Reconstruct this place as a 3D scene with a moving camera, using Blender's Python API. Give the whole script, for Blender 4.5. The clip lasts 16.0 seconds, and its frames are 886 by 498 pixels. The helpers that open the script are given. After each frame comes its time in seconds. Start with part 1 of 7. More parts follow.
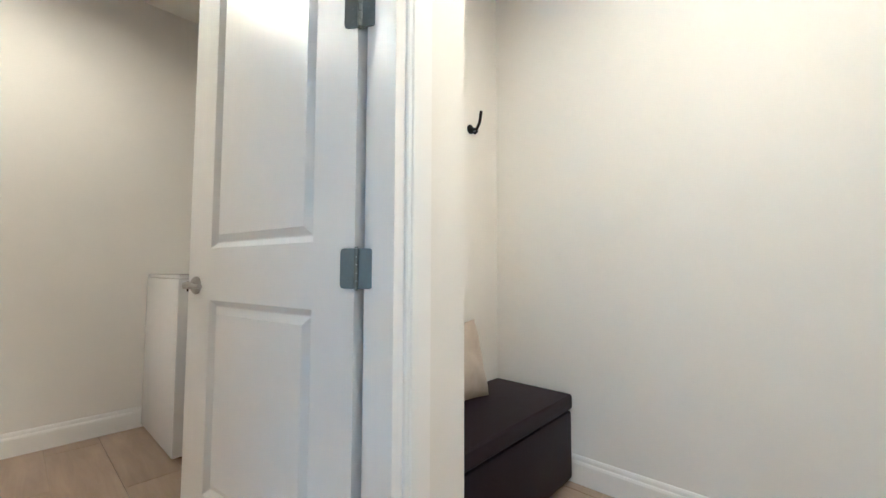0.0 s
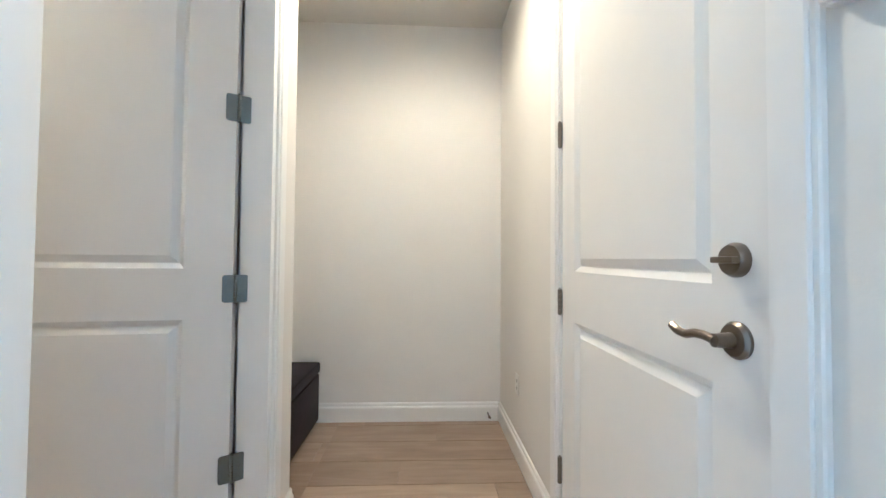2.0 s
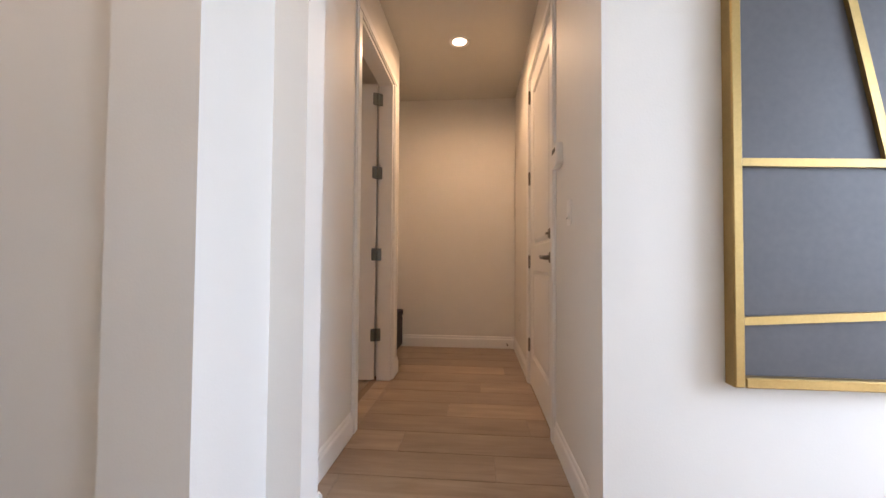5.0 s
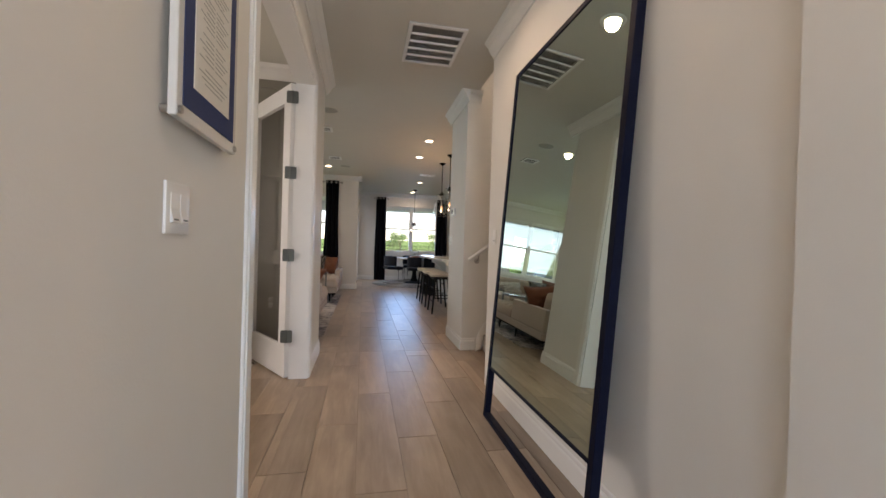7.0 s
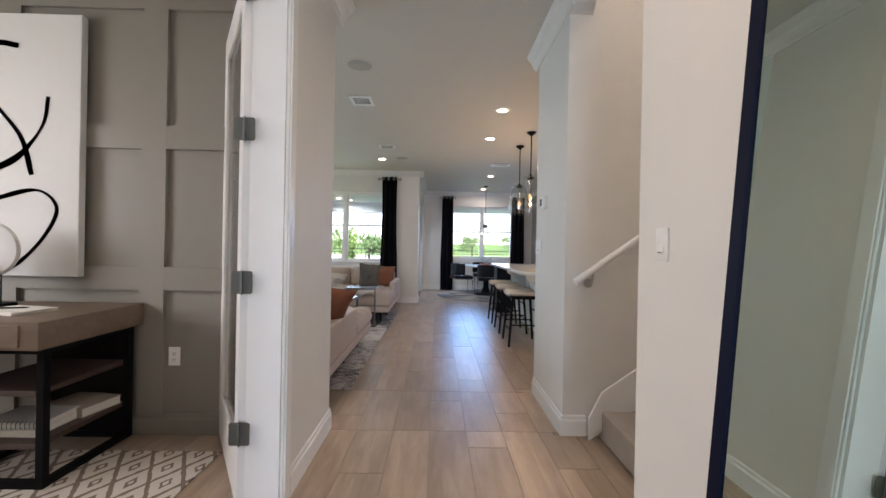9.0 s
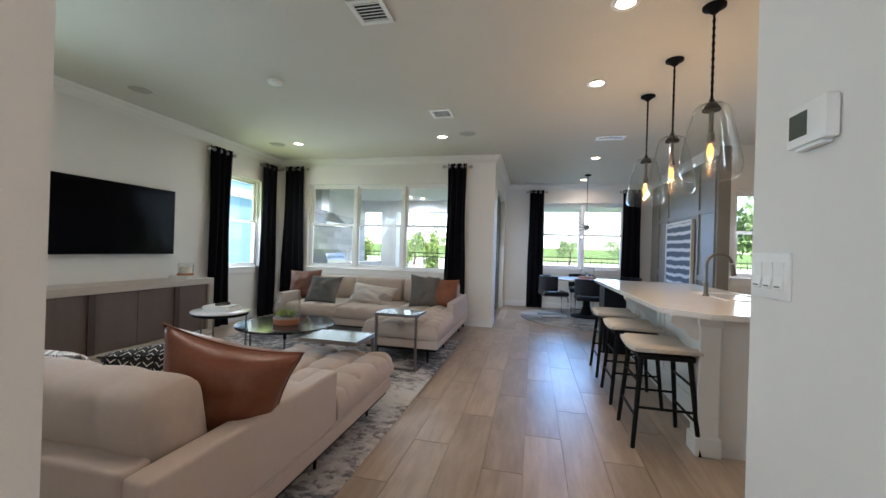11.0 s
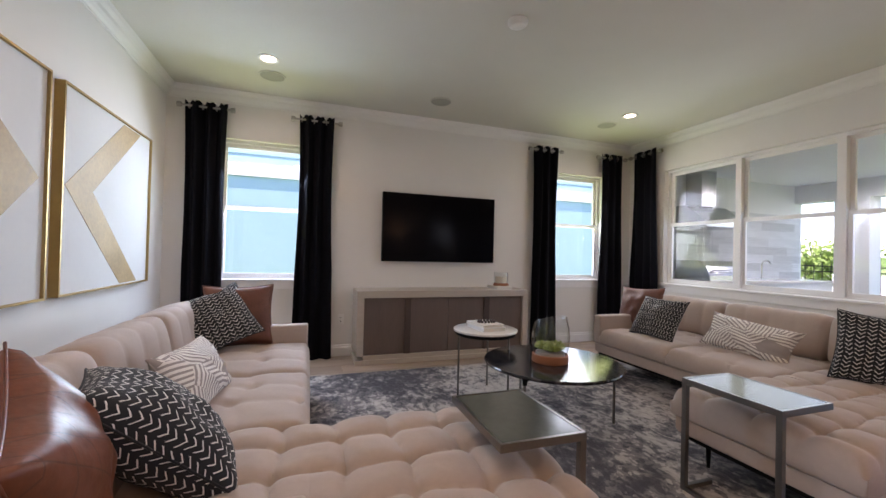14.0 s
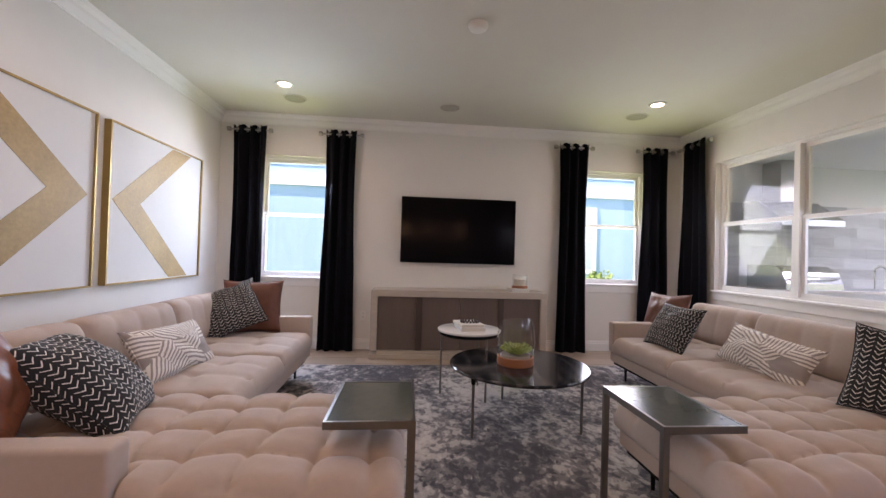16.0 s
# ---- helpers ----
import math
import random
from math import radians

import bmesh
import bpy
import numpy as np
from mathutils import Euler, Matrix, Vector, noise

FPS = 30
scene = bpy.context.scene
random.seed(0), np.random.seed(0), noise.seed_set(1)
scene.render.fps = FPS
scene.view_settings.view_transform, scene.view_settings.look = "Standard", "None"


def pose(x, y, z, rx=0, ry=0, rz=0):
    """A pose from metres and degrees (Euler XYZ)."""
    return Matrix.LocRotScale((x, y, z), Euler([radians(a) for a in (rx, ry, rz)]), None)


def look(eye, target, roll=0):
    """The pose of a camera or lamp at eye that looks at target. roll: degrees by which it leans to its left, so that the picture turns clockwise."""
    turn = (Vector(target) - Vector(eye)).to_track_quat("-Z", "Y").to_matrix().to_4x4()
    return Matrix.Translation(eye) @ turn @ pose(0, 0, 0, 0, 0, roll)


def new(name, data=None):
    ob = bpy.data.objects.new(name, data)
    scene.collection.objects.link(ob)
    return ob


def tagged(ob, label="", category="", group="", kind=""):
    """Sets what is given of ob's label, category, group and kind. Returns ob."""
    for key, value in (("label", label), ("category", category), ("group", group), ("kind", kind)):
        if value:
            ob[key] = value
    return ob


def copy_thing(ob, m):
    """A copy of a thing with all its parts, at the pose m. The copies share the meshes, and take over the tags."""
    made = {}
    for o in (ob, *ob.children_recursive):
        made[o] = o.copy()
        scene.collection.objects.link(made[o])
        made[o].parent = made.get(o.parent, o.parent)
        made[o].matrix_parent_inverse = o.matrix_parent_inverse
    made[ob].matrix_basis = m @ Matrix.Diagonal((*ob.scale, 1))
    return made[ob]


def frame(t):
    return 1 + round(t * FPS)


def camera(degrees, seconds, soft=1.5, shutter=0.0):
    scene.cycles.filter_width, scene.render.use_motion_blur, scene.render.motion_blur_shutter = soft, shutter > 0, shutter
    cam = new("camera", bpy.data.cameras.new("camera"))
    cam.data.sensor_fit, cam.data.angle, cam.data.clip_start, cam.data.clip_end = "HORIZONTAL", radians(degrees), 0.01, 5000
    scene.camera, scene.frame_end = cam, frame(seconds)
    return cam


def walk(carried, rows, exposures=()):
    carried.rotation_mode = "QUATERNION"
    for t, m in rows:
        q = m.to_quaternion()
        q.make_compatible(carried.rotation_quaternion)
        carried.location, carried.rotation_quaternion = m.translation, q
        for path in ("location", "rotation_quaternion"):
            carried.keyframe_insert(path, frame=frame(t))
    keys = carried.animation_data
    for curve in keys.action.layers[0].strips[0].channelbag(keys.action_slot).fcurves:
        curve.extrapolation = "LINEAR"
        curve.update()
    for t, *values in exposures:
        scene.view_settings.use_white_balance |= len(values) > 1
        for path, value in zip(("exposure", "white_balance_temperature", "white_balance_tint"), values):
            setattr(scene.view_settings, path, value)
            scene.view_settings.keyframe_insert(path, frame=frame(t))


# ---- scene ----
cam = camera(97.2, 16.0)
PATH = [
    (0, (2.62, -0.06, 1.02), (4.104, 1.281, 1.13), 0.2),
    (0.5, (2.478, -0.059, 1.029), (4.302, 0.757, 1.109), 0.2),
    (1, (2.287, -0.02, 1.071), (4.245, 0.384, 1.112), 0.5),
    (1.5, (2.017, 0.019, 1.112), (4.013, 0.147, 1.156), 0.6),
    (2, (1.721, 0.054, 1.139), (3.718, -0.039, 1.191), 0.5),
    (2.5, (1.425, 0.067, 1.151), (3.41, -0.177, 1.197), 0.6),
    (3, (1.155, 0.091, 1.105), (3.126, -0.244, 1.148), 0.6),
    (3.2, (1.068, 0.109, 1.079), (3.036, -0.243, 1.128), 0.4),
    (5.3, (0.015, -0.081, 0.983), (1.959, 0.386, 1.027), 0.8),
    (5.5, (0.006, -0.082, 0.991), (1.867, 0.651, 1.016), 0.9),
    (6, (-0.041, -0.096, 1.004), (1.364, 1.327, 1.022), 1.0),
    (6.1, (-0.046, -0.099, 1.011), (1.224, 1.445, 1.025), 1.2),
    (6.3, (-0.063, -0.095, 1.028), (0.955, 1.626, 1.037), 1.1),
    (6.5, (-0.074, -0.065, 1.051), (0.729, 1.766, 1.059), 1.6),
    (7, (-0.027, 0.127, 1.121), (0.374, 2.086, 1.111), 1.7),
    (7.5, (0.046, 0.441, 1.148), (0.277, 2.428, 1.145), 1.3),
    (8, (0.108, 0.807, 1.188), (0.247, 2.802, 1.187), 1.1),
    (8.5, (0.197, 1.271, 1.175), (0.267, 3.27, 1.176), 1.1),
    (8.7, (0.212, 1.469, 1.177), (0.265, 3.468, 1.174), 1.1),
    (10.8, (0.428, 3.56, 1.246), (0.074, 5.528, 1.254), 1.7),
    (11, (0.455, 3.746, 1.25), (0.006, 5.695, 1.254), 1.8),
    (11.5, (0.459, 4.176, 1.242), (-0.26, 6.042, 1.25), 1.9),
    (12, (0.434, 4.569, 1.252), (-0.583, 6.291, 1.267), 1.8),
    (12.5, (0.368, 4.88, 1.239), (-0.939, 6.394, 1.251), 1.7),
    (13, (0.32, 5.141, 1.237), (-1.24, 6.392, 1.251), 1.6),
    (13.5, (0.341, 5.41, 1.219), (-1.417, 6.364, 1.235), 1.5),
    (14, (0.395, 5.687, 1.191), (-1.496, 6.337, 1.214), 1.4),
    (14.5, (0.473, 5.98, 1.211), (-1.485, 6.386, 1.233), 1.4),
    (15, (0.6, 6.316, 1.221), (-1.384, 6.564, 1.246), 1.5),
    (15.5, (0.67, 6.499, 1.199), (-1.322, 6.681, 1.226), 1.6),
    (16, (0.703, 6.572, 1.191), (-1.289, 6.753, 1.22), 1.7),
]
# ---------------------------------------------------------------- light
EXPOSURES = [(0.0, 3.1, 4300, 0), (0.5, 2.95, 4300, 0), (2.0, 2.9, 4450, 1), (2.5, 2.88, 4550, 6), (3.2, 2.6, 4880, 10), (5.3, 1.70, 6750, 25), (6.0, 1.6, 6450, 20), (6.5, 1.48, 6650, 18), (7.0, 1.42, 6950, 22), (7.5, 1.55, 6600, 20), (8.0, 1.78, 6350, 20), (8.5, 1.9, 6180, 20), (11.0, 1.97, 6000, 16), (12.0, 2.0, 6130, 19), (13.0, 1.94, 6150, 21), (13.5, 1.9, 6300, 26), (14.0, 1.87, 6480, 31), (16.0, 1.97, 6650, 37)]
walk(cam, [(t, look(eye, target, roll)) for t, eye, target, roll in PATH], EXPOSURES)

SUN_ELEVATION, SUN_AZIMUTH = radians(52), radians(166)
world = bpy.data.worlds.new("world")
scene.world = world
world.use_nodes = True
sky = world.node_tree.nodes.new("ShaderNodeTexSky")
sky.sky_type, sky.sun_disc = "NISHITA", False
sky.sun_elevation, sky.sun_rotation = SUN_ELEVATION, SUN_AZIMUTH
sky.dust_density, sky.ozone_density = 0.5, 2.0
world.node_tree.links.new(sky.outputs[0], world.node_tree.nodes["Background"].inputs[0])
world.node_tree.nodes["Background"].inputs[1].default_value = 0.15

sun = new("sun", bpy.data.lights.new("sun", "SUN"))
sun.data.energy, sun.data.angle, sun.data.color = 4.0, radians(0.6), (1.0, 0.95, 0.88)
toward = Vector((math.sin(SUN_AZIMUTH) * math.cos(SUN_ELEVATION), math.cos(SUN_AZIMUTH) * math.cos(SUN_ELEVATION), math.sin(SUN_ELEVATION)))
sun.matrix_world = look(toward * 30, (0, 0, 0))


def window_light(name, place, target, w, h, watts, colour=(0.80, 0.92, 1.0), drop=0.62):
    lamp = new(name, bpy.data.lights.new(name, "AREA"))
    lamp.data.shape, lamp.data.size, lamp.data.size_y = "RECTANGLE", w, h
    lamp.data.energy, lamp.data.color = watts, colour
    lamp.matrix_world = look(place, (target[0], target[1], place[2] - drop * (Vector(target) - Vector(place)).xy.length))
    return lamp


window_light("sky_light_back", (-2.22, 10.28, 1.62), (-2.22, 5, 1.3), 2.6, 1.4, 5.5, (0.68, 0.86, 1.0))
window_light("sky_light_side", (-4.29, 5.23, 1.6), (0, 5.23, 1.3), 0.8, 1.4, 15, (0.60, 0.82, 1.0))
window_light("sky_light_corner", (-4.29, 9.22, 1.6), (0, 9.22, 1.3), 0.8, 1.4, 6.5)
window_light("sky_light_dining", (1.515, 13.1, 1.64), (1.515, 5, 1.3), 1.7, 1.4, 10, (0.24, 0.54, 1.0)).data.spread = radians(110)
window_light("sky_light_slider", (-0.28, 11.6, 1.25), (3, 11.6, 0.9), 1.9, 2.2, 3.5)
window_light("sky_light_kitchen", (3.5, 10.0, 1.6), (3.5, 5, 1.3), 0.7, 1.1, 5)
window_light("sky_light_entry", (0.2, -3.25, 1.45), (0.6, 2, 1.1), 1.1, 1.9, 36, (0.64, 0.83, 1.0))
window_light("sky_light_study", (-4.1, 2.6, 1.6), (-1, 2.6, 1.2), 1.3, 1.4, 22, (1.0, 0.95, 0.86))

# daylight thrown up by the sunlit lawn outside the living-room windows
LAWN_GLOW = (0.80, 1.0, 0.36)
window_light("lawn_light_back", (-2.22, 10.27, 1.62), (-2.22, 5, 1.3), 2.6, 1.4, 0.9, LAWN_GLOW, -0.55)
window_light("lawn_light_side", (-4.28, 5.23, 1.6), (0, 5.23, 1.3), 0.8, 1.4, 2.3, LAWN_GLOW, -0.8)
window_light("lawn_light_corner", (-4.28, 9.22, 1.6), (0, 9.22, 1.3), 0.8, 1.4, 2.3, LAWN_GLOW, -0.8)

# ---------------------------------------------------------------- materials


def mat(name, colour, rough=0.5, metal=0.0, noise_scale=0.0, vary=0.0, bump=0.0, bump_scale=80.0, sheen=0.0, spec=0.5, coat=0.0, stretch=(1, 1, 1), random=0.0):
    m = bpy.data.materials.new(name)
    m.use_nodes = True
    n, l = m.node_tree.nodes, m.node_tree.links
    b = n["Principled BSDF"]
    b.inputs["Roughness"].default_value, b.inputs["Metallic"].default_value = rough, metal
    b.inputs["Base Color"].default_value = (*colour, 1)
    b.inputs["Specular IOR Level"].default_value = spec
    b.inputs["Coat Weight"].default_value = coat
    if sheen:
        b.inputs["Sheen Weight"].default_value, b.inputs["Sheen Roughness"].default_value = sheen, 0.5
    co = n.new("ShaderNodeTexCoord")
    mp = n.new("ShaderNodeMapping")
    mp.inputs["Scale"].default_value = stretch
    l.new(co.outputs["Object"], mp.inputs["Vector"])
    if vary:
        big, fine = n.new("ShaderNodeTexNoise"), n.new("ShaderNodeTexNoise")
        big.inputs["Scale"].default_value, big.inputs["Detail"].default_value = noise_scale, 4
        fine.inputs["Scale"].default_value, fine.inputs["Detail"].default_value = noise_scale * 9, 6
        for t in (big, fine):
            l.new(mp.outputs[0], t.inputs["Vector"])
        add = n.new("ShaderNodeMath")
        add.operation = "ADD"
        l.new(big.outputs["Fac"], add.inputs[0])
        l.new(fine.outputs["Fac"], add.inputs[1])
        rng = n.new("ShaderNodeMapRange")
        rng.inputs["From Min"].default_value, rng.inputs["From Max"].default_value = 0.6, 1.4
        rng.inputs["To Min"].default_value, rng.inputs["To Max"].default_value = 1 - vary, 1 + vary
        l.new(add.outputs[0], rng.inputs["Value"])
        value = rng.outputs[0]
        if random:
            info, r2, mul = n.new("ShaderNodeObjectInfo"), n.new("ShaderNodeMapRange"), n.new("ShaderNodeMath")
            r2.inputs["To Min"].default_value, r2.inputs["To Max"].default_value = 1 - random, 1 + random
            l.new(info.outputs["Random"], r2.inputs["Value"])
            mul.operation = "MULTIPLY"
            l.new(value, mul.inputs[0])
            l.new(r2.outputs[0], mul.inputs[1])
            value = mul.outputs[0]
        hsv = n.new("ShaderNodeHueSaturation")
        hsv.inputs["Color"].default_value = (*colour, 1)
        l.new(value, hsv.inputs["Value"])
        l.new(hsv.outputs[0], b.inputs["Base Color"])
    if bump:
        t, bp = n.new("ShaderNodeTexNoise"), n.new("ShaderNodeBump")
        t.inputs["Scale"].default_value, t.inputs["Detail"].default_value = bump_scale, 5
        bp.inputs["Strength"].default_value, bp.inputs["Distance"].default_value = bump, 0.01
        l.new(mp.outputs[0], t.inputs["Vector"])
        l.new(t.outputs["Fac"], bp.inputs["Height"])
        l.new(bp.outputs[0], b.inputs["Normal"])
    return m


def nodes_of(m):
    return m.node_tree.nodes, m.node_tree.links, m.node_tree.nodes["Principled BSDF"]


def emitter(name, colour, strength):
    m = bpy.data.materials.new(name)
    m.use_nodes = True
    b = m.node_tree.nodes["Principled BSDF"]
    b.inputs["Base Color"].default_value = (*colour, 1)
    b.inputs["Emission Color"].default_value, b.inputs["Emission Strength"].default_value = (*colour, 1), strength
    return m


def math_node(n, l, op, a, b=None, c=None):
    k = n.new("ShaderNodeMath")
    k.operation = op
    for i, v in enumerate((a, b, c)):
        if v is None:
            continue
        if isinstance(v, (int, float)):
            k.inputs[i].default_value = v
        else:
            l.new(v, k.inputs[i])
    return k.outputs[0]


def glass(name, tint=(1, 1, 1), rough=0.0, base=0.03):
    m = bpy.data.materials.new(name)
    m.use_nodes = True
    n, l = m.node_tree.nodes, m.node_tree.links
    n.remove(n["Principled BSDF"])
    t, g, mix, lw = n.new("ShaderNodeBsdfTransparent"), n.new("ShaderNodeBsdfGlossy"), n.new("ShaderNodeMixShader"), n.new("ShaderNodeLayerWeight")
    t.inputs["Color"].default_value = (*tint, 1)
    g.inputs["Roughness"].default_value = rough
    lw.inputs["Blend"].default_value = 0.5
    edge = math_node(n, l, "POWER", lw.outputs["Facing"], 4.0)
    l.new(math_node(n, l, "ADD", math_node(n, l, "MULTIPLY", edge, 0.8), base), mix.inputs[0])
    l.new(t.outputs[0], mix.inputs[1])
    l.new(g.outputs[0], mix.inputs[2])
    l.new(mix.outputs[0], n["Material Output"].inputs["Surface"])
    return m


def mixed(n, l, fac, a, b):
    k = n.new("ShaderNodeMix")
    k.data_type = "RGBA"
    l.new(fac, k.inputs[0])
    for i, v in ((6, a), (7, b)):
        if isinstance(v, tuple):
            k.inputs[i].default_value = (*v, 1)
        else:
            l.new(v, k.inputs[i])
    return k.outputs[2]


def chevron_cloth(name):
    """Black cloth with rows of small white hand-printed chevrons, in metres along the cloth."""
    m = mat(name, (0.012, 0.012, 0.014), 0.9, bump=0.25, bump_scale=500, sheen=0.1)
    n, l, b = nodes_of(m)
    co, sep = n.new("ShaderNodeTexCoord"), n.new("ShaderNodeSeparateXYZ")
    wob, addv = n.new("ShaderNodeTexNoise"), n.new("ShaderNodeMix")
    wob.inputs["Scale"].default_value = 18
    addv.data_type = "RGBA"
    addv.blend_type = "LINEAR_LIGHT"
    addv.inputs[0].default_value = 0.006
    l.new(co.outputs["UV"], wob.inputs["Vector"])
    l.new(co.outputs["UV"], addv.inputs[6])
    l.new(wob.outputs["Color"], addv.inputs[7])
    l.new(addv.outputs[2], sep.inputs[0])
    u = math_node(n, l, "MULTIPLY", sep.outputs["X"], 1 / 0.048)
    fu = math_node(n, l, "FRACT", math_node(n, l, "ADD", u, 40.5))
    tri = math_node(n, l, "ABSOLUTE", math_node(n, l, "SUBTRACT", fu, 0.5))
    v = math_node(n, l, "MULTIPLY", sep.outputs["Y"], 1 / 0.0275)
    fv = math_node(n, l, "FRACT", math_node(n, l, "ADD", math_node(n, l, "ADD", v, 40.5), math_node(n, l, "MULTIPLY", tri, -1.65)))
    line = math_node(n, l, "LESS_THAN", fv, 0.19)
    band = math_node(n, l, "LESS_THAN", tri, 0.40)
    both = math_node(n, l, "MULTIPLY", line, band)
    l.new(mixed(n, l, both, (0.012, 0.012, 0.014), (0.72, 0.69, 0.64)), b.inputs["Base Color"])
    return m


def stripe_cloth(name):
    """Warm white cloth with facets of grey and close stripes at several slants."""
    m = mat(name, (0.7, 0.66, 0.6), 0.9, bump=0.2, bump_scale=500)
    n, l, b = nodes_of(m)
    co, vor = n.new("ShaderNodeTexCoord"), n.new("ShaderNodeTexVoronoi")
    mp = n.new("ShaderNodeMapping")
    mp.inputs["Scale"].default_value = (1, 0, 1.5)
    l.new(co.outputs["Object"], mp.inputs[0])
    vor.inputs["Scale"].default_value = 6.0
    l.new(mp.outputs[0], vor.inputs["Vector"])
    sep, colour = n.new("ShaderNodeSeparateXYZ"), n.new("ShaderNodeSeparateColor")
    l.new(co.outputs["Object"], sep.inputs[0])
    l.new(vor.outputs["Color"], colour.inputs[0])
    angle = math_node(n, l, "MULTIPLY", colour.outputs[0], 6.28)
    along = math_node(n, l, "ADD", math_node(n, l, "MULTIPLY", sep.outputs["X"], math_node(n, l, "COSINE", angle)), math_node(n, l, "MULTIPLY", sep.outputs["Z"], math_node(n, l, "SINE", angle)))
    stripe = math_node(n, l, "GREATER_THAN", math_node(n, l, "FRACT", math_node(n, l, "ADD", math_node(n, l, "MULTIPLY", along, 42), 50)), 0.55)
    plain = math_node(n, l, "GREATER_THAN", colour.outputs[1], 0.82)
    fac = math_node(n, l, "MAXIMUM", stripe, plain)
    l.new(mixed(n, l, fac, (0.80, 0.76, 0.70), (0.34, 0.30, 0.28)), b.inputs["Base Color"])
    return m


def plank_tile(name):
    """Wood-look porcelain: greyed tan with long grain, knots and a satin face; each plank differs."""
    m = mat(name, (0.36, 0.27, 0.2), 0.33, spec=0.5)
    n, l, b = nodes_of(m)
    co, info = n.new("ShaderNodeTexCoord"), n.new("ShaderNodeObjectInfo")
    isl = n.new("ShaderNodeNewGeometry")
    shift, addv = n.new("ShaderNodeCombineXYZ"), n.new("ShaderNodeVectorMath")
    tot = math_node(n, l, "ADD", info.outputs["Random"], isl.outputs["Random Per Island"])
    l.new(math_node(n, l, "MULTIPLY", tot, 37.0), shift.inputs[0])
    l.new(math_node(n, l, "MULTIPLY", tot, 91.0), shift.inputs[1])
    l.new(co.outputs["Object"], addv.inputs[0])
    l.new(shift.outputs[0], addv.inputs[1])
    mp = n.new("ShaderNodeMapping")
    mp.inputs["Scale"].default_value = (9, 0.9, 9)
    l.new(addv.outputs[0], mp.inputs[0])
    grain, cloud = n.new("ShaderNodeTexNoise"), n.new("ShaderNodeTexNoise")
    grain.inputs["Scale"].default_value, grain.inputs["Detail"].default_value, grain.inputs["Roughness"].default_value = 2.2, 8, 0.65
    grain.inputs["Distortion"].default_value = 0.8
    cloud.inputs["Scale"].default_value, cloud.inputs["Detail"].default_value = 3.0, 3
    l.new(mp.outputs[0], grain.inputs["Vector"])
    mp2 = n.new("ShaderNodeMapping")
    mp2.inputs["Scale"].default_value = (2.2, 0.7, 2)
    l.new(addv.outputs[0], mp2.inputs[0])
    l.new(mp2.outputs[0], cloud.inputs["Vector"])
    ramp = n.new("ShaderNodeValToRGB")
    e = ramp.color_ramp.elements
    e[0].position, e[0].color = 0.28, (0.245, 0.178, 0.127, 1)
    e[1].position, e[1].color = 0.64, (0.43, 0.33, 0.245, 1)
    k = ramp.color_ramp.elements.new(0.45)
    k.color = (0.325, 0.243, 0.177, 1)
    mixf = math_node(n, l, "ADD", math_node(n, l, "MULTIPLY", grain.outputs["Fac"], 0.55), math_node(n, l, "MULTIPLY", cloud.outputs["Fac"], 0.45))
    l.new(mixf, ramp.inputs[0])
    hsv = n.new("ShaderNodeHueSaturation")
    l.new(ramp.outputs[0], hsv.inputs["Color"])
    l.new(math_node(n, l, "ADD", math_node(n, l, "MULTIPLY", math_node(n, l, "FRACT", math_node(n, l, "MULTIPLY", tot, 7.3)), 0.34), 0.81), hsv.inputs["Value"])
    l.new(hsv.outputs[0], b.inputs["Base Color"])
    l.new(math_node(n, l, "ADD", math_node(n, l, "MULTIPLY", grain.outputs["Fac"], 0.22), 0.24), b.inputs["Roughness"])
    bp = n.new("ShaderNodeBump")
    bp.inputs["Strength"].default_value, bp.inputs["Distance"].default_value = 0.12, 0.004
    l.new(grain.outputs["Fac"], bp.inputs["Height"])
    l.new(bp.outputs[0], b.inputs["Normal"])
    return m


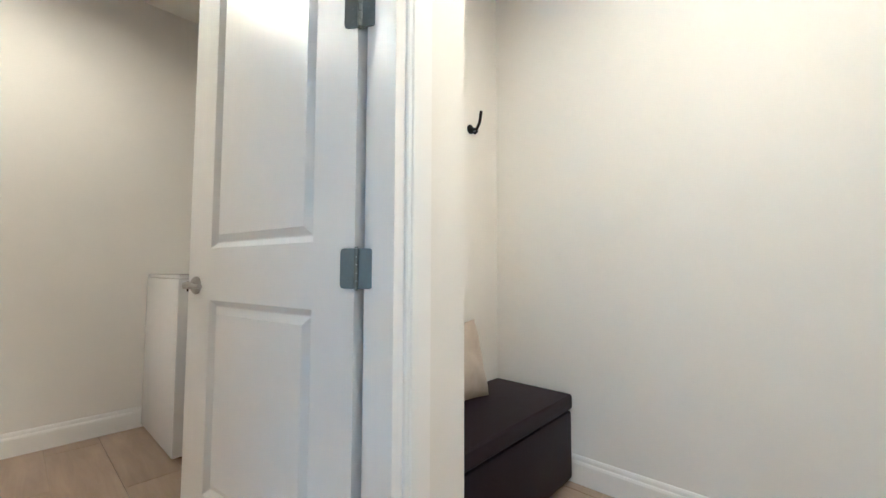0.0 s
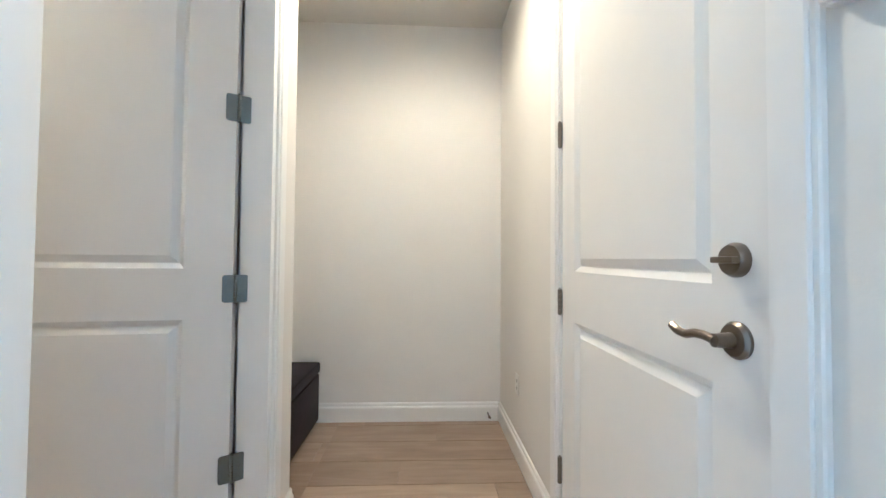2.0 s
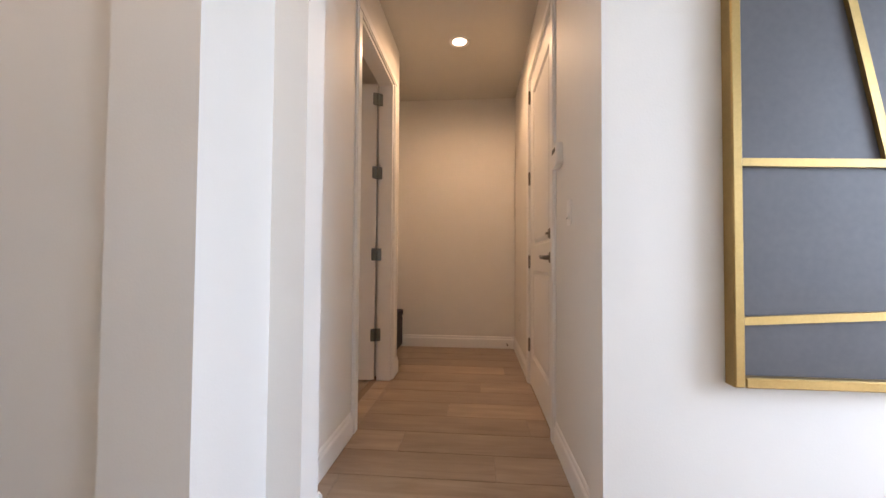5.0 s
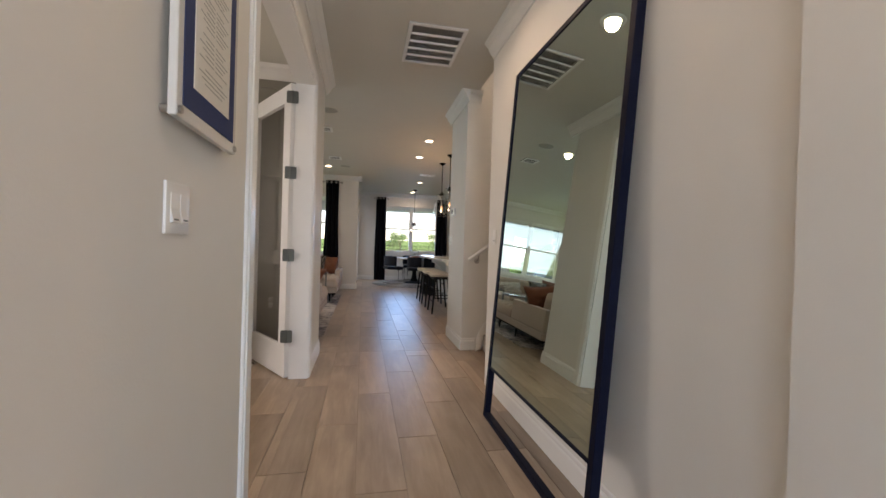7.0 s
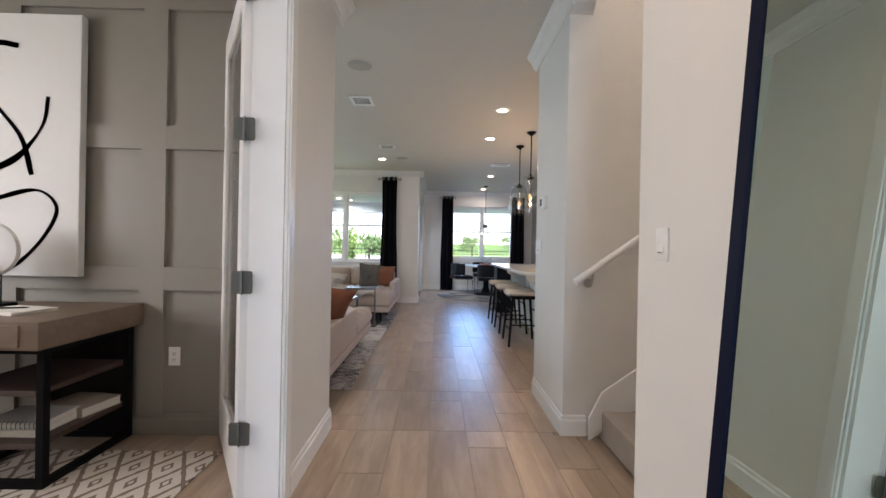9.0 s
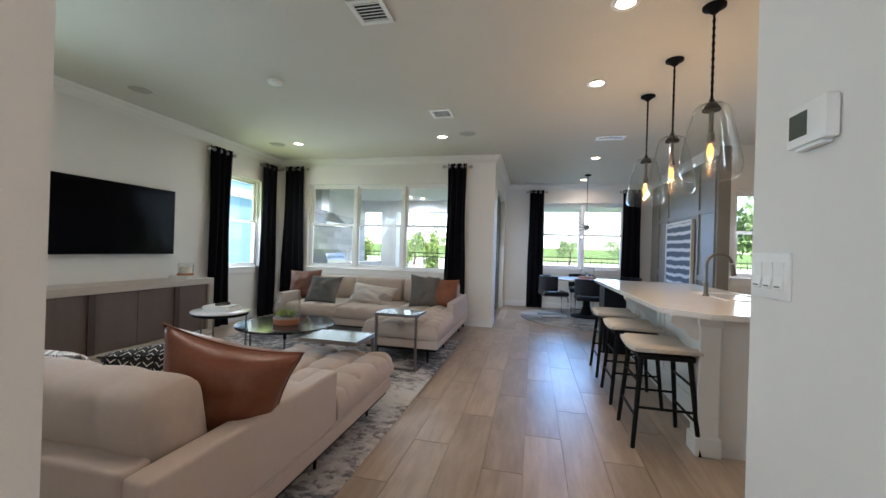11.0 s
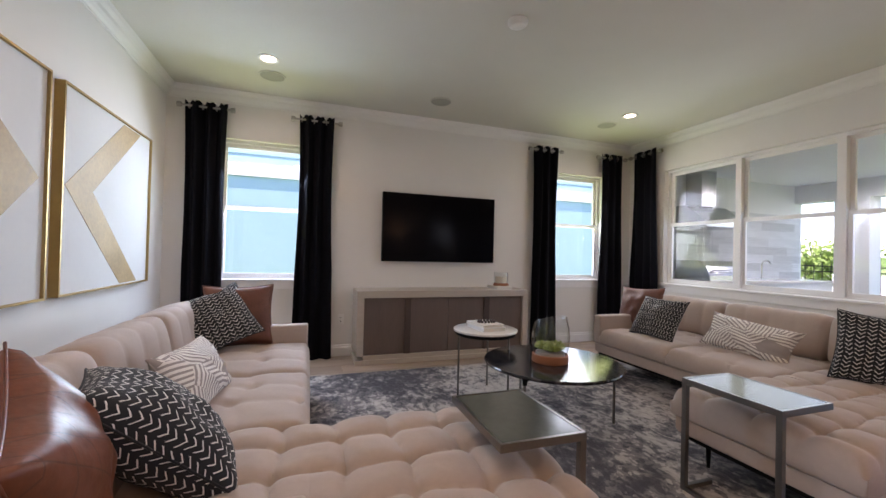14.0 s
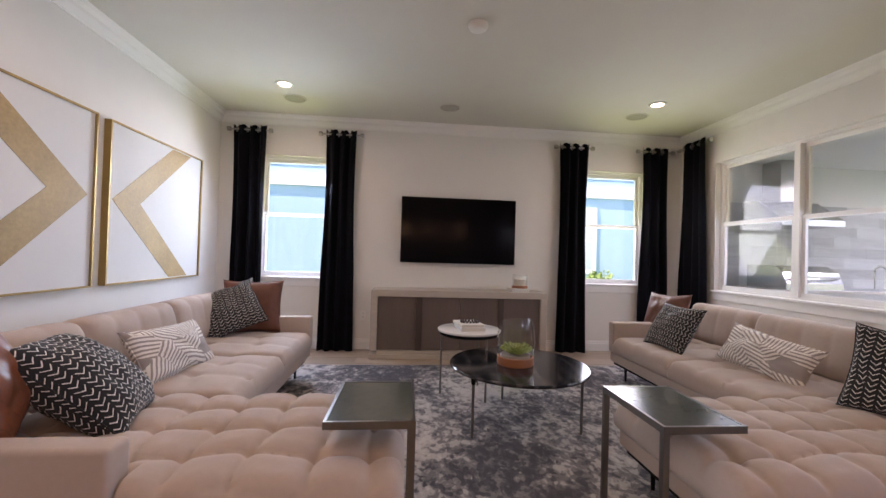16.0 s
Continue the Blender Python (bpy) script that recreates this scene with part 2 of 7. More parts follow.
def rug_mat(name, stops, scale, detail=8, distort=0.6):
    m = mat(name, (0.3, 0.3, 0.3), 0.95, sheen=0.15)
    n, l, b = nodes_of(m)
    co, t1, t2, ramp = n.new("ShaderNodeTexCoord"), n.new("ShaderNodeTexNoise"), n.new("ShaderNodeTexNoise"), n.new("ShaderNodeValToRGB")
    t1.inputs["Scale"].default_value, t1.inputs["Detail"].default_value, t1.inputs["Roughness"].default_value, t1.inputs["Distortion"].default_value = scale, detail, 0.72, distort
    t2.inputs["Scale"].default_value, t2.inputs["Detail"].default_value = scale * 0.3, 2
    for t in (t1, t2):
        l.new(co.outputs["Object"], t.inputs["Vector"])
    f = math_node(n, l, "ADD", math_node(n, l, "MULTIPLY", t1.outputs["Fac"], 0.72), math_node(n, l, "MULTIPLY", t2.outputs["Fac"], 0.28))
    l.new(f, ramp.inputs[0])
    e = ramp.color_ramp.elements
    e[0].position, e[0].color = stops[0][0], (*stops[0][1], 1)
    e[1].position, e[1].color = stops[-1][0], (*stops[-1][1], 1)
    for p, c in stops[1:-1]:
        e.new(p).color = (*c, 1)
    l.new(ramp.outputs[0], b.inputs["Base Color"])
    w, bp = n.new("ShaderNodeTexNoise"), n.new("ShaderNodeBump")
    w.inputs["Scale"].default_value = 260
    l.new(co.outputs["Object"], w.inputs["Vector"])
    l.new(w.outputs["Fac"], bp.inputs["Height"])
    bp.inputs["Strength"].default_value, bp.inputs["Distance"].default_value = 0.5, 0.006
    l.new(bp.outputs[0], b.inputs["Normal"])
    return m


def woven_rug(name):
    """Distressed abstract rug: drifts of slate and cream broken into small woven dashes."""
    m = mat(name, (0.3, 0.3, 0.3), 0.95, sheen=0.1)
    n, l, b = nodes_of(m)
    co, mp = n.new("ShaderNodeTexCoord"), n.new("ShaderNodeMapping")
    mp.inputs["Scale"].default_value = (1.0, 1.25, 1.0)
    l.new(co.outputs["Object"], mp.inputs[0])
    parts = []
    for sc, det, ro, di in ((1.1, 2, 0.5, 0.5), (7.0, 8, 0.75, 0.3)):
        t = n.new("ShaderNodeTexNoise")
        t.inputs["Scale"].default_value, t.inputs["Detail"].default_value, t.inputs["Roughness"].default_value, t.inputs["Distortion"].default_value = sc, det, ro, di
        l.new(co.outputs["Object"] if sc < 2 else mp.outputs[0], t.inputs["Vector"])
        parts.append(t.outputs["Fac"])
    cell, sepc = n.new("ShaderNodeTexVoronoi"), n.new("ShaderNodeSeparateColor")
    cell.inputs["Scale"].default_value = 26
    l.new(mp.outputs[0], cell.inputs["Vector"])
    l.new(cell.outputs["Color"], sepc.inputs[0])
    f = math_node(n, l, "ADD", math_node(n, l, "MULTIPLY", parts[0], 0.62), math_node(n, l, "MULTIPLY", parts[1], 0.62))
    f = math_node(n, l, "ADD", f, math_node(n, l, "MULTIPLY", math_node(n, l, "SUBTRACT", sepc.outputs[0], 0.5), 0.11))
    ramp = n.new("ShaderNodeValToRGB")
    e = ramp.color_ramp.elements
    e[0].position, e[0].color = 0.50, (0.045, 0.042, 0.05, 1)
    e[1].position, e[1].color = 0.74, (0.56, 0.52, 0.48, 1)
    for pos, c in ((0.56, (0.085, 0.08, 0.09)), (0.575, (0.16, 0.148, 0.15)), (0.625, (0.21, 0.19, 0.185)), (0.64, (0.40, 0.365, 0.335)), (0.69, (0.46, 0.42, 0.385))):
        e.new(pos).color = (*c, 1)
    l.new(f, ramp.inputs[0])
    l.new(ramp.outputs[0], b.inputs["Base Color"])
    w, bp = n.new("ShaderNodeTexNoise"), n.new("ShaderNodeBump")
    w.inputs["Scale"].default_value = 240
    l.new(co.outputs["Object"], w.inputs["Vector"])
    l.new(w.outputs["Fac"], bp.inputs["Height"])
    bp.inputs["Strength"].default_value, bp.inputs["Distance"].default_value = 0.5, 0.006
    l.new(bp.outputs[0], b.inputs["Normal"])
    return m


def diamond_rug(name):
    """Cream rug with a hand-drawn trellis of brown diamonds."""
    m = mat(name, (0.6, 0.55, 0.48), 0.95, bump=0.4, bump_scale=300)
    n, l, b = nodes_of(m)
    co, sep, wob = n.new("ShaderNodeTexCoord"), n.new("ShaderNodeSeparateXYZ"), n.new("ShaderNodeTexNoise")
    l.new(co.outputs["Object"], sep.inputs[0])
    wob.inputs["Scale"].default_value = 30
    l.new(co.outputs["Object"], wob.inputs["Vector"])
    k = 1 / 0.17
    p = math_node(n, l, "MULTIPLY", math_node(n, l, "ADD", sep.outputs["X"], math_node(n, l, "MULTIPLY", sep.outputs["Y"], 0.62)), k)
    q = math_node(n, l, "MULTIPLY", math_node(n, l, "SUBTRACT", sep.outputs["X"], math_node(n, l, "MULTIPLY", sep.outputs["Y"], 0.62)), k)
    d = []
    for w in (p, q):
        f = math_node(n, l, "FRACT", math_node(n, l, "ADD", w, 50))
        d.append(math_node(n, l, "ABSOLUTE", math_node(n, l, "SUBTRACT", f, 0.5)))
    far = math_node(n, l, "MAXIMUM", d[0], d[1])
    far = math_node(n, l, "ADD", far, math_node(n, l, "MULTIPLY", math_node(n, l, "SUBTRACT", wob.outputs["Fac"], 0.5), 0.12))
    line = math_node(n, l, "GREATER_THAN", far, 0.43)
    core = math_node(n, l, "MULTIPLY", math_node(n, l, "LESS_THAN", far, 0.17), math_node(n, l, "GREATER_THAN", far, 0.08))
    l.new(mixed(n, l, math_node(n, l, "MAXIMUM", line, core), (0.64, 0.59, 0.52), (0.23, 0.17, 0.135)), b.inputs["Base Color"])
    return m


WALL = mat("wall_paint", (0.74, 0.72, 0.68), 0.62, noise_scale=0.6, vary=0.02, bump=0.05, bump_scale=140)
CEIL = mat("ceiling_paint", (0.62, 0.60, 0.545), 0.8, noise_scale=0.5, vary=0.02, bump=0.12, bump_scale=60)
CROWNP = mat("crown_paint", (0.75, 0.735, 0.70), 0.6, noise_scale=1.5, vary=0.015)
TRIM = mat("trim_paint", (0.80, 0.79, 0.77), 0.34, noise_scale=1.5, vary=0.015)
DOORP = mat("door_paint", (0.76, 0.75, 0.73), 0.38, noise_scale=1.2, vary=0.015, bump=0.02, bump_scale=90)
PLANK = plank_tile("wood_look_tile")
GROUT = mat("grout", (0.30, 0.235, 0.18), 0.9, noise_scale=8, vary=0.1)
GREYWALL = mat("grey_green_paint", (0.235, 0.22, 0.19), 0.55, noise_scale=0.8, vary=0.03, bump=0.04, bump_scale=140)
NICKEL = mat("satin_nickel", (0.42, 0.40, 0.37), 0.3, 1.0, noise_scale=20, vary=0.06)
HINGE = mat("dull_zinc_hinge", (0.17, 0.18, 0.17), 0.48, 1.0, noise_scale=25, vary=0.08)
BRONZE = mat("aged_nickel", (0.20, 0.175, 0.15), 0.3, 1.0, noise_scale=15, vary=0.1)
BLACKM = mat("black_metal", (0.008, 0.008, 0.009), 0.6, 0.0, noise_scale=20, vary=0.1, spec=0.08)
NAVYF = mat("black_frame_lacquer", (0.003, 0.005, 0.018), 0.5, noise_scale=10, vary=0.1, spec=0.12)
MIRROR = mat("mirror_silver", (0.58, 0.69, 0.64), 0.0, 1.0)
GLASS = glass("window_glass")
GLASSC = glass("clear_glass", (0.985, 0.99, 0.985), 0.0, 0.05)
VELVET = mat("black_velvet", (0.0035, 0.0035, 0.006), 0.9, noise_scale=6, vary=0.2, bump=0.1, bump_scale=300, spec=0.15)
SOFA = mat("blush_beige_velvet", (0.455, 0.365, 0.305), 0.85, noise_scale=5, vary=0.05, bump=0.12, bump_scale=420, sheen=0.18)
LEATHER = mat("tan_leather", (0.17, 0.050, 0.021), 0.38, noise_scale=5, vary=0.22, bump=0.35, bump_scale=16)
LEATHERT = mat("plain_tan_leather", (0.19, 0.060, 0.026), 0.46, noise_scale=5, vary=0.22, bump=0.35, bump_scale=16)
LEATHERD = mat("dark_brown_leather", (0.15, 0.054, 0.03), 0.55, noise_scale=8, vary=0.2, bump=0.25, bump_scale=110)
MUDCLOTH = chevron_cloth("chevron_cloth")
STRIPES = stripe_cloth("faceted_stripe_cloth")
DARKLEATHER = mat("black_faux_leather", (0.009, 0.005, 0.010), 0.5, noise_scale=8, vary=0.12, bump=0.12, bump_scale=240, spec=0.2)
LINEN = mat("beige_linen", (0.45, 0.39, 0.32), 0.9, noise_scale=30, vary=0.06, bump=0.3, bump_scale=420)
CERUSED = mat("washed_oak", (0.47, 0.41, 0.345), 0.5, noise_scale=6, vary=0.08, bump=0.08, bump_scale=60, stretch=(1, 0.12, 1))
GREYOAK = mat("grey_oak_panel", (0.135, 0.098, 0.082), 0.5, noise_scale=8, vary=0.12, bump=0.08, bump_scale=60, stretch=(1, 1, 0.1))
DARKOAK = mat("dark_wood", (0.065, 0.042, 0.034), 0.5, noise_scale=10, vary=0.1, stretch=(1, 1, 0.1))
SCREEN = mat("television_glass", (0.002, 0.0015, 0.0025), 0.14, spec=0.08)
PLASTICB = mat("black_plastic", (0.006, 0.006, 0.007), 0.45, noise_scale=20, vary=0.05, spec=0.15)
PLASTICW = mat("white_plastic", (0.78, 0.77, 0.74), 0.35, noise_scale=5, vary=0.01)
DARKMARBLE = mat("dark_veined_stone", (0.05, 0.045, 0.045), 0.13, spec=0.4)
WHITESTONE = mat("white_quartz", (0.78, 0.76, 0.73), 0.12, noise_scale=5, vary=0.04)
STEEL = mat("brushed_steel", (0.235, 0.22, 0.205), 0.32, 1.0, noise_scale=12, vary=0.08)
SMOKE = mat("smoked_mirror_top", (0.085, 0.095, 0.080), 0.16, 0.0, noise_scale=4, vary=0.15, spec=0.5)
GOLD = mat("brushed_gold", (0.42, 0.29, 0.12), 0.45, 1.0, noise_scale=14, vary=0.1)
GOLDPAINT = mat("gold_leaf_paint", (0.36, 0.245, 0.105), 0.58, 0.15, noise_scale=5, vary=0.22, bump=0.15, bump_scale=60)
CANVAS = mat("white_canvas", (0.66, 0.66, 0.65), 0.85, noise_scale=3, vary=0.02, bump=0.15, bump_scale=350)
INK = mat("black_ink", (0.02, 0.018, 0.03), 0.7, noise_scale=20, vary=0.15)
RUG = woven_rug("abstract_rug")
DRUG = rug_mat("dining_rug", [(0.42, (0.06, 0.058, 0.06)), (0.49, (0.22, 0.21, 0.20)), (0.58, (0.42, 0.40, 0.37))], 1.3)
TRELLIS = diamond_rug("trellis_rug")
DESKWOOD = mat("weathered_oak", (0.17, 0.12, 0.085), 0.5, noise_scale=5, vary=0.2, bump=0.12, bump_scale=50, stretch=(0.15, 1, 1))
PAPER = mat("paper", (0.72, 0.69, 0.63), 0.85, noise_scale=6, vary=0.03)
NAVYMAT = mat("navy_mat_board", (0.012, 0.028, 0.11), 0.8, noise_scale=15, vary=0.05)
ACRYLIC = mat("acrylic_edge", (0.72, 0.70, 0.66), 0.15, noise_scale=6, vary=0.02)
CARPET = mat("stair_carpet", (0.32, 0.265, 0.215), 0.95, noise_scale=12, vary=0.12, bump=0.7, bump_scale=260, sheen=0.2)
LAMPGLOW = emitter("lamp_lens", (1.0, 0.78, 0.52), 6.0)
FILAMENT = emitter("bulb_filament", (1.0, 0.42, 0.09), 0.75)
GREYMESH = mat("speaker_mesh", (0.42, 0.41, 0.37), 0.9, noise_scale=200, vary=0.12)
CANDLE = mat("ivory_wax", (0.75, 0.69, 0.58), 0.55, noise_scale=8, vary=0.03)
TERRA = mat("terracotta", (0.33, 0.13, 0.06), 0.6, noise_scale=14, vary=0.14, bump=0.1, bump_scale=100)
SUCCULENT = mat("succulent_leaf", (0.24, 0.30, 0.06), 0.5, noise_scale=14, vary=0.35)
LEAF = mat("leaf_green", (0.05, 0.12, 0.035), 0.45, noise_scale=12, vary=0.25)
PEBBLE = mat("pale_pebble", (0.34, 0.30, 0.25), 0.7, noise_scale=30, vary=0.2)
NAVYPANEL = mat("navy_cabinet_paint", (0.008, 0.009, 0.014), 0.5, noise_scale=4, vary=0.06, spec=0.15)
ISLANDP = mat("light_cabinet_paint", (0.66, 0.66, 0.64), 0.42, noise_scale=1, vary=0.015)
BLACKWOOD = mat("black_stained_wood", (0.009, 0.008, 0.0075), 0.5, noise_scale=10, vary=0.15, spec=0.1, stretch=(1, 1, 0.1))
SEATFABRIC = mat("oatmeal_fabric", (0.50, 0.46, 0.40), 0.85, noise_scale=20, vary=0.05, bump=0.25, bump_scale=400)
CHARCOAL = mat("charcoal_leather", (0.009, 0.010, 0.016), 0.45, noise_scale=10, vary=0.12, bump=0.1, bump_scale=200, spec=0.2)
CHROME = mat("polished_chrome", (0.72, 0.72, 0.70), 0.12, 1.0, noise_scale=8, vary=0.03)
SIDING = mat("pale_blue_siding", (0.34, 0.50, 0.57), 0.7, noise_scale=2, vary=0.04, bump=0.1, bump_scale=60)
STUCCO = mat("pale_stucco", (0.80, 0.81, 0.80), 0.85, noise_scale=3, vary=0.04, bump=0.3, bump_scale=70)
SHINGLE = mat("grey_roofing", (0.13, 0.125, 0.12), 0.9, noise_scale=4, vary=0.2)
GRASS = mat("lawn", (0.17, 0.25, 0.06), 0.9, noise_scale=0.8, vary=0.3, bump=0.6, bump_scale=40)
PAVER = mat("patio_concrete", (0.68, 0.66, 0.63), 0.85, noise_scale=3, vary=0.1)
BARK = mat("bark", (0.10, 0.075, 0.05), 0.9, noise_scale=8, vary=0.3, bump=0.5, bump_scale=40)
FOLIAGE = mat("foliage", (0.12, 0.19, 0.06), 0.7, noise_scale=3, vary=0.45)
SHRUB = mat("shrub_leaf", (0.16, 0.24, 0.05), 0.6, noise_scale=4, vary=0.4)
ROAD = mat("sunlit_concrete_road", (0.52, 0.50, 0.46), 0.9, noise_scale=0.3, vary=0.08, bump=0.2, bump_scale=20)
# The sky's reflection is put into this pane's pale blue base colour.
SKYPANE = mat("sky_tinted_pane", (0.55, 0.62, 0.66), 0.08, spec=0.8)
GRILLSTEEL = mat("stainless_grill", (0.5, 0.5, 0.5), 0.25, 1.0, noise_scale=8, vary=0.06)
PATIOTILE = mat("grey_wood_wall_tile", (0.56, 0.57, 0.58), 0.6, noise_scale=5, vary=0.16, random=0.2, stretch=(1, 0.15, 1))
SEASCAPE = rug_mat("seascape_paint", [(0.35, (0.05, 0.07, 0.1)), (0.5, (0.25, 0.28, 0.3)), (0.62, (0.62, 0.62, 0.6))], 2.0, 3, 0.1)
WHITEENAMEL = mat("white_enamel", (0.75, 0.75, 0.75), 0.25, noise_scale=2, vary=0.01)

# a stitched lattice on one side of the tan leather
n_, l_, b_ = nodes_of(LEATHER)
c_, x_ = n_.new("ShaderNodeTexCoord"), n_.new("ShaderNodeSeparateXYZ")
l_.new(c_.outputs["Object"], x_.inputs[0])
grooves = None
for slant in (0.6, -0.6):
    along = math_node(n_, l_, "MULTIPLY", math_node(n_, l_, "ADD", x_.outputs["X"], math_node(n_, l_, "MULTIPLY", x_.outputs["Z"], slant)), 1 / 0.085)
    near = math_node(n_, l_, "ABSOLUTE", math_node(n_, l_, "SUBTRACT", math_node(n_, l_, "FRACT", math_node(n_, l_, "ADD", along, 40)), 0.5))
    cut = math_node(n_, l_, "LESS_THAN", near, 0.025)
    grooves = cut if grooves is None else math_node(n_, l_, "MAXIMUM", grooves, cut)
grooves = math_node(n_, l_, "MULTIPLY", grooves, math_node(n_, l_, "GREATER_THAN", x_.outputs["Y"], 0.0))
seam = n_.new("ShaderNodeBump")
seam.invert = True
seam.inputs["Strength"].default_value, seam.inputs["Distance"].default_value = 0.6, 0.004
l_.new(grooves, seam.inputs["Height"])
l_.new(mixed(n_, l_, grooves, b_.inputs["Base Color"].links[0].from_socket, (0.115, 0.036, 0.017)), b_.inputs["Base Color"])
l_.new(b_.inputs["Normal"].links[0].from_socket, seam.inputs["Normal"])
l_.new(seam.outputs[0], b_.inputs["Normal"])

# veins in the dark stone and bands in the seascape
for stone, wave_scale, a, c in ((DARKMARBLE, 3.0, (0.014, 0.013, 0.016), (0.06, 0.054, 0.056)), (SEASCAPE, 2.2, (0.06, 0.08, 0.11), (0.66, 0.66, 0.64))):
    n_, l_, b_ = nodes_of(stone)
    c_, w_, r_ = n_.new("ShaderNodeTexCoord"), n_.new("ShaderNodeTexWave"), n_.new("ShaderNodeValToRGB")
    w_.bands_direction = "Y" if stone is DARKMARBLE else "Z"
    w_.inputs["Scale"].default_value, w_.inputs["Distortion"].default_value, w_.inputs["Detail"].default_value = wave_scale, 6.0 if stone is DARKMARBLE else 2.5, 5
    l_.new(c_.outputs["Object"], w_.inputs["Vector"])
    r_.color_ramp.elements[0].position, r_.color_ramp.elements[0].color = 0.70 if stone is DARKMARBLE else 0.45, (*a, 1)
    r_.color_ramp.elements[1].position, r_.color_ramp.elements[1].color = 0.92, (*c, 1)
    l_.new(w_.outputs["Fac"], r_.inputs[0])
    l_.new(r_.outputs[0], b_.inputs["Base Color"])

# ---------------------------------------------------------------- building helpers


def box(bm, x0, y0, z0, x1, y1, z1, bevel=0.0, seg=2):
    m = Matrix.LocRotScale(((x0 + x1) / 2, (y0 + y1) / 2, (z0 + z1) / 2), None, (abs(x1 - x0), abs(y1 - y0), abs(z1 - z0)))
    made = bmesh.ops.create_cube(bm, size=1.0, matrix=m)["verts"]
    if bevel:
        edges = list({e for v in made for e in v.link_edges})
        bmesh.ops.bevel(bm, geom=edges, offset=bevel, segments=seg, profile=0.6, affect="EDGES")
    return bm


def tube(bm, a, b, r0, r1=None, seg=12, caps=True):
    a, b = Vector(a), Vector(b)
    m = Matrix.Translation((a + b) / 2) @ (b - a).to_track_quat("Z", "Y").to_matrix().to_4x4()
    bmesh.ops.create_cone(bm, cap_ends=caps, segments=seg, radius1=r0, radius2=r0 if r1 is None else r1, depth=(b - a).length, matrix=m)
    return bm


def pipe(bm, pts, r, seg=10):
    """A round bar through the points."""
    pts = [Vector(p) for p in pts]
    rings = []
    for i, p in enumerate(pts):
        d = (pts[min(i + 1, len(pts) - 1)] - pts[max(i - 1, 0)]).normalized()
        q = d.to_track_quat("Z", "Y")
        rings.append([bm.verts.new(p + q @ Vector((r * math.cos(k * 2 * math.pi / seg), r * math.sin(k * 2 * math.pi / seg), 0))) for k in range(seg)])
    for a, b in zip(rings, rings[1:]):
        for k in range(seg):
            bm.faces.new((a[k], a[(k + 1) % seg], b[(k + 1) % seg], b[k]))
    bm.faces.new(rings[0][::-1])
    bm.faces.new(rings[-1])
    return bm


def lathe(bm, profile, seg=32, at=(0, 0, 0)):
    """Turns (radius, height) pairs round the z axis."""
    rings = []
    for r, z in profile:
        rings.append([bm.verts.new((at[0] + r * math.cos(2 * math.pi * k / seg), at[1] + r * math.sin(2 * math.pi * k / seg), at[2] + z)) for k in range(seg)])
    for a, b in zip(rings, rings[1:]):
        for k in range(seg):
            bm.faces.new((a[k], a[(k + 1) % seg], b[(k + 1) % seg], b[k]))
    if profile[0] == profile[-1]:
        return bm
    if profile[0][0] > 1e-4:
        bm.faces.new(rings[0][::-1])
    if profile[-1][0] > 1e-4:
        bm.faces.new(rings[-1])
    return bm


def prism(bm, outline, axis, lo, hi):
    """An outline in the two other axes, drawn out along axis from lo to hi."""
    def at(p, h):
        return {"x": (h, p[0], p[1]), "y": (p[0], h, p[1]), "z": (p[0], p[1], h)}[axis]
    a, b = [bm.verts.new(at(p, lo)) for p in outline], [bm.verts.new(at(p, hi)) for p in outline]
    n = len(outline)
    for k in range(n):
        bm.faces.new((a[k], a[(k + 1) % n], b[(k + 1) % n], b[k]))
    bm.faces.new(a[::-1])
    bm.faces.new(b)
    return bm


def mesh_of(name, bm, material, smooth=None):
    bmesh.ops.recalc_face_normals(bm, faces=bm.faces[:])
    me = bpy.data.meshes.new(name)
    bm.to_mesh(me)
    bm.free()
    me.materials.append(material)
    if smooth is not None:
        me.shade_smooth()
        if smooth < 180:
            me.set_sharp_from_angle(angle=radians(smooth))
    return me


def part(name, bm, material, parent, label="", smooth=35, m=None):
    ob = new(name, mesh_of(name, bm, material, smooth))
    ob.parent = parent
    if m is not None:
        ob.matrix_basis = m
    if label:
        ob["label"] = label
    return ob


def thing(name, m, label, category, group="", kind=""):
    ob = new(name)
    ob.empty_display_size = 0.1
    ob.matrix_basis = m
    return tagged(ob, label, category, group, kind)


def structure(name, bm, material, label="", category="wall", smooth=None):
    ob = new(name, mesh_of(name, bm, material, smooth))
    return tagged(ob, label, category, "", "structure")


B = bmesh.new

# ---------------------------------------------------------------- structure
CEILING = 2.82


def wall(name, axis, face, back, lo, hi, openings=(), material=None, z1=CEILING, label="warm white painted plaster wall"):
    """A wall across axis, between face and back, that runs from lo to hi; openings are (lo, hi, bottom, top)."""
    bm = B()

    def piece(a, b, z0, zt):
        if b - a > 1e-4 and zt - z0 > 1e-4:
            if axis == "x":
                box(bm, min(face, back), a, z0, max(face, back), b, zt)
            else:
                box(bm, a, min(face, back), z0, b, max(face, back), zt)
    at = lo
    for a, b, z0, zt in sorted(openings):
        piece(at, a, 0, z1)
        piece(a, b, 0, z0)
        piece(a, b, zt, z1)
        at = b
    piece(at, hi, 0, z1)
    return structure(name, bm, material or WALL, label)


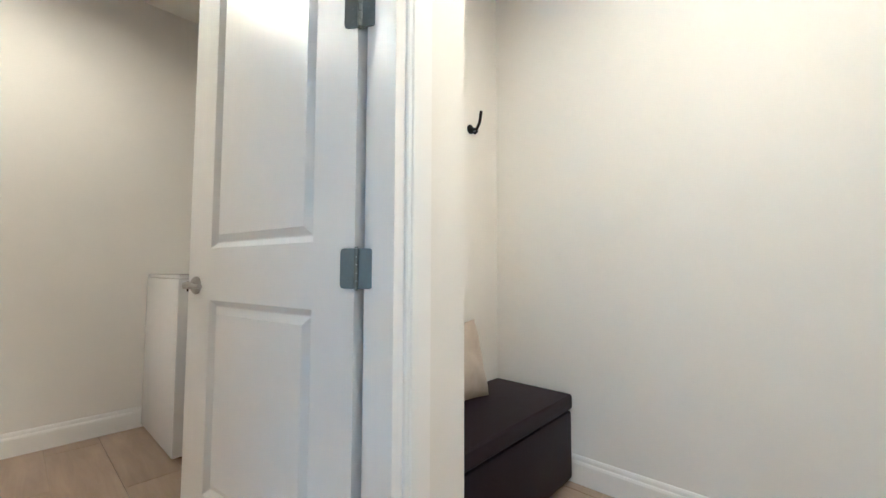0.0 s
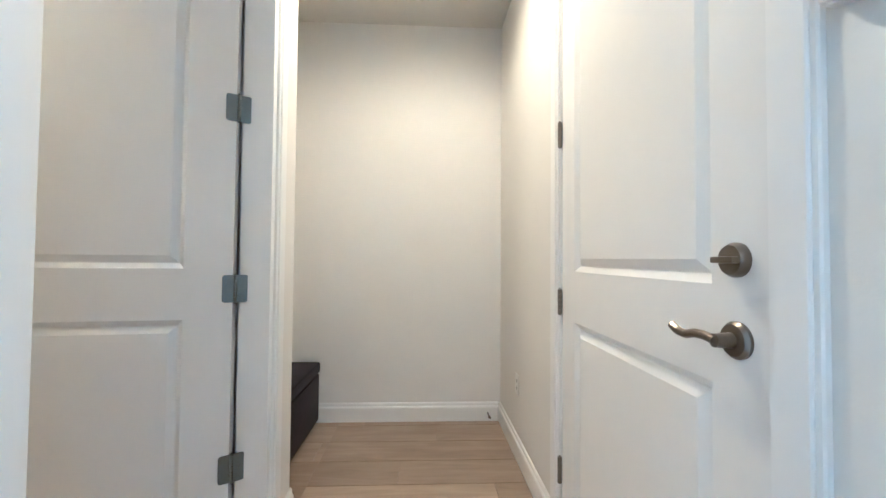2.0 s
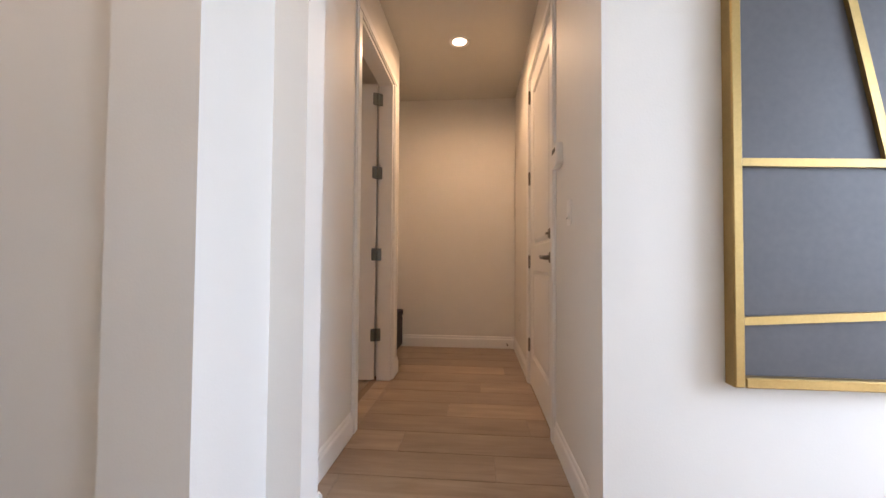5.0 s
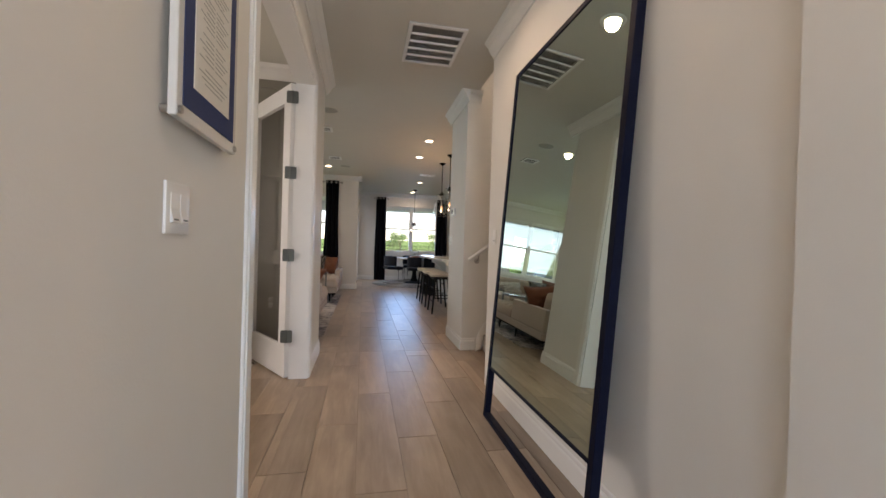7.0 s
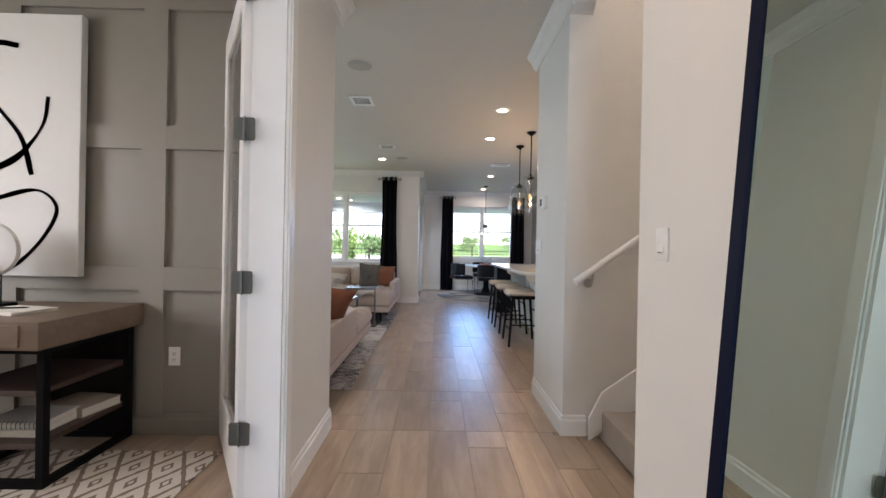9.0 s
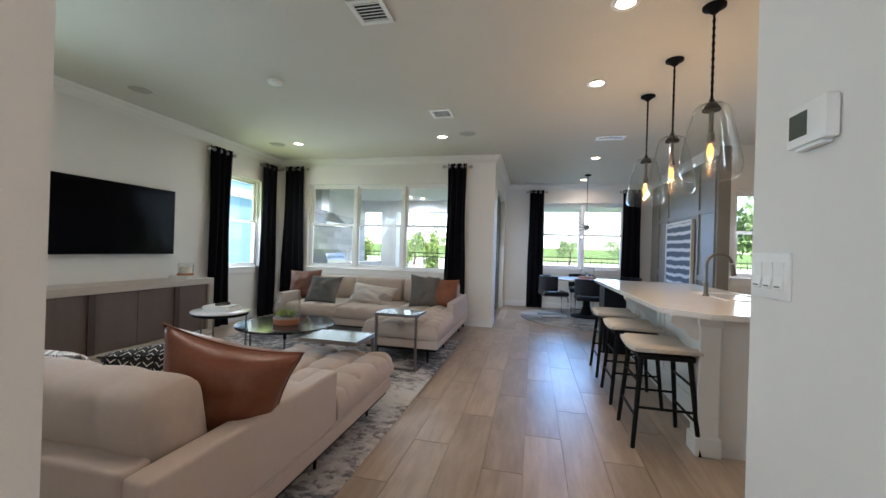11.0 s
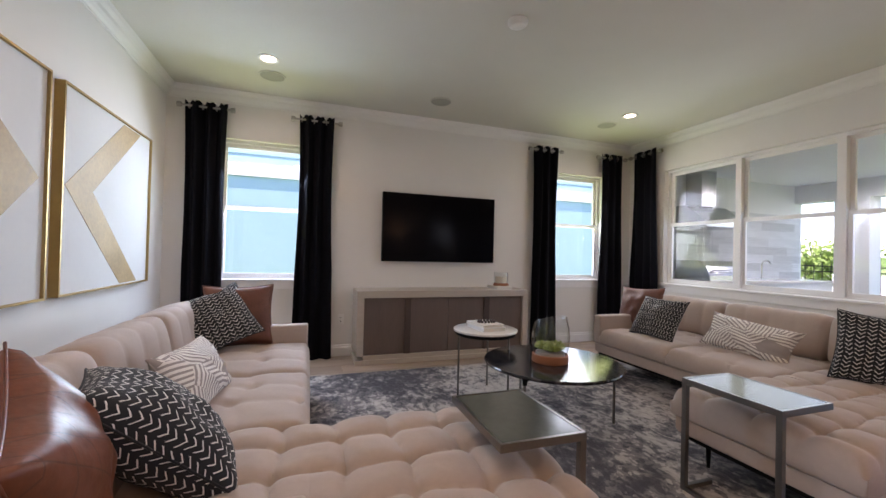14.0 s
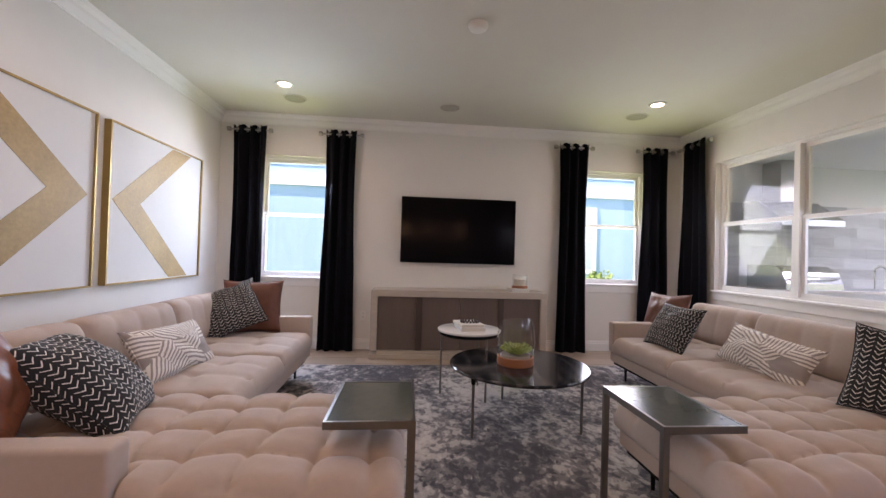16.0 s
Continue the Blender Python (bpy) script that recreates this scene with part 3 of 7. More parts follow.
DOOR_H = 2.44
wall("wall_television", "x", -4.18, -4.33, 4.305, 10.17, [(4.78, 5.68, 0.86, 2.34), (8.78, 9.66, 0.86, 2.34)])
wall("wall_back", "y", 10.17, 10.32, -4.33, -0.18, [(-3.58, -0.86, 0.86, 2.37)])
wall("wall_slider", "x", -0.18, -0.33, 10.32, 13.0, [(10.65, 12.55, 0.0, 2.36)])
wall("wall_dining", "y", 13.0, 13.15, -0.33, 3.1, [(0.63, 2.40, 0.90, 2.39)])
wall("wall_dining_panelled", "x", 2.95, 3.1, 9.9, 13.0, material=GREYWALL, label="grey-green panelled dining wall")
wall("wall_kitchen_window", "y", 9.9, 10.05, 3.1, 5.2, [(3.16, 3.86, 0.98, 2.2)])
wall("wall_kitchen_east", "x", 5.2, 5.35, 4.88, 10.05)
wall("wall_kitchen_south", "y", 5.0, 4.88, 1.2, 5.35)
wall("wall_thermostat", "x", 1.05, 1.2, 4.26, 5.0)
wall("wall_stair_north", "y", 4.26, 4.38, 1.2, 4.6, z1=5.4)
wall_over = structure("wall_stair_header", box(B(), 1.06, 3.25, CEILING + 0.2, 1.15, 4.26, 5.4), WALL, "white wall above the stair opening")
wall("wall_stair_end", "x", 4.6, 4.72, 3.25, 4.88, z1=5.4)
wall("wall_stair_south", "y", 3.2, 3.25, 1.15, 4.72, z1=5.4)
wall("wall_mirror", "x", 1.0, 1.15, 0.87, 3.25)
wall("wall_hall_return", "x", 0.98, 1.15, 0.624, 0.87)
wall("wall_corridor_corner", "y", 0.624, 0.80, 1.15, 1.47)
wall("wall_corridor_left", "y", 0.632, 0.745, 1.47, 3.475, [(2.31, 3.25, 0.0, DOOR_H)])
wall("wall_corridor_right", "y", -0.49, -0.64, 1.47, 4.52, [(2.30, 3.27, 0.0, DOOR_H)])
wall("wall_corridor_end", "x", 4.50, 4.62, -0.49, 1.34)
wall("wall_alcove_side", "x", 3.475, 3.33, 0.745, 1.34)
wall("wall_alcove_back", "y", 1.22, 1.34, 3.475, 4.50)
wall("wall_laundry_back", "y", 3.20, 3.14, 1.15, 4.62)
wall("wall_laundry_east", "x", 4.5, 4.62, 1.34, 3.14)
wall("wall_foyer_east", "x", 1.33, 1.47, -3.4, 0.624, [(-0.455, 0.505, 0.0, 2.5)])
wall("wall_foyer_south", "y", -3.4, -3.55, -0.61, 1.47, [(-0.35, 0.75, 0.0, 2.44)])
wall("wall_hall_west", "x", -0.45, -0.60, -3.4, 4.225, [(1.74, 3.52, 0.0, DOOR_H)])
wall("wall_art", "y", 4.305, 4.225, -4.33, -0.45)
wall("wall_study_north", "y", 4.21, 4.218, -4.2, -0.6, material=GREYWALL, label="grey-green painted study wall")
wall("wall_study_west", "x", -4.05, -4.2, 0.6, 4.21, [(1.9, 3.3, 0.86, 2.34)], material=GREYWALL, label="grey-green painted study wall")
wall("wall_study_south", "y", 0.75, 0.6, -4.05, -0.6, material=GREYWALL, label="grey-green painted study wall")
wall("wall_garage", "y", -1.9, -2.0, 1.47, 4.62)
wall("wall_garage_east", "x", 4.62, 4.72, -2.0, -0.49)

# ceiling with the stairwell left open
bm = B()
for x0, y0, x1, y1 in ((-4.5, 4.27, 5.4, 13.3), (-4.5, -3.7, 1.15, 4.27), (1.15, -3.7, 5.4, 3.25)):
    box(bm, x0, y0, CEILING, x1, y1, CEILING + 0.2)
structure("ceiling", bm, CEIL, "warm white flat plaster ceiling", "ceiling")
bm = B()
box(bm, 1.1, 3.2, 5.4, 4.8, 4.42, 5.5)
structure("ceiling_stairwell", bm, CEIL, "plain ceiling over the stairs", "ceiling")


def moulding(name, runs, profile, material, label, category):
    """Runs of (x0, y0, x1, y1, nx, ny): the profile, as (out from the wall, height), drawn along each."""
    bm = B()
    for x0, y0, x1, y1, nx, ny in runs:
        if nx:
            prism(bm, [(x0 + nx * (d - 0.002), z) for d, z in profile], "y", min(y0, y1), max(y0, y1))
        else:
            prism(bm, [(y0 + ny * (d - 0.002), z) for d, z in profile], "x", min(x0, x1), max(x0, x1))
    return structure(name, bm, material, label, category)


BASE = [(0, 0.002), (0.016, 0.002), (0.016, 0.095), (0.013, 0.104), (0.009, 0.108), (0.009, 0.122), (0.006, 0.13), (0, 0.134)]
CROWN = [(0, 2.70), (0.012, 2.70), (0.016, 2.715), (0.03, 2.73), (0.045, 2.752), (0.052, 2.775), (0.075, 2.792), (0.082, 2.805), (0.09, 2.818), (0, 2.818)]
S = 0.016
moulding("baseboard", [
    (0.98 - S, 0.624, 1.33 - S, 0.624, 0, -1), (1.33, 0.505 - S, 1.33, 0.624, -1, 0), (1.33, 0.505, 1.47 + S, 0.505, 0, -1), (1.47, 0.505 - S, 1.47, 0.632, 1, 0), (0.98, 0.624 - S, 0.98, 0.87, -1, 0), (1.47 + S, 0.632, 2.22, 0.632, 0, -1), (3.34, 0.632, 3.475 + S, 0.632, 0, -1),
    (3.475, 0.632, 3.475, 1.22, 1, 0), (3.475, 1.22, 4.5, 1.22, 0, -1), (4.5, -0.49 + S, 4.5, 1.22, -1, 0),
    (3.36, -0.49, 4.5, -0.49, 0, 1), (1.47 + S, -0.49, 2.21, -0.49, 0, 1), (1.33, -3.4, 1.33, -0.455 + S, -1, 0), (1.33, -0.455, 1.47 + S, -0.455, 0, 1),
    (1.0, 0.87, 1.0, 3.2, -1, 0), (1.0, 3.2, 1.15, 3.2, 0, 1), (1.05, 4.26 - S, 1.05, 5.0, -1, 0), (1.05, 4.26, 1.2, 4.26, 0, -1),
    (-0.45, -3.4, -0.45, 1.65, 1, 0), (-0.45, 3.61, -0.45, 4.305 + S, 1, 0), (-4.18, 4.305, -0.45, 4.305, 0, 1), (-4.18, 4.305, -4.18, 10.17, 1, 0),
    (-4.18, 10.17, -0.18 + S, 10.17, 0, -1), (-0.18, 10.17, -0.18, 10.58, 1, 0), (-0.18, 12.62, -0.18, 13.0, 1, 0), (-0.18, 13.0, 2.95, 13.0, 0, -1),
    (2.95, 9.9, 2.95, 13.0, -1, 0), (2.95, 9.9, 5.2, 9.9, 0, -1), (1.15, 3.14, 4.5, 3.14, 0, -1)],
    BASE, TRIM, "white stepped baseboard", "baseboard")
moulding("crown_trim", [
    (1.0, 0.87, 1.0, 3.25, -1, 0), (1.0, 3.25, 1.15, 3.25, 0, 1), (1.05, 4.17, 1.05, 5.09, -1, 0), (1.05, 4.26, 1.2, 4.26, 0, -1), (1.05, 5.0, 5.2, 5.0, 0, 1),
    (-0.45, 0.0, -0.45, 4.47, 1, 0), (-4.18, 4.305, -0.45, 4.305, 0, 1), (-4.18, 4.305, -4.18, 10.17, 1, 0), (-4.18, 10.17, -0.09, 10.17, 0, -1),
    (-0.18, 10.08, -0.18, 13.0, 1, 0), (-0.18, 13.0, 2.95, 13.0, 0, -1), (2.95, 9.9, 2.95, 13.0, -1, 0)],
    CROWN, CROWNP, "white stepped crown moulding", "trim")
moulding("study_baseboard", [(-4.05, 4.21, -0.6, 4.21, 0, -1)], BASE, GREYWALL, "grey-green painted baseboard", "baseboard")
moulding("study_crown_trim", [(-4.05, 4.21, -0.6, 4.21, 0, -1), (-0.6, 0.75, -0.6, 4.21, -1, 0), (-4.05, 0.75, -4.05, 4.21, 1, 0)], [(d * 1.3, 2.818 - (2.818 - z) * 1.25) for d, z in CROWN], TRIM, "white deep crown moulding of the study", "trim")


def casing(name, axis, face, out, lo, hi, top, width=0.085, depth=0.018, back=None):
    """Door trim round an opening: two legs and a head with a stepped face, on one side of a wall."""
    bm = B()

    def strip(a0, a1, z0, z1):
        for d, ins in ((depth * 0.7, 0.0), (depth, 0.012)):
            u0, u1 = (a0 + ins, a1 - ins)
            w0, w1 = (z0 + (ins if z0 > 0.1 else 0), z1 - (ins if z0 > 0.1 else 0))
            f0, f1 = sorted((face - out * 0.002, face + out * d))
            if axis == "x":
                box(bm, f0, u0, w0, f1, u1, w1, 0.003, 1)
            else:
                box(bm, u0, f0, w0, u1, f1, w1, 0.003, 1)
    strip(lo - width, lo + 0.004, 0.002, top)
    strip(hi - 0.004, hi + width, 0.002, top)
    strip(lo - width, hi + width, top, top + width)
    return structure(name, bm, TRIM, "white painted door casing", "trim")


casing("trim_laundry", "y", 0.632, -1, 2.31, 3.25, DOOR_H, 0.08)
casing("trim_garage", "y", -0.49, 1, 2.30, 3.27, DOOR_H, 0.08)
casing("trim_study", "x", -0.45, 1, 1.74, 3.52, DOOR_H, 0.085)
# jamb linings
bm = B()
box(bm, 3.232, 0.632, 0.002, 3.252, 0.745, DOOR_H)
box(bm, 2.308, 0.632, 0.002, 2.328, 0.745, DOOR_H)
box(bm, 2.328, 0.632, DOOR_H - 0.02, 3.232, 0.745, DOOR_H)
box(bm, 3.216, 0.632, 0.002, 3.232, 0.745, DOOR_H - 0.02)
structure("trim_laundry_jamb", bm, TRIM, "white painted door jamb", "trim")
bm = B()
box(bm, -0.6, 3.50, 0.002, -0.45, 3.52, DOOR_H)
box(bm, -0.6, 1.74, 0.002, -0.45, 1.76, DOOR_H)
box(bm, -0.6, 1.76, DOOR_H - 0.02, -0.45, 3.50, DOOR_H)
structure("trim_study_jamb", bm, TRIM, "white painted double-door jamb", "trim")
bm = B()
for x0, x1 in ((3.255, 3.27), (2.30, 2.315)):
    box(bm, x0, -0.64, 0.002, x1, -0.49, DOOR_H)
box(bm, 2.315, -0.64, DOOR_H - 0.015, 3.255, -0.49, DOOR_H)
structure("trim_garage_jamb", bm, TRIM, "white painted door jamb", "trim")

# floor bed under the planks, and the house slab
bm = B()
box(bm, -4.5, -3.7, -0.2, 5.4, 13.3, -0.006)
structure("floor", bm, GROUT, "floor of grey-tan wood-look tile planks", "floor")


def hinge(parent, place, turn, leaf=0.034, flat=False):
    """A door hinge with two leaves and a knuckle, screws sunk in."""
    bm = B()
    if not flat:
        for s in (-1, 1):
            c = 0.009
            rim = [(0.002, -0.05), (leaf - c, -0.05), (leaf - c * 0.3, -0.05 + c * 0.3), (leaf, -0.05 + c), (leaf, 0.05 - c), (leaf - c * 0.3, 0.05 - c * 0.3), (leaf - c, 0.05), (0.002, 0.05)]
            prism(bm, [(s * px, pz) for px, pz in rim], "y", -0.003, 0.0)
        for sx in (-0.022, 0.022):
            for sz in (-0.034, 0, 0.034):
                tube(bm, (sx, -0.0045, sz), (sx, -0.002, sz), 0.0035, seg=8)
    for k in range(5):
        tube(bm, (0, -0.004, -0.05 + k * 0.02), (0, -0.004, -0.0315 + k * 0.02), 0.0085 if flat else 0.0062, seg=10)
    for z in (-0.054, 0.051):
        tube(bm, (0, -0.004, z), (0, -0.004, z + 0.003), 0.0045, seg=8)
    return part("hinge", bm, BRONZE if flat else HINGE, parent, "dull metal hinge", 35, Matrix.Translation(place) @ pose(0, 0, 0, 0, 0, turn))


def panel_face(bm, w, y, out, panels, st=0.125):
    """Sunken panels with sloped mouldings on a door face at y."""
    for z0, z1 in panels:
        x0, x1 = st, w - st

        def ring(i, d):
            s = [(x0 + i, z0 + i), (x1 - i, z0 + i), (x1 - i, z1 - i), (x0 + i, z1 - i)]
            return [bm.verts.new((px, y + out * d, pz)) for px, pz in s]
        rings = [ring(0, 0.0), ring(0.019, -0.016), ring(0.023, -0.016), ring(0.047, -0.003), ring(0.051, -0.003)]
        for a, b in zip(rings, rings[1:]):
            for k in range(4):
                bm.faces.new((a[k], a[(k + 1) % 4], b[(k + 1) % 4], b[k]))
        bm.faces.new(rings[-1])
    zs = sorted(z for p in panels for z in p)
    # stiles and rails round the panels
    spans = [(0, st, 0.0, DOOR_H - 0.025), (w - st, w, 0.0, DOOR_H - 0.025)]
    edges = [0.0] + zs + [DOOR_H - 0.025]
    spans += [(st, w - st, edges[k], edges[k + 1]) for k in range(0, len(edges), 2)]
    for a, b, z0, z1 in spans:
        bm.faces.new([bm.verts.new(p) for p in ((a, y, z0), (b, y, z0), (b, y, z1), (a, y, z1))])


def panel_door(name, m, w, label, st=0.125):
    """A two-panel door; its hinge edge is at x = 0, it runs along +x and is 4 cm thick about y = 0."""
    door = thing(name, m, label, "door", kind="structure")
    bm = B()
    t, h = 0.02, DOOR_H - 0.025
    panels = [(0.23, 0.90), (1.085, h - 0.13)]
    panel_face(bm, w, -t, -1, panels, st)
    panel_face(bm, w, t, 1, panels, st)
    for a, b in (((0, -t, 0), (0, t, h)), ((w, -t, 0), (w, t, h))):
        x = a[0]
        bm.faces.new([bm.verts.new(p) for p in ((x, -t, 0), (x, t, 0), (x, t, h), (x, -t, h))])
    for z in (0, h):
        bm.faces.new([bm.verts.new(p) for p in ((0, -t, z), (w, -t, z), (w, t, z), (0, t, z))])
    bmesh.ops.remove_doubles(bm, verts=bm.verts[:], dist=0.0002)
    part("panel", bm, DOORP, door, "white two-panel moulded leaf", None)
    return door


def lever(parent, x, z, side, way, material=BRONZE, scroll=True):
    bm = B()
    y0 = side * 0.02
    lathe_at = Matrix.Translation((x, y0, z)) @ pose(0, 0, 0, -90 * side, 0, 0)
    lathe(bm, [(0.033, 0.0), (0.033, 0.006), (0.028, 0.012), (0.014, 0.014), (0.012, 0.045), (0.0, 0.047)], 20)
    bmesh.ops.transform(bm, matrix=lathe_at, verts=bm.verts[:])
    pts = [(x + way * d, y0 + side * 0.042, z + e) for d, e in ((0, 0), (0.025, 0.004), (0.05, 0.004), (0.075, -0.003), (0.1, -0.001), (0.118, 0.008 if scroll else 0))]
    pipe(bm, pts, 0.0085)
    return part("lever_handle", bm, material, parent, "curved satin metal lever handle")


# laundry door, swung fully into the laundry
laundry_door = panel_door("door_1", pose(3.216, 0.762, 0.012, 0, 0, 97.5), 0.905, "white two-panel door standing open into the laundry", 0.165)
for z in (0.372, 1.024, 1.693, 2.30):
    hinge(laundry_door, (-0.009, 0.020, z - 0.012), 204, 0.043)
lever(laundry_door, 0.838, 0.95, 1, -1, NICKEL, False)
# garage door, closed
garage_door = panel_door("door_2", pose(3.252, -0.513, 0.012, 0, 0, 180), 0.935, "closed white two-panel door with lever and deadbolt")
for z in (0.318, 0.975, 1.641, 2.30):
    hinge(garage_door, (0.0, -0.026, z - 0.012), 0, flat=True)
lever(garage_door, 0.872, 0.99, -1, -1)
bm = B()
lathe(bm, [(0.031, 0), (0.031, 0.008), (0.026, 0.016), (0.008, 0.018), (0.0, 0.019)], 20)
bmesh.ops.transform(bm, matrix=pose(0.872, -0.02, 1.13, 90, 0, 0), verts=bm.verts[:])
box(bm, 0.846, -0.052, 1.124, 0.898, -0.036, 1.136, 0.004)
part("deadbolt", bm, BRONZE, garage_door, "round satin metal deadbolt turn")

# study double door: far leaf swung into the study
french = thing("door_3", pose(-0.618, 3.515, 0.012, 0, 0, 123.5), "white glazed French door leaf standing open into the study", "door", kind="structure")
w, h = 0.865, DOOR_H - 0.03
bm = B()
for x0, x1, z0, z1 in ((0, 0.115, 0, h), (w - 0.115, w, 0, h), (0.115, w - 0.115, 0, 0.24), (0.115, w - 0.115, h - 0.125, h)):
    box(bm, x0, -0.02, z0, x1, 0.02, z1)
for y in (-0.013, 0.013):
    for x0, x1, z0, z1 in ((0.115, 0.13, 0.24, h - 0.125), (w - 0.13, w - 0.115, 0.24, h - 0.125), (0.13, w - 0.13, 0.24, 0.255), (0.13, w - 0.13, h - 0.14, h - 0.125)):
        box(bm, x0, y - 0.005, z0, x1, y + 0.005, z1)
part("door_frame", bm, TRIM, french, "white stile and rail frame", None)
bm = B()
box(bm, 0.115, -0.003, 0.24, w - 0.115, 0.003, h - 0.125)
pane = part("pane", bm, GLASS, french, "full-height clear glass pane")
pane.visible_shadow = False
for z in (0.355, 1.018, 1.688, 2.30):
    hinge(french, (-0.022, 0.0165, z - 0.012), 236, 0.045)

# front door with a lit glass panel, behind the walker
front = thing("door_4", pose(-0.35, -3.47, 0, 0, 0, 0), "white front door with a tall clear glass panel", "door", kind="structure")
bm = B()
for x0, x1, z0, z1 in ((0.005, 0.14, 0.01, 2.43), (0.96, 1.095, 0.01, 2.43), (0.14, 0.96, 0.01, 0.3), (0.14, 0.96, 2.28, 2.43)):
    box(bm, x0, -0.02, z0, x1, 0.02, z1)
part("door_frame", bm, TRIM, front, "", None)
bm = B()
box(bm, 0.14, -0.003, 0.3, 0.96, 0.003, 2.28)
part("pane", bm, GLASS, front).visible_shadow = False


def window(name, axis, face, out, units, z0, z1, label, sill=True):
    """Double-hung sashes side by side in an opening whose room face is at face; out is the way outside."""
    win = thing(name, Matrix.Identity(4), label, "window", kind="structure")

    def bx(bm, a0, a1, d0, d1, q0, q1, bev=0.0):
        f0, f1 = sorted((face + out * d0, face + out * d1))
        if axis == "x":
            box(bm, f0, a0, q0, f1, a1, q1, bev, 1)
        else:
            box(bm, a0, f0, q0, a1, f1, q1, bev, 1)
    lo, hi = units[0][0], units[-1][1]
    mid = (z0 + z1) / 2 + 0.03
    bm = B()
    bx(bm, lo, lo + 0.03, 0.06, 0.13, z0, z1)
    bx(bm, hi - 0.03, hi, 0.06, 0.13, z0, z1)
    bx(bm, lo + 0.03, hi - 0.03, 0.06, 0.13, z0, z0 + 0.03)
    bx(bm, lo + 0.03, hi - 0.03, 0.06, 0.13, z1 - 0.03, z1)
    for (a, b), (c, d) in zip(units, units[1:]):
        bx(bm, b - 0.028, c + 0.028, 0.045, 0.13, z0 + 0.03, z1 - 0.03)
    part("window_frame", bm, TRIM, win, "white window frame", None)
    for a, b in units:
        a, b = a + 0.03, b - 0.03
        for q0, q1, d0 in ((z0 + 0.03, mid + 0.02, 0.07), (mid - 0.02, z1 - 0.03, 0.1)):
            bm = B()
            bx(bm, a, a + 0.035, d0, d0 + 0.028, q0, q1)
            bx(bm, b - 0.035, b, d0, d0 + 0.028, q0, q1)
            bx(bm, a + 0.035, b - 0.035, d0, d0 + 0.028, q0, q0 + 0.04)
            bx(bm, a + 0.035, b - 0.035, d0, d0 + 0.028, q1 - 0.04, q1)
            sash = part("sash", bm, TRIM, win, "white sash", None)
            bm = B()
            bx(bm, a + 0.035, b - 0.035, d0 + 0.012, d0 + 0.016, q0 + 0.04, q1 - 0.04)
            p = part("pane", bm, GLASS, sash)
            p.visible_shadow = False
    if sill:
        bm = B()
        bx(bm, lo - 0.05, hi + 0.05, -0.035, 0.06, z0 - 0.012, z0 + 0.012, 0.004)
        part("window_sill", bm, TRIM, win, "white projecting window sill", None)
        bm = B()
        bx(bm, lo - 0.03, hi + 0.03, -0.014, 0.002, z0 - 0.10, z0 - 0.012, 0.003)
        part("apron", bm, TRIM, win, "white moulded apron", None)
    return win


window("window_1", "x", -4.18, -1, [(4.78, 5.68)], 0.86, 2.34, "white double-hung window on to a blue neighbouring wall")
window("window_2", "x", -4.18, -1, [(8.78, 9.66)], 0.86, 2.34, "white double-hung window beside the corner curtains")
window("window_3", "y", 10.17, 1, [(-3.58, -2.66), (-2.66, -1.76), (-1.76, -0.86)], 0.86, 2.37, "triple white double-hung window on to the covered patio")
window("window_4", "y", 13.0, 1, [(0.63, 1.515), (1.515, 2.40)], 0.90, 2.39, "double white window behind the dining table")
window("window_5", "y", 9.9, 1, [(3.16, 3.86)], 0.98, 2.2, "white kitchen window")
window("window_6", "x", -4.05, -1, [(1.9, 3.3)], 0.86, 2.34, "white study window")

# sliding glass door to the patio
slider = thing("door_5", Matrix.Identity(4), "grey-framed sliding glass patio door", "door", kind="structure")
for y0, y1, x in ((10.66, 11.63, -0.24), (11.57, 12.54, -0.29)):
    bm = B()
    box(bm, x - 0.018, y0, 0.02, x + 0.018, y0 + 0.06, 2.34)
    box(bm, x - 0.018, y1 - 0.06, 0.02, x + 0.018, y1, 2.34)
    box(bm, x - 0.018, y0 + 0.06, 0.02, x + 0.018, y1 - 0.06, 0.10)
    box(bm, x - 0.018, y0 + 0.06, 2.27, x + 0.018, y1 - 0.06, 2.34)
    leaf = part("door_frame", bm, HINGE, slider, "grey metal frame", None)
    bm = B()
    box(bm, x - 0.003, y0 + 0.06, 0.10, x + 0.003, y1 - 0.06, 2.27)
    part("pane", bm, GLASS, leaf).visible_shadow = False

# stairs
stairs = thing("staircase", pose(1.28, 3.25, 0), "carpeted beige stairs between white walls", "stairs", kind="structure")
for k in range(14):
    bm = B()
    box(bm, k * 0.262, 0.006, 0.0 if k < 1 else k * 0.182 - 0.1, k * 0.262 + 0.29, 1.0, (k + 1) * 0.182, 0.02, 3)
    part("step", bm, CARPET, stairs, "beige carpeted step" if k == 0 else "")
bm = B()
prism(bm, [(1.2, 0.14), (1.28, 0.30), (4.6, 2.62), (4.6, 2.3), (1.2, 0.0)], "y", 4.194, 4.21)
structure("stair_skirt_trim", bm, TRIM, "white stair skirt board", "trim")
rail = thing("handrail", pose(0, 0, 0), "white wooden handrail on metal brackets along the stairs", "handrail")
bm = B()
pipe(bm, [(1.09, 4.18, 0.99), (1.11, 4.18, 1.005), (1.3, 4.18, 1.14), (3.6, 4.18, 2.76)], 0.022)
part("bar", bm, TRIM, rail, "white round handrail bar")
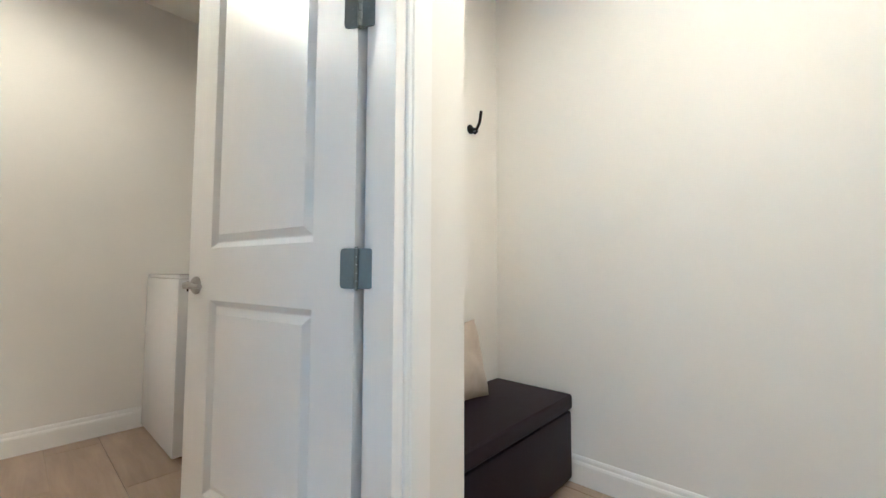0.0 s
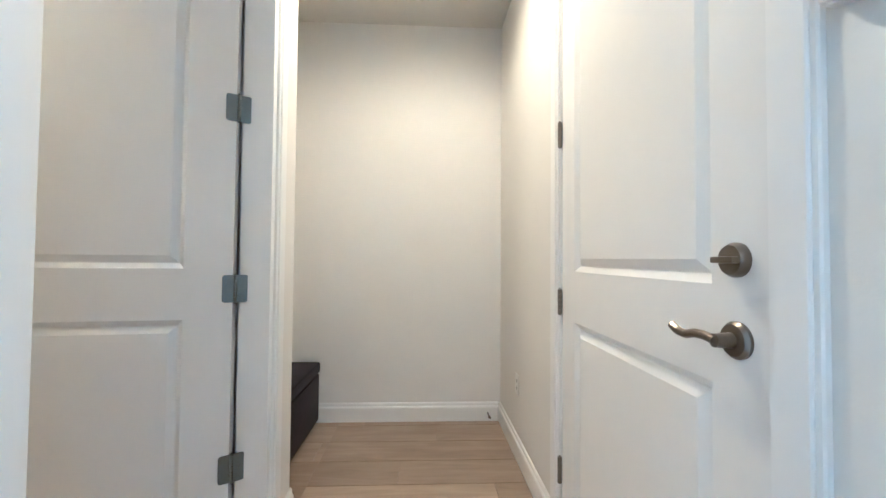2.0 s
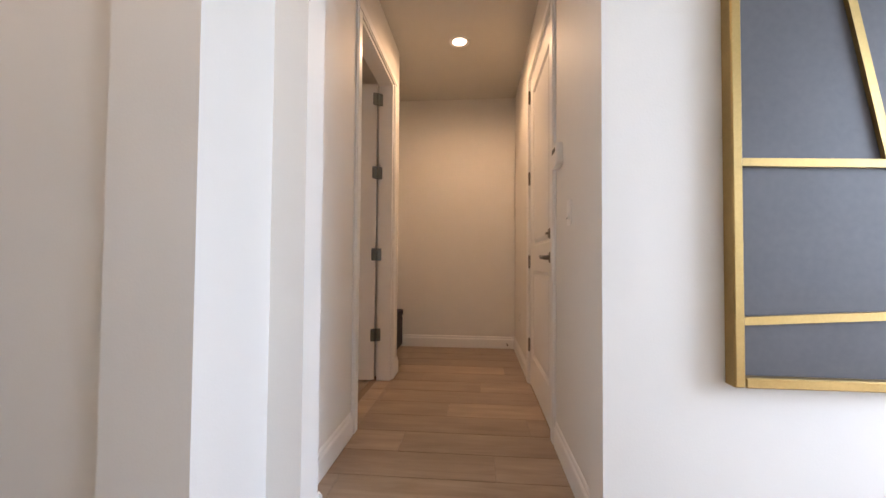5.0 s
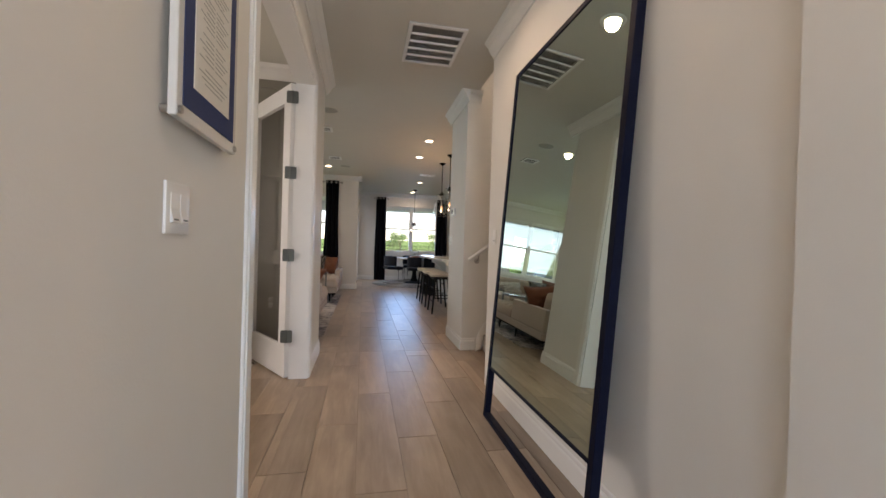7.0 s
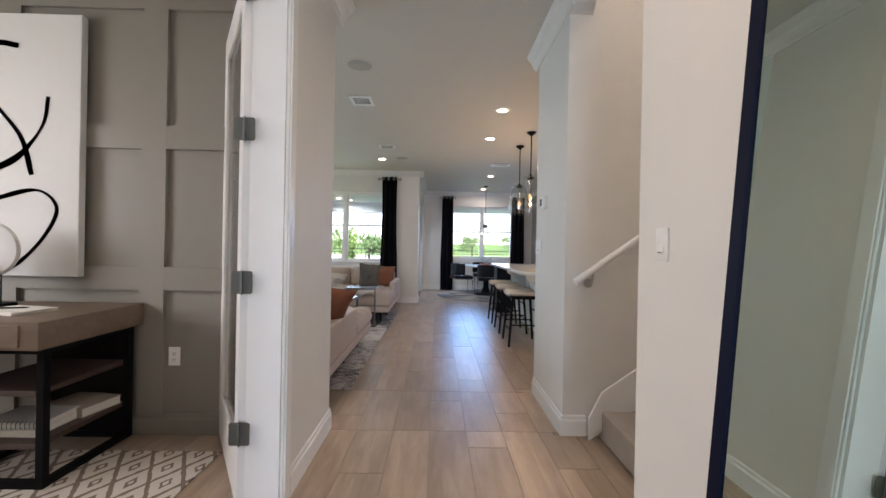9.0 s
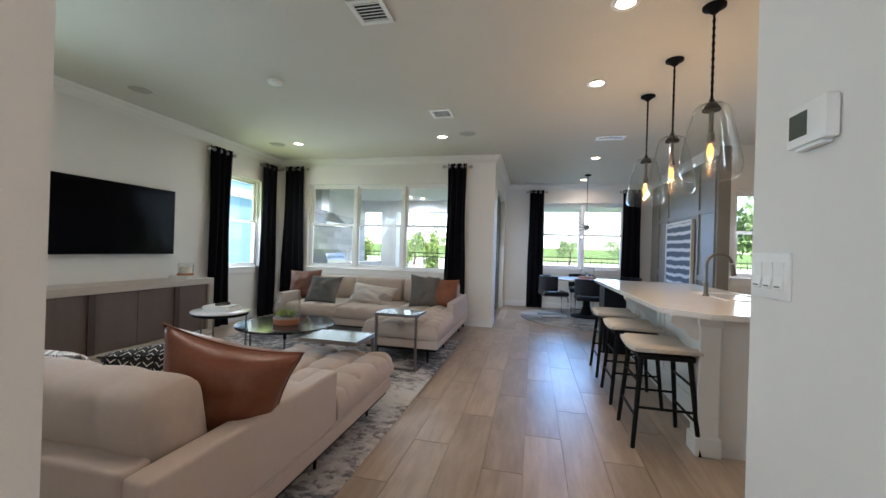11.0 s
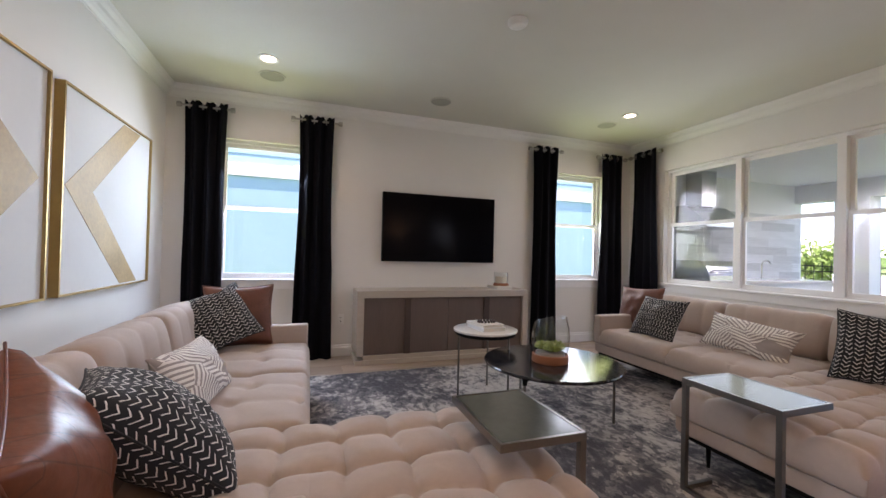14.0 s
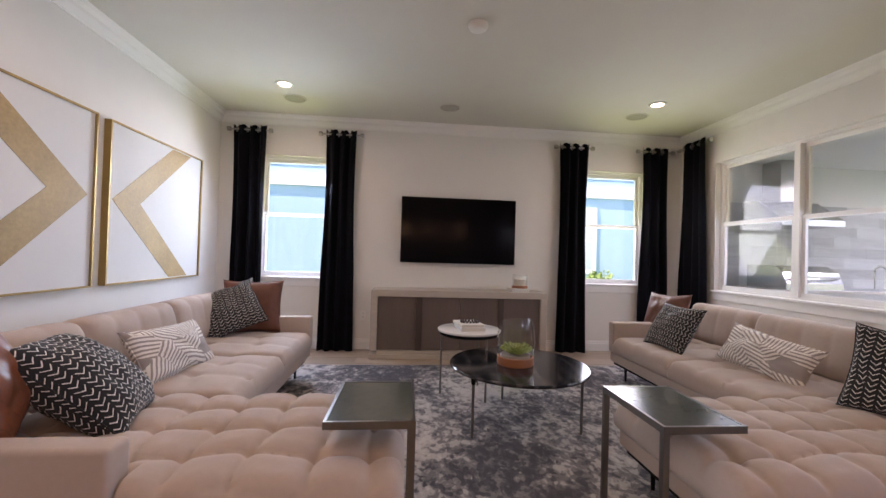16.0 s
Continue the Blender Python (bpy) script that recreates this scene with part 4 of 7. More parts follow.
for x, z in ((1.2, 1.07), (2.4, 1.91)):
    bm = B()
    pipe(bm, [(x, 4.18, z - 0.015), (x, 4.19, z - 0.07), (x, 4.235, z - 0.09), (x, 4.258, z - 0.09)], 0.008)
    lathe(bm, [(0.03, 0), (0.03, 0.006), (0.0, 0.007)], 14)
    for v in bm.verts[-42:]:
        v.co = Vector((x + v.co.x, 4.258 - v.co.z, z - 0.09 + v.co.y))
    part("bracket", bm, NICKEL, rail, "satin nickel bracket")

# board-and-batten grid of the study and of the dining wall
bm = B()
for x in (-3.29, -2.402, -1.514):
    box(bm, x - 0.073, 4.186, 0.134, x + 0.073, 4.2115, 2.69)
for z0, z1 in ((0.893, 1.035), (1.76, 1.90), (2.615, 2.69)):
    xs = [-4.12, -3.29, -2.402, -1.514, -0.53]
    for a, b in zip(xs, xs[1:]):
        box(bm, a + 0.073, 4.187, z0, b - 0.073, 4.2115, z1)
structure("wall_study_panelling_trim", bm, GREYWALL, "grey-green board and batten panelling", "panelling")
bm = B()
for y in (10.0, 10.55, 11.95, 12.5):
    box(bm, 2.93, y - 0.04, 0.134, 2.953, y + 0.04, 2.69)
for z in (0.95, 1.95):
    ys = [9.92, 10.0, 10.55, 11.95, 12.5, 13.0]
    for a, b in zip(ys, ys[1:]):
        if b - a > 0.1:
            box(bm, 2.932, a + 0.04, z - 0.04, 2.953, b - 0.04, z + 0.04)
structure("wall_dining_panelling_trim", bm, GREYWALL, "grey-green board and batten panelling", "panelling")

# ---------------------------------------------------------------- fixed lamps, vents and devices


def downlight(x, y, watts=6.0, colour=(1.0, 0.82, 0.62), z=CEILING):
    """A recessed ceiling lamp with a white trim ring, and its light."""
    lamp = thing("downlight", pose(x, y, z), "round white recessed ceiling light, switched on", "ceiling light", "recessed ceiling lights")
    bm = B()
    lathe(bm, [(0.055, -0.001), (0.058, -0.006), (0.075, -0.009), (0.085, -0.006), (0.088, 0.0)], 32)
    part("trim_ring", bm, TRIM, lamp, "white trim ring")
    bm = B()
    lathe(bm, [(0.0, -0.0035), (0.056, -0.0035), (0.056, -0.001), (0.0, -0.001)], 24)
    part("lens", bm, LAMPGLOW, lamp, "glowing warm lens")
    light = new("downlight_lamp", bpy.data.lights.new("downlight_lamp", "SPOT"))
    light.data.energy, light.data.color, light.data.spot_size, light.data.spot_blend = watts, colour, radians(175), 0.65
    light.data.shadow_soft_size = 0.05
    light.matrix_world = pose(x, y, z - 0.02)
    return lamp


AMBER = (1.0, 0.67, 0.37)
# The last one, (-2.3, 2.6), is unseen and added to light the study.
for x, y, watts in ((0.97, 6.35, 3), (0.98, 7.54, 3), (1.40, 10.48, 5), (1.46, 12.42, 6), (-0.82, 9.02, 1.2), (-3.13, 9.12, 4),
                    (-3.24, 5.32, 5), (-0.92, 5.41, 9), (-2.3, 2.6, 6)):
    downlight(x, y, watts)
# (0.30, 0.55) is unseen, added at a guessed place to light the hall.
for x, y in ((0.30, 0.55), (0.36, 2.57)):
    downlight(x, y, 6, (1.0, 0.75, 0.50))
# (2.3, 2.2) is unseen, added to brighten the laundry.
for x, y, watts in ((3.31, 0.09, 17.5), (2.3, 2.2, 13.5)):
    downlight(x, y, watts, AMBER)
# Unseen fill added in place of light coming down from upstairs.
stair_fill = new("stairwell_fill", bpy.data.lights.new("stairwell_fill", "POINT"))
stair_fill.data.energy, stair_fill.data.color, stair_fill.data.shadow_soft_size = 26, (1.0, 0.86, 0.7), 0.1
stair_fill.matrix_world = pose(2.6, 3.75, 5.1)


def grille(name, x0, y0, x1, y1, slats, along, label, frame_w=0.03):
    vent = thing(name, pose((x0 + x1) / 2, (y0 + y1) / 2, CEILING), label, "vent")
    hx, hy = (x1 - x0) / 2, (y1 - y0) / 2
    # Black sheet stands for the shade inside the duct; no hole is cut.
    bm = B()
    box(bm, -hx, -hy, -0.004, hx, hy, -0.001)
    part("backing", bm, PLASTICB, vent, "black sheet for the shade in the duct", None)
    bm = B()
    box(bm, -hx, -hy, -0.014, -hx + frame_w, hy, 0)
    box(bm, hx - frame_w, -hy, -0.014, hx, hy, 0)
    box(bm, -hx + frame_w, -hy, -0.014, hx - frame_w, -hy + frame_w, 0)
    box(bm, -hx + frame_w, hy - frame_w, -0.014, hx - frame_w, hy, 0)
    part("frame", bm, TRIM, vent, "white frame", None)
    for k in range(slats):
        bm = B()
        f = (k + 0.5) / slats
        if along == "x":
            y = -hy + frame_w + f * 2 * (hy - frame_w)
            box(bm, -hx + frame_w, y - 0.004, -0.010, hx - frame_w, y + 0.004, -0.0075)
        else:
            x = -hx + frame_w + f * 2 * (hx - frame_w)
            box(bm, x - 0.0009, -hy + frame_w, -0.011, x + 0.0009, hy - frame_w, -0.0045)
        part("slat", bm, TRIM, vent, "", None)
    return vent


ret = grille("return_air_grille", 0.27, 3.08, 0.73, 3.72, 30, "y", "white slatted return air grille in the ceiling", 0.028)
for k in range(4):
    bm = B()
    y = -0.32 + 0.028 + (k + 1) * (0.64 - 0.056) / 5
    box(bm, -0.2, y - 0.008, -0.016, 0.2, y + 0.008, -0.004)
    part("cross_bar", bm, TRIM, ret, "white cross bar", None)
grille("air_vent", -0.735, 7.98, -0.49, 8.24, 6, "x", "white louvred air vent in the ceiling")
grille("air_vent", -0.76, 6.02, -0.52, 6.28, 6, "x", "white louvred air vent in the ceiling")
grille("air_vent", 1.24, 9.23, 1.60, 9.41, 4, "x", "white slim air vent in the ceiling")


def speaker(x, y):
    s = thing("ceiling_speaker", pose(x, y, CEILING), "round flush ceiling speaker with pale mesh cover", "speaker", "ceiling speakers")
    bm = B()
    lathe(bm, [(0.0, -0.004), (0.105, -0.004), (0.108, -0.002), (0.108, 0.0)], 32)
    part("mesh_cover", bm, GREYMESH, s)
    bm = B()
    lathe(bm, [(0.108, -0.006), (0.118, -0.006), (0.12, 0.0), (0.108, 0.0), (0.108, -0.006)], 32)
    part("rim", bm, CEIL, s)


for x, y in ((-3.60, 5.32), (-3.58, 6.99), (-3.5, 9.12), (-0.45, 8.91), (-0.5, 5.3)):
    speaker(x, y)
smoke = thing("smoke_detector", pose(-2.0, 7.02, CEILING), "round white smoke detector on the ceiling", "smoke detector")
bm = B()
lathe(bm, [(0.07, 0), (0.07, -0.018), (0.062, -0.03), (0.04, -0.038), (0.0, -0.04)], 28)
part("body", bm, PLASTICW, smoke)
bm = B()
lathe(bm, [(0.045, -0.0385), (0.052, -0.034), (0.055, -0.0345), (0.047, -0.04), (0.045, -0.0385)], 28)
part("grille_ring", bm, TRIM, smoke)


def rocker(name, m, count, label):
    """A white wall plate with rocker switches; m puts its face toward -y."""
    s = thing(name, m, label, "light switch")
    wd = 0.07 + 0.046 * (count - 1)
    bm = B()
    box(bm, -wd / 2, -0.007, -0.058, wd / 2, 0.0, 0.058, 0.003)
    part("plate", bm, PLASTICW, s)
    for k in range(count):
        x = (k - (count - 1) / 2) * 0.046
        bm = B()
        prism(bm, [(-0.006, -0.034), (-0.014, -0.03), (-0.008, 0.0), (-0.009, 0.034), (-0.006, 0.034)], "x", x - 0.0165, x + 0.0165)
        part("rocker", bm, PLASTICW, s, "", None)
        bm = B()
        box(bm, x - 0.012, -0.0135, -0.0275, x + 0.012, -0.0115, -0.0235)
        part("slot", bm, HINGE, s, "grey slot", None)
    return s


rocker("light_switch", pose(1.905, -0.49, 1.205, 0, 0, 180), 1, "single white rocker switch on the corridor wall")
rocker("light_switch", pose(-0.45, 1.125, 1.19, 0, 0, 90), 2, "double white rocker switch on the hall wall")
rocker("light_switch", pose(1.05, 4.905, 1.21, 0, 0, -90), 3, "triple white rocker switch beside the thermostat")
rocker("light_switch", pose(1.0, 3.09, 1.21, 0, 0, -90), 1, "single white rocker switch beside the leaning mirror")


def outlet(m, label):
    s = thing("power_outlet", m, label, "outlet")
    bm = B()
    box(bm, -0.035, -0.005, -0.057, 0.035, 0.0, 0.057, 0.002)
    part("plate", bm, PLASTICW, s)
    for z in (-0.02, 0.02):
        bm = B()
        for x in (-0.0065, 0.0065):
            box(bm, x - 0.0012, -0.0062, z - 0.005, x + 0.0012, -0.0045, z + 0.005)
        tube(bm, (0, -0.0062, z - 0.010), (0, -0.0045, z - 0.010), 0.0028, seg=8)
        part("socket", bm, PLASTICB, s, "", None)


outlet(pose(-1.381, 4.21, 0.485), "white power outlet on the study panelling")
outlet(pose(3.98, -0.49, 0.42, 0, 0, 180), "white power outlet low on the corridor wall")
outlet(pose(-4.18, 6.05, 0.42, 0, 0, 90), "white power outlet low on the television wall")

alarm = thing("alarm_keypad", pose(2.125, -0.49, 1.525, 0, 0, 180) @ Matrix.Diagonal((0.84, 1, 0.92, 1)), "white wall-mounted alarm keypad with a small dark display", "alarm panel")
bm = B()
prism(bm, [(-0.095, 0.055), (0.095, 0.055), (0.095, -0.055), (0.05, -0.066), (0, -0.07), (-0.05, -0.066), (-0.095, -0.055)], "y", -0.032, 0.0)
bmesh.ops.bevel(bm, geom=[e for e in bm.edges], offset=0.005, segments=2, affect="EDGES")
part("body", bm, PLASTICW, alarm, "white curved body")
bm = B()
box(bm, -0.04, -0.0335, 0.012, 0.045, -0.031, 0.038)
part("display", bm, SCREEN, alarm, "dark display", None)
for x, z in ((-0.07, -0.03), (-0.07, -0.01), (0.065, -0.025), (-0.07, 0.02)):
    bm = B()
    box(bm, x - 0.01, -0.0345, z - 0.005, x + 0.01, -0.031, z + 0.005, 0.002)
    part("button", bm, PLASTICW, alarm)
thermo = thing("thermostat", pose(1.05, 4.75, 1.55, 0, 0, -90), "white wall thermostat with a dark green display", "thermostat")
bm = B()
box(bm, -0.064, -0.027, -0.046, 0.064, 0.0, 0.046, 0.008)
box(bm, -0.045, -0.02, -0.053, 0.045, 0.0, -0.044, 0.004)
part("body", bm, PLASTICW, thermo)
bm = B()
box(bm, -0.05, -0.0285, -0.026, 0.008, -0.0265, 0.028)
part("display", bm, mat("lcd_green", (0.05, 0.065, 0.05), 0.2), thermo, "dark green display", None)

# ---------------------------------------------------------------- corridor alcove and laundry
bench = thing("storage_bench", pose(3.985, 0.985, 0), "black faux-leather storage bench in the corridor alcove", "bench")
bm = B()
box(bm, -0.485, -0.215, 0.03, 0.485, 0.215, 0.345, 0.012)
part("body", bm, DARKLEATHER, bench, "black upholstered body")
bm = B()
box(bm, -0.49, -0.22, 0.352, 0.49, 0.22, 0.425, 0.018, 3)
part("lid", bm, DARKLEATHER, bench, "black padded lid")
for x in (-0.44, 0.44):
    for y in (-0.17, 0.17):
        bm = B()
        tube(bm, (x, y, 0.0), (x, y, 0.032), 0.02, seg=10)
        part("foot", bm, PLASTICB, bench)


def pillow(name, m, w, h, d, material, label, group="", pinch=0.12, sag=0.0):
    """A stuffed cushion that stands in its own x-z plane, with pulled-in sides and pointed corners."""
    cushion = thing(name, m, label, "pillow", group)
    bm = B()
    n = 28
    seed = sum(map(ord, name)) % 13 + w * 10
    cloth = bm.loops.layers.uv.new("cloth")
    for side in (-1, 1):
        rows = []
        for j in range(n + 1):
            row = []
            for i in range(n + 1):
                u, v = 2 * i / n - 1, 2 * j / n - 1
                fat = max(0.0, (1 - u * u) * (1 - v * v)) ** 0.42
                px = u * (1 - pinch * (1 - v * v) * 0.8) * w / 2
                pz = v * (1 - pinch * (1 - u * u) * 0.8) * h / 2
                wr = noise.noise(Vector((u * 2.2 + seed, v * 2.2, side * 3.0))) * 0.024 * fat + noise.noise(Vector((u * 5 + seed, v * 5, side * 7.0))) * 0.005 * fat
                py = side * fat * d / 2 + wr + sag * (u * u) * 0.02
                row.append(bm.verts.new((px, py, pz + h / 2)))
            rows.append(row)
        # lengths along the cloth from its middle lines, so that a print does not stretch on the sides
        across = [[0.0] * (n + 1) for _ in range(n + 1)]
        upward = [[0.0] * (n + 1) for _ in range(n + 1)]
        for j in range(n + 1):
            for i in range(1, n + 1):
                across[j][i] = across[j][i - 1] + (rows[j][i].co - rows[j][i - 1].co).length
                upward[i][j] = upward[i - 1][j] + (rows[i][j].co - rows[i - 1][j].co).length
        for j in range(n):
            for i in range(n):
                corners = ((j, i), (j, i + 1), (j + 1, i + 1), (j + 1, i))
                face = bm.faces.new([rows[q][p] for q, p in corners])
                for loop, (q, p) in zip(face.loops, corners):
                    loop[cloth].uv = (across[q][p] - across[q][n // 2], upward[q][p] - upward[n // 2][p])
    bmesh.ops.remove_doubles(bm, verts=bm.verts[:], dist=0.0008)
    part("cover", bm, material, cushion, "", 180)
    bm = B()
    rim = [sheets_point(w, h, pinch, k) for k in range(64)]
    pipe(bm, rim + [rim[0]], 0.004, 6)
    part("seam_piping", bm, material, cushion, "", 180)
    return cushion


def sheets_point(w, h, pinch, k):
    s = k / 64 * 4
    q, f = int(s), 2 * (s - int(s)) - 1
    u, v = ((f, -1), (1, f), (-f, 1), (-1, -f))[q]
    return (u * (1 - pinch * (1 - v * v) * 0.8) * w / 2, 0, v * (1 - pinch * (1 - u * u) * 0.8) * h / 2 + h / 2)


pillow("throw_pillow", pose(3.98, 1.06, 0.425, -14, 0, 0), 0.42, 0.36, 0.14, LINEN, "beige linen throw pillow leaning on the alcove bench")
hook = thing("coat_hook", pose(4.25, 1.22, 1.80), "dark bronze coat hook on the alcove wall", "coat hook")
bm = B()
lathe(bm, [(0.025, 0), (0.025, 0.006), (0.012, 0.012), (0.0, 0.014)], 16)
bmesh.ops.transform(bm, matrix=pose(0, 0, -0.02, 90, 0, 0), verts=bm.verts[:])
part("rosette", bm, BLACKM, hook)
bm = B()
pipe(bm, [(0, -0.01, -0.02), (0, -0.045, -0.03), (0, -0.065, 0.0), (0, -0.075, 0.06)], 0.008)
pipe(bm, [(0, -0.01, -0.025), (0, -0.035, -0.05), (0, -0.05, -0.04)], 0.007)
part("prong", bm, BLACKM, hook)
stop = thing("door_stop", pose(4.484, -0.40, 0.06), "brown spring door stop on the baseboard", "door stop")
bm = B()
tube(bm, (0, 0, 0), (-0.07, 0, 0), 0.006, seg=10)
tube(bm, (-0.07, 0, 0), (-0.085, 0, 0), 0.009, seg=10)
part("stem", bm, BRONZE, stop)

washer = thing("washing_machine", pose(3.57, 2.77, 0, 0, 0, 90), "white front-loading washing machine against the laundry wall", "washing machine")
bm = B()
box(bm, -0.36, -0.34, 0.02, 0.36, 0.34, 0.97, 0.012)
part("body", bm, WHITEENAMEL, washer)
bm = B()
box(bm, -0.355, -0.335, 0.97, 0.355, 0.335, 0.99, 0.006)
part("top", bm, WHITEENAMEL, washer)
bm = B()
box(bm, -0.366, -0.3, 0.9, -0.358, 0.3, 0.955, 0.002)
part("control_panel", bm, PLASTICB, washer, "black control strip")
bm = B()
lathe(bm, [(0.0, 0.03), (0.17, 0.035), (0.2, 0.04), (0.235, 0.02), (0.24, 0.0)], 32)
bmesh.ops.transform(bm, matrix=pose(-0.36, 0, 0.5, 0, -90, 0), verts=bm.verts[:])
part("door", bm, CHROME, washer, "round chrome loading door")
for x in (-0.3, 0.3):
    for y in (-0.28, 0.28):
        bm = B()
        tube(bm, (x, y, 0), (x, y, 0.025), 0.02, seg=10)
        part("foot", bm, PLASTICB, washer)

# ---------------------------------------------------------------- hall
mirror = thing("floor_mirror", pose(0, 0, 0), "tall black-framed mirror leaning on the hall wall", "mirror")
MW0, MW1, MH = 1.405, 2.63, 2.30
lean = math.atan2(0.165, MH)
mirror.matrix_basis = pose(0.82, (MW0 + MW1) / 2, 0.0, 0, 0, 0) @ pose(0, 0, 0, 0, math.degrees(lean), 0)
hw = (MW1 - MW0) / 2
for nm, y0, y1, z0, z1 in (("frame_side", -hw, -hw + 0.036, 0.0, MH), ("frame_side", hw - 0.036, hw, 0.0, MH), ("frame_rail", -hw + 0.036, hw - 0.036, MH - 0.03, MH),
                           ("frame_rail", -hw + 0.036, hw - 0.036, 0.0, 0.035), ("frame_rail", -hw + 0.036, hw - 0.036, 0.325, 0.34)):
    bm = B()
    box(bm, -0.028, y0, z0, 0.012, y1, z1, 0.002, 1)
    part(nm, bm, NAVYF, mirror, "black lacquered frame bar", None)
bm = B()
box(bm, -0.022, -hw + 0.03, 0.338, -0.016, hw - 0.03, MH - 0.028)
part("glass", bm, MIRROR, mirror, "clear mirror glass", None)
bm = B()
box(bm, -0.0155, -hw + 0.03, 0.338, -0.008, hw - 0.03, MH - 0.028)
part("backing", bm, PLASTICB, mirror, "black backing board", None)

diploma = thing("framed_certificate", pose(-0.445, 1.225, 1.645, 0, 0, 90) @ Matrix.Diagonal((0.88, 1, 1, 1)), "certificate in a navy mat between clear acrylic plates", "picture frame")
bm = B()
box(bm, -0.215, -0.030, -0.265, 0.215, -0.012, 0.265, 0.002, 1)
part("acrylic_plate", bm, ACRYLIC, diploma, "clear acrylic block edge")
bm = B()
box(bm, -0.185, -0.032, -0.235, 0.185, -0.0296, 0.235)
part("mat", bm, NAVYMAT, diploma, "navy blue mat board", None)
bm = B()
box(bm, -0.13, -0.034, -0.18, 0.13, -0.0315, 0.18)
part("sheet", bm, PAPER, diploma, "cream printed sheet", None)
bm = B()
for k in range(27):
    z = 0.150 - k * 0.0115
    w0 = 0.04 if k in (0, 1) else 0.105 - 0.02 * ((k * 7) % 3)
    if k in (2, 7, 15, 22):
        continue
    box(bm, -w0, -0.0348, z - 0.0016, -0.006 if 7 < k < 22 else w0, -0.0338, z + 0.0016)
    if 7 < k < 22:
        box(bm, 0.006, -0.0348, z - 0.0016, w0, -0.0338, z + 0.0016)
part("print", bm, GREYMESH, diploma, "lines of small grey print", None)
for x in (-0.2, 0.2):
    for z in (-0.25, 0.25):
        bm = B()
        tube(bm, (x, 0.005, z), (x, -0.036, z), 0.009, seg=14)
        part("standoff", bm, NICKEL, diploma, "metal standoff")

golden = thing("wall_art", pose(1.33, -1.27, 1.58, 0, 0, -90), "tall gold-framed art of slate panels and gold bars", "wall art")
bm = B()
box(bm, -0.43, -0.02, -0.93, 0.43, -0.004, 0.93)
part("panel", bm, mat("slate_panel", (0.075, 0.075, 0.085), 0.55, noise_scale=5, vary=0.12), golden, "slate grey panel", None)
for x0, x1, z0, z1 in ((-0.46, -0.43, -0.96, 0.96), (0.43, 0.46, -0.96, 0.96), (-0.43, 0.43, -0.96, -0.93), (-0.43, 0.43, 0.93, 0.96)):
    bm = B()
    box(bm, x0, -0.05, z0, x1, 0.0, z1, 0.004, 1)
    part("frame_bar", bm, GOLD, golden, "brushed gold frame bar")
for a, b in (((-0.43, -0.3), (0.43, -0.32)), ((-0.43, -0.77), (0.43, -0.72)), ((-0.26, 0.93), (-0.02, -0.3)), ((0.1, 0.93), (0.3, -0.3))):
    bm = B()
    pa, pb = Vector((a[0], -0.026, a[1])), Vector((b[0], -0.026, b[1]))
    side = (pb - pa).cross(Vector((0, 1, 0))).normalized() * 0.012
    vs = [bm.verts.new(q + Vector((0, dy, 0))) for dy in (-0.008, 0.006) for q in (pa - side, pb - side, pb + side, pa + side)]
    for f in ((0, 1, 2, 3), (4, 5, 6, 7), (0, 1, 5, 4), (1, 2, 6, 5), (2, 3, 7, 6), (3, 0, 4, 7)):
        bm.faces.new([vs[k] for k in f])
    part("bar", bm, GOLD, golden, "gold inlay bar", None)

# ---------------------------------------------------------------- study
srug = thing("area_rug", pose(-2.35, 2.6, 0), "cream rug with a brown diamond trellis under the desk", "rug")
bm = B()
box(bm, -1.35, -1.35, 0.001, 1.38, 1.40, 0.010, 0.003, 1)
part("weave", bm, TRELLIS, srug, "", None)

desk = thing("writing_desk", pose(-2.4, 3.94, 0.010), "weathered oak writing desk with black metal shelf base", "desk")
bm = B()
box(bm, -0.85, -0.39, 0.675, 0.845, 0.245, 0.805, 0.006)
part("top", bm, DESKWOOD, desk, "thick weathered oak top")
bm = B()
box(bm, 0.1, -0.396, 0.69, 0.76, -0.388, 0.79, 0.002, 1)
part("drawer_front", bm, DESKWOOD, desk, "oak drawer front")
bm = B()
pipe(bm, [(0.46, -0.395, 0.74), (0.46, -0.415, 0.74), (0.56, -0.415, 0.74), (0.56, -0.395, 0.74)], 0.005)
part("drawer_pull", bm, BLACKM, desk, "black drawer pull")
for x in (-0.8, -0.4, 0.30, 0.775):
    for y in (-0.29, 0.22):
        bm = B()
        box(bm, x - 0.017, y - 0.017, 0, x + 0.017, y + 0.017, 0.675)
        part("leg", bm, BLACKM, desk, "black square metal post", None)
for z in (0.018, 0.655):
    for y in (-0.29, 0.22):
        bm = B()
        box(bm, 0.317, y - 0.015, z - 0.018, 0.758, y + 0.015, z + 0.018)
        part("base_rail", bm, BLACKM, desk, "black metal base rail", None)
    for x in (0.30, 0.775):
        bm = B()
        box(bm, x - 0.015, -0.273, z - 0.018, x + 0.015, 0.203, z + 0.018)
        part("base_rail", bm, BLACKM, desk, "black metal base rail", None)
for z in (0.20, 0.45):
    bm = B()
    box(bm, 0.318, -0.306, z - 0.013, 0.757, 0.236, z + 0.013, 0.003, 1)
    part("shelf", bm, DARKOAK, desk, "dark brown wooden shelf")
bm = B()
box(bm, 0.318, 0.222, 0.036, 0.757, 0.234, 0.637)
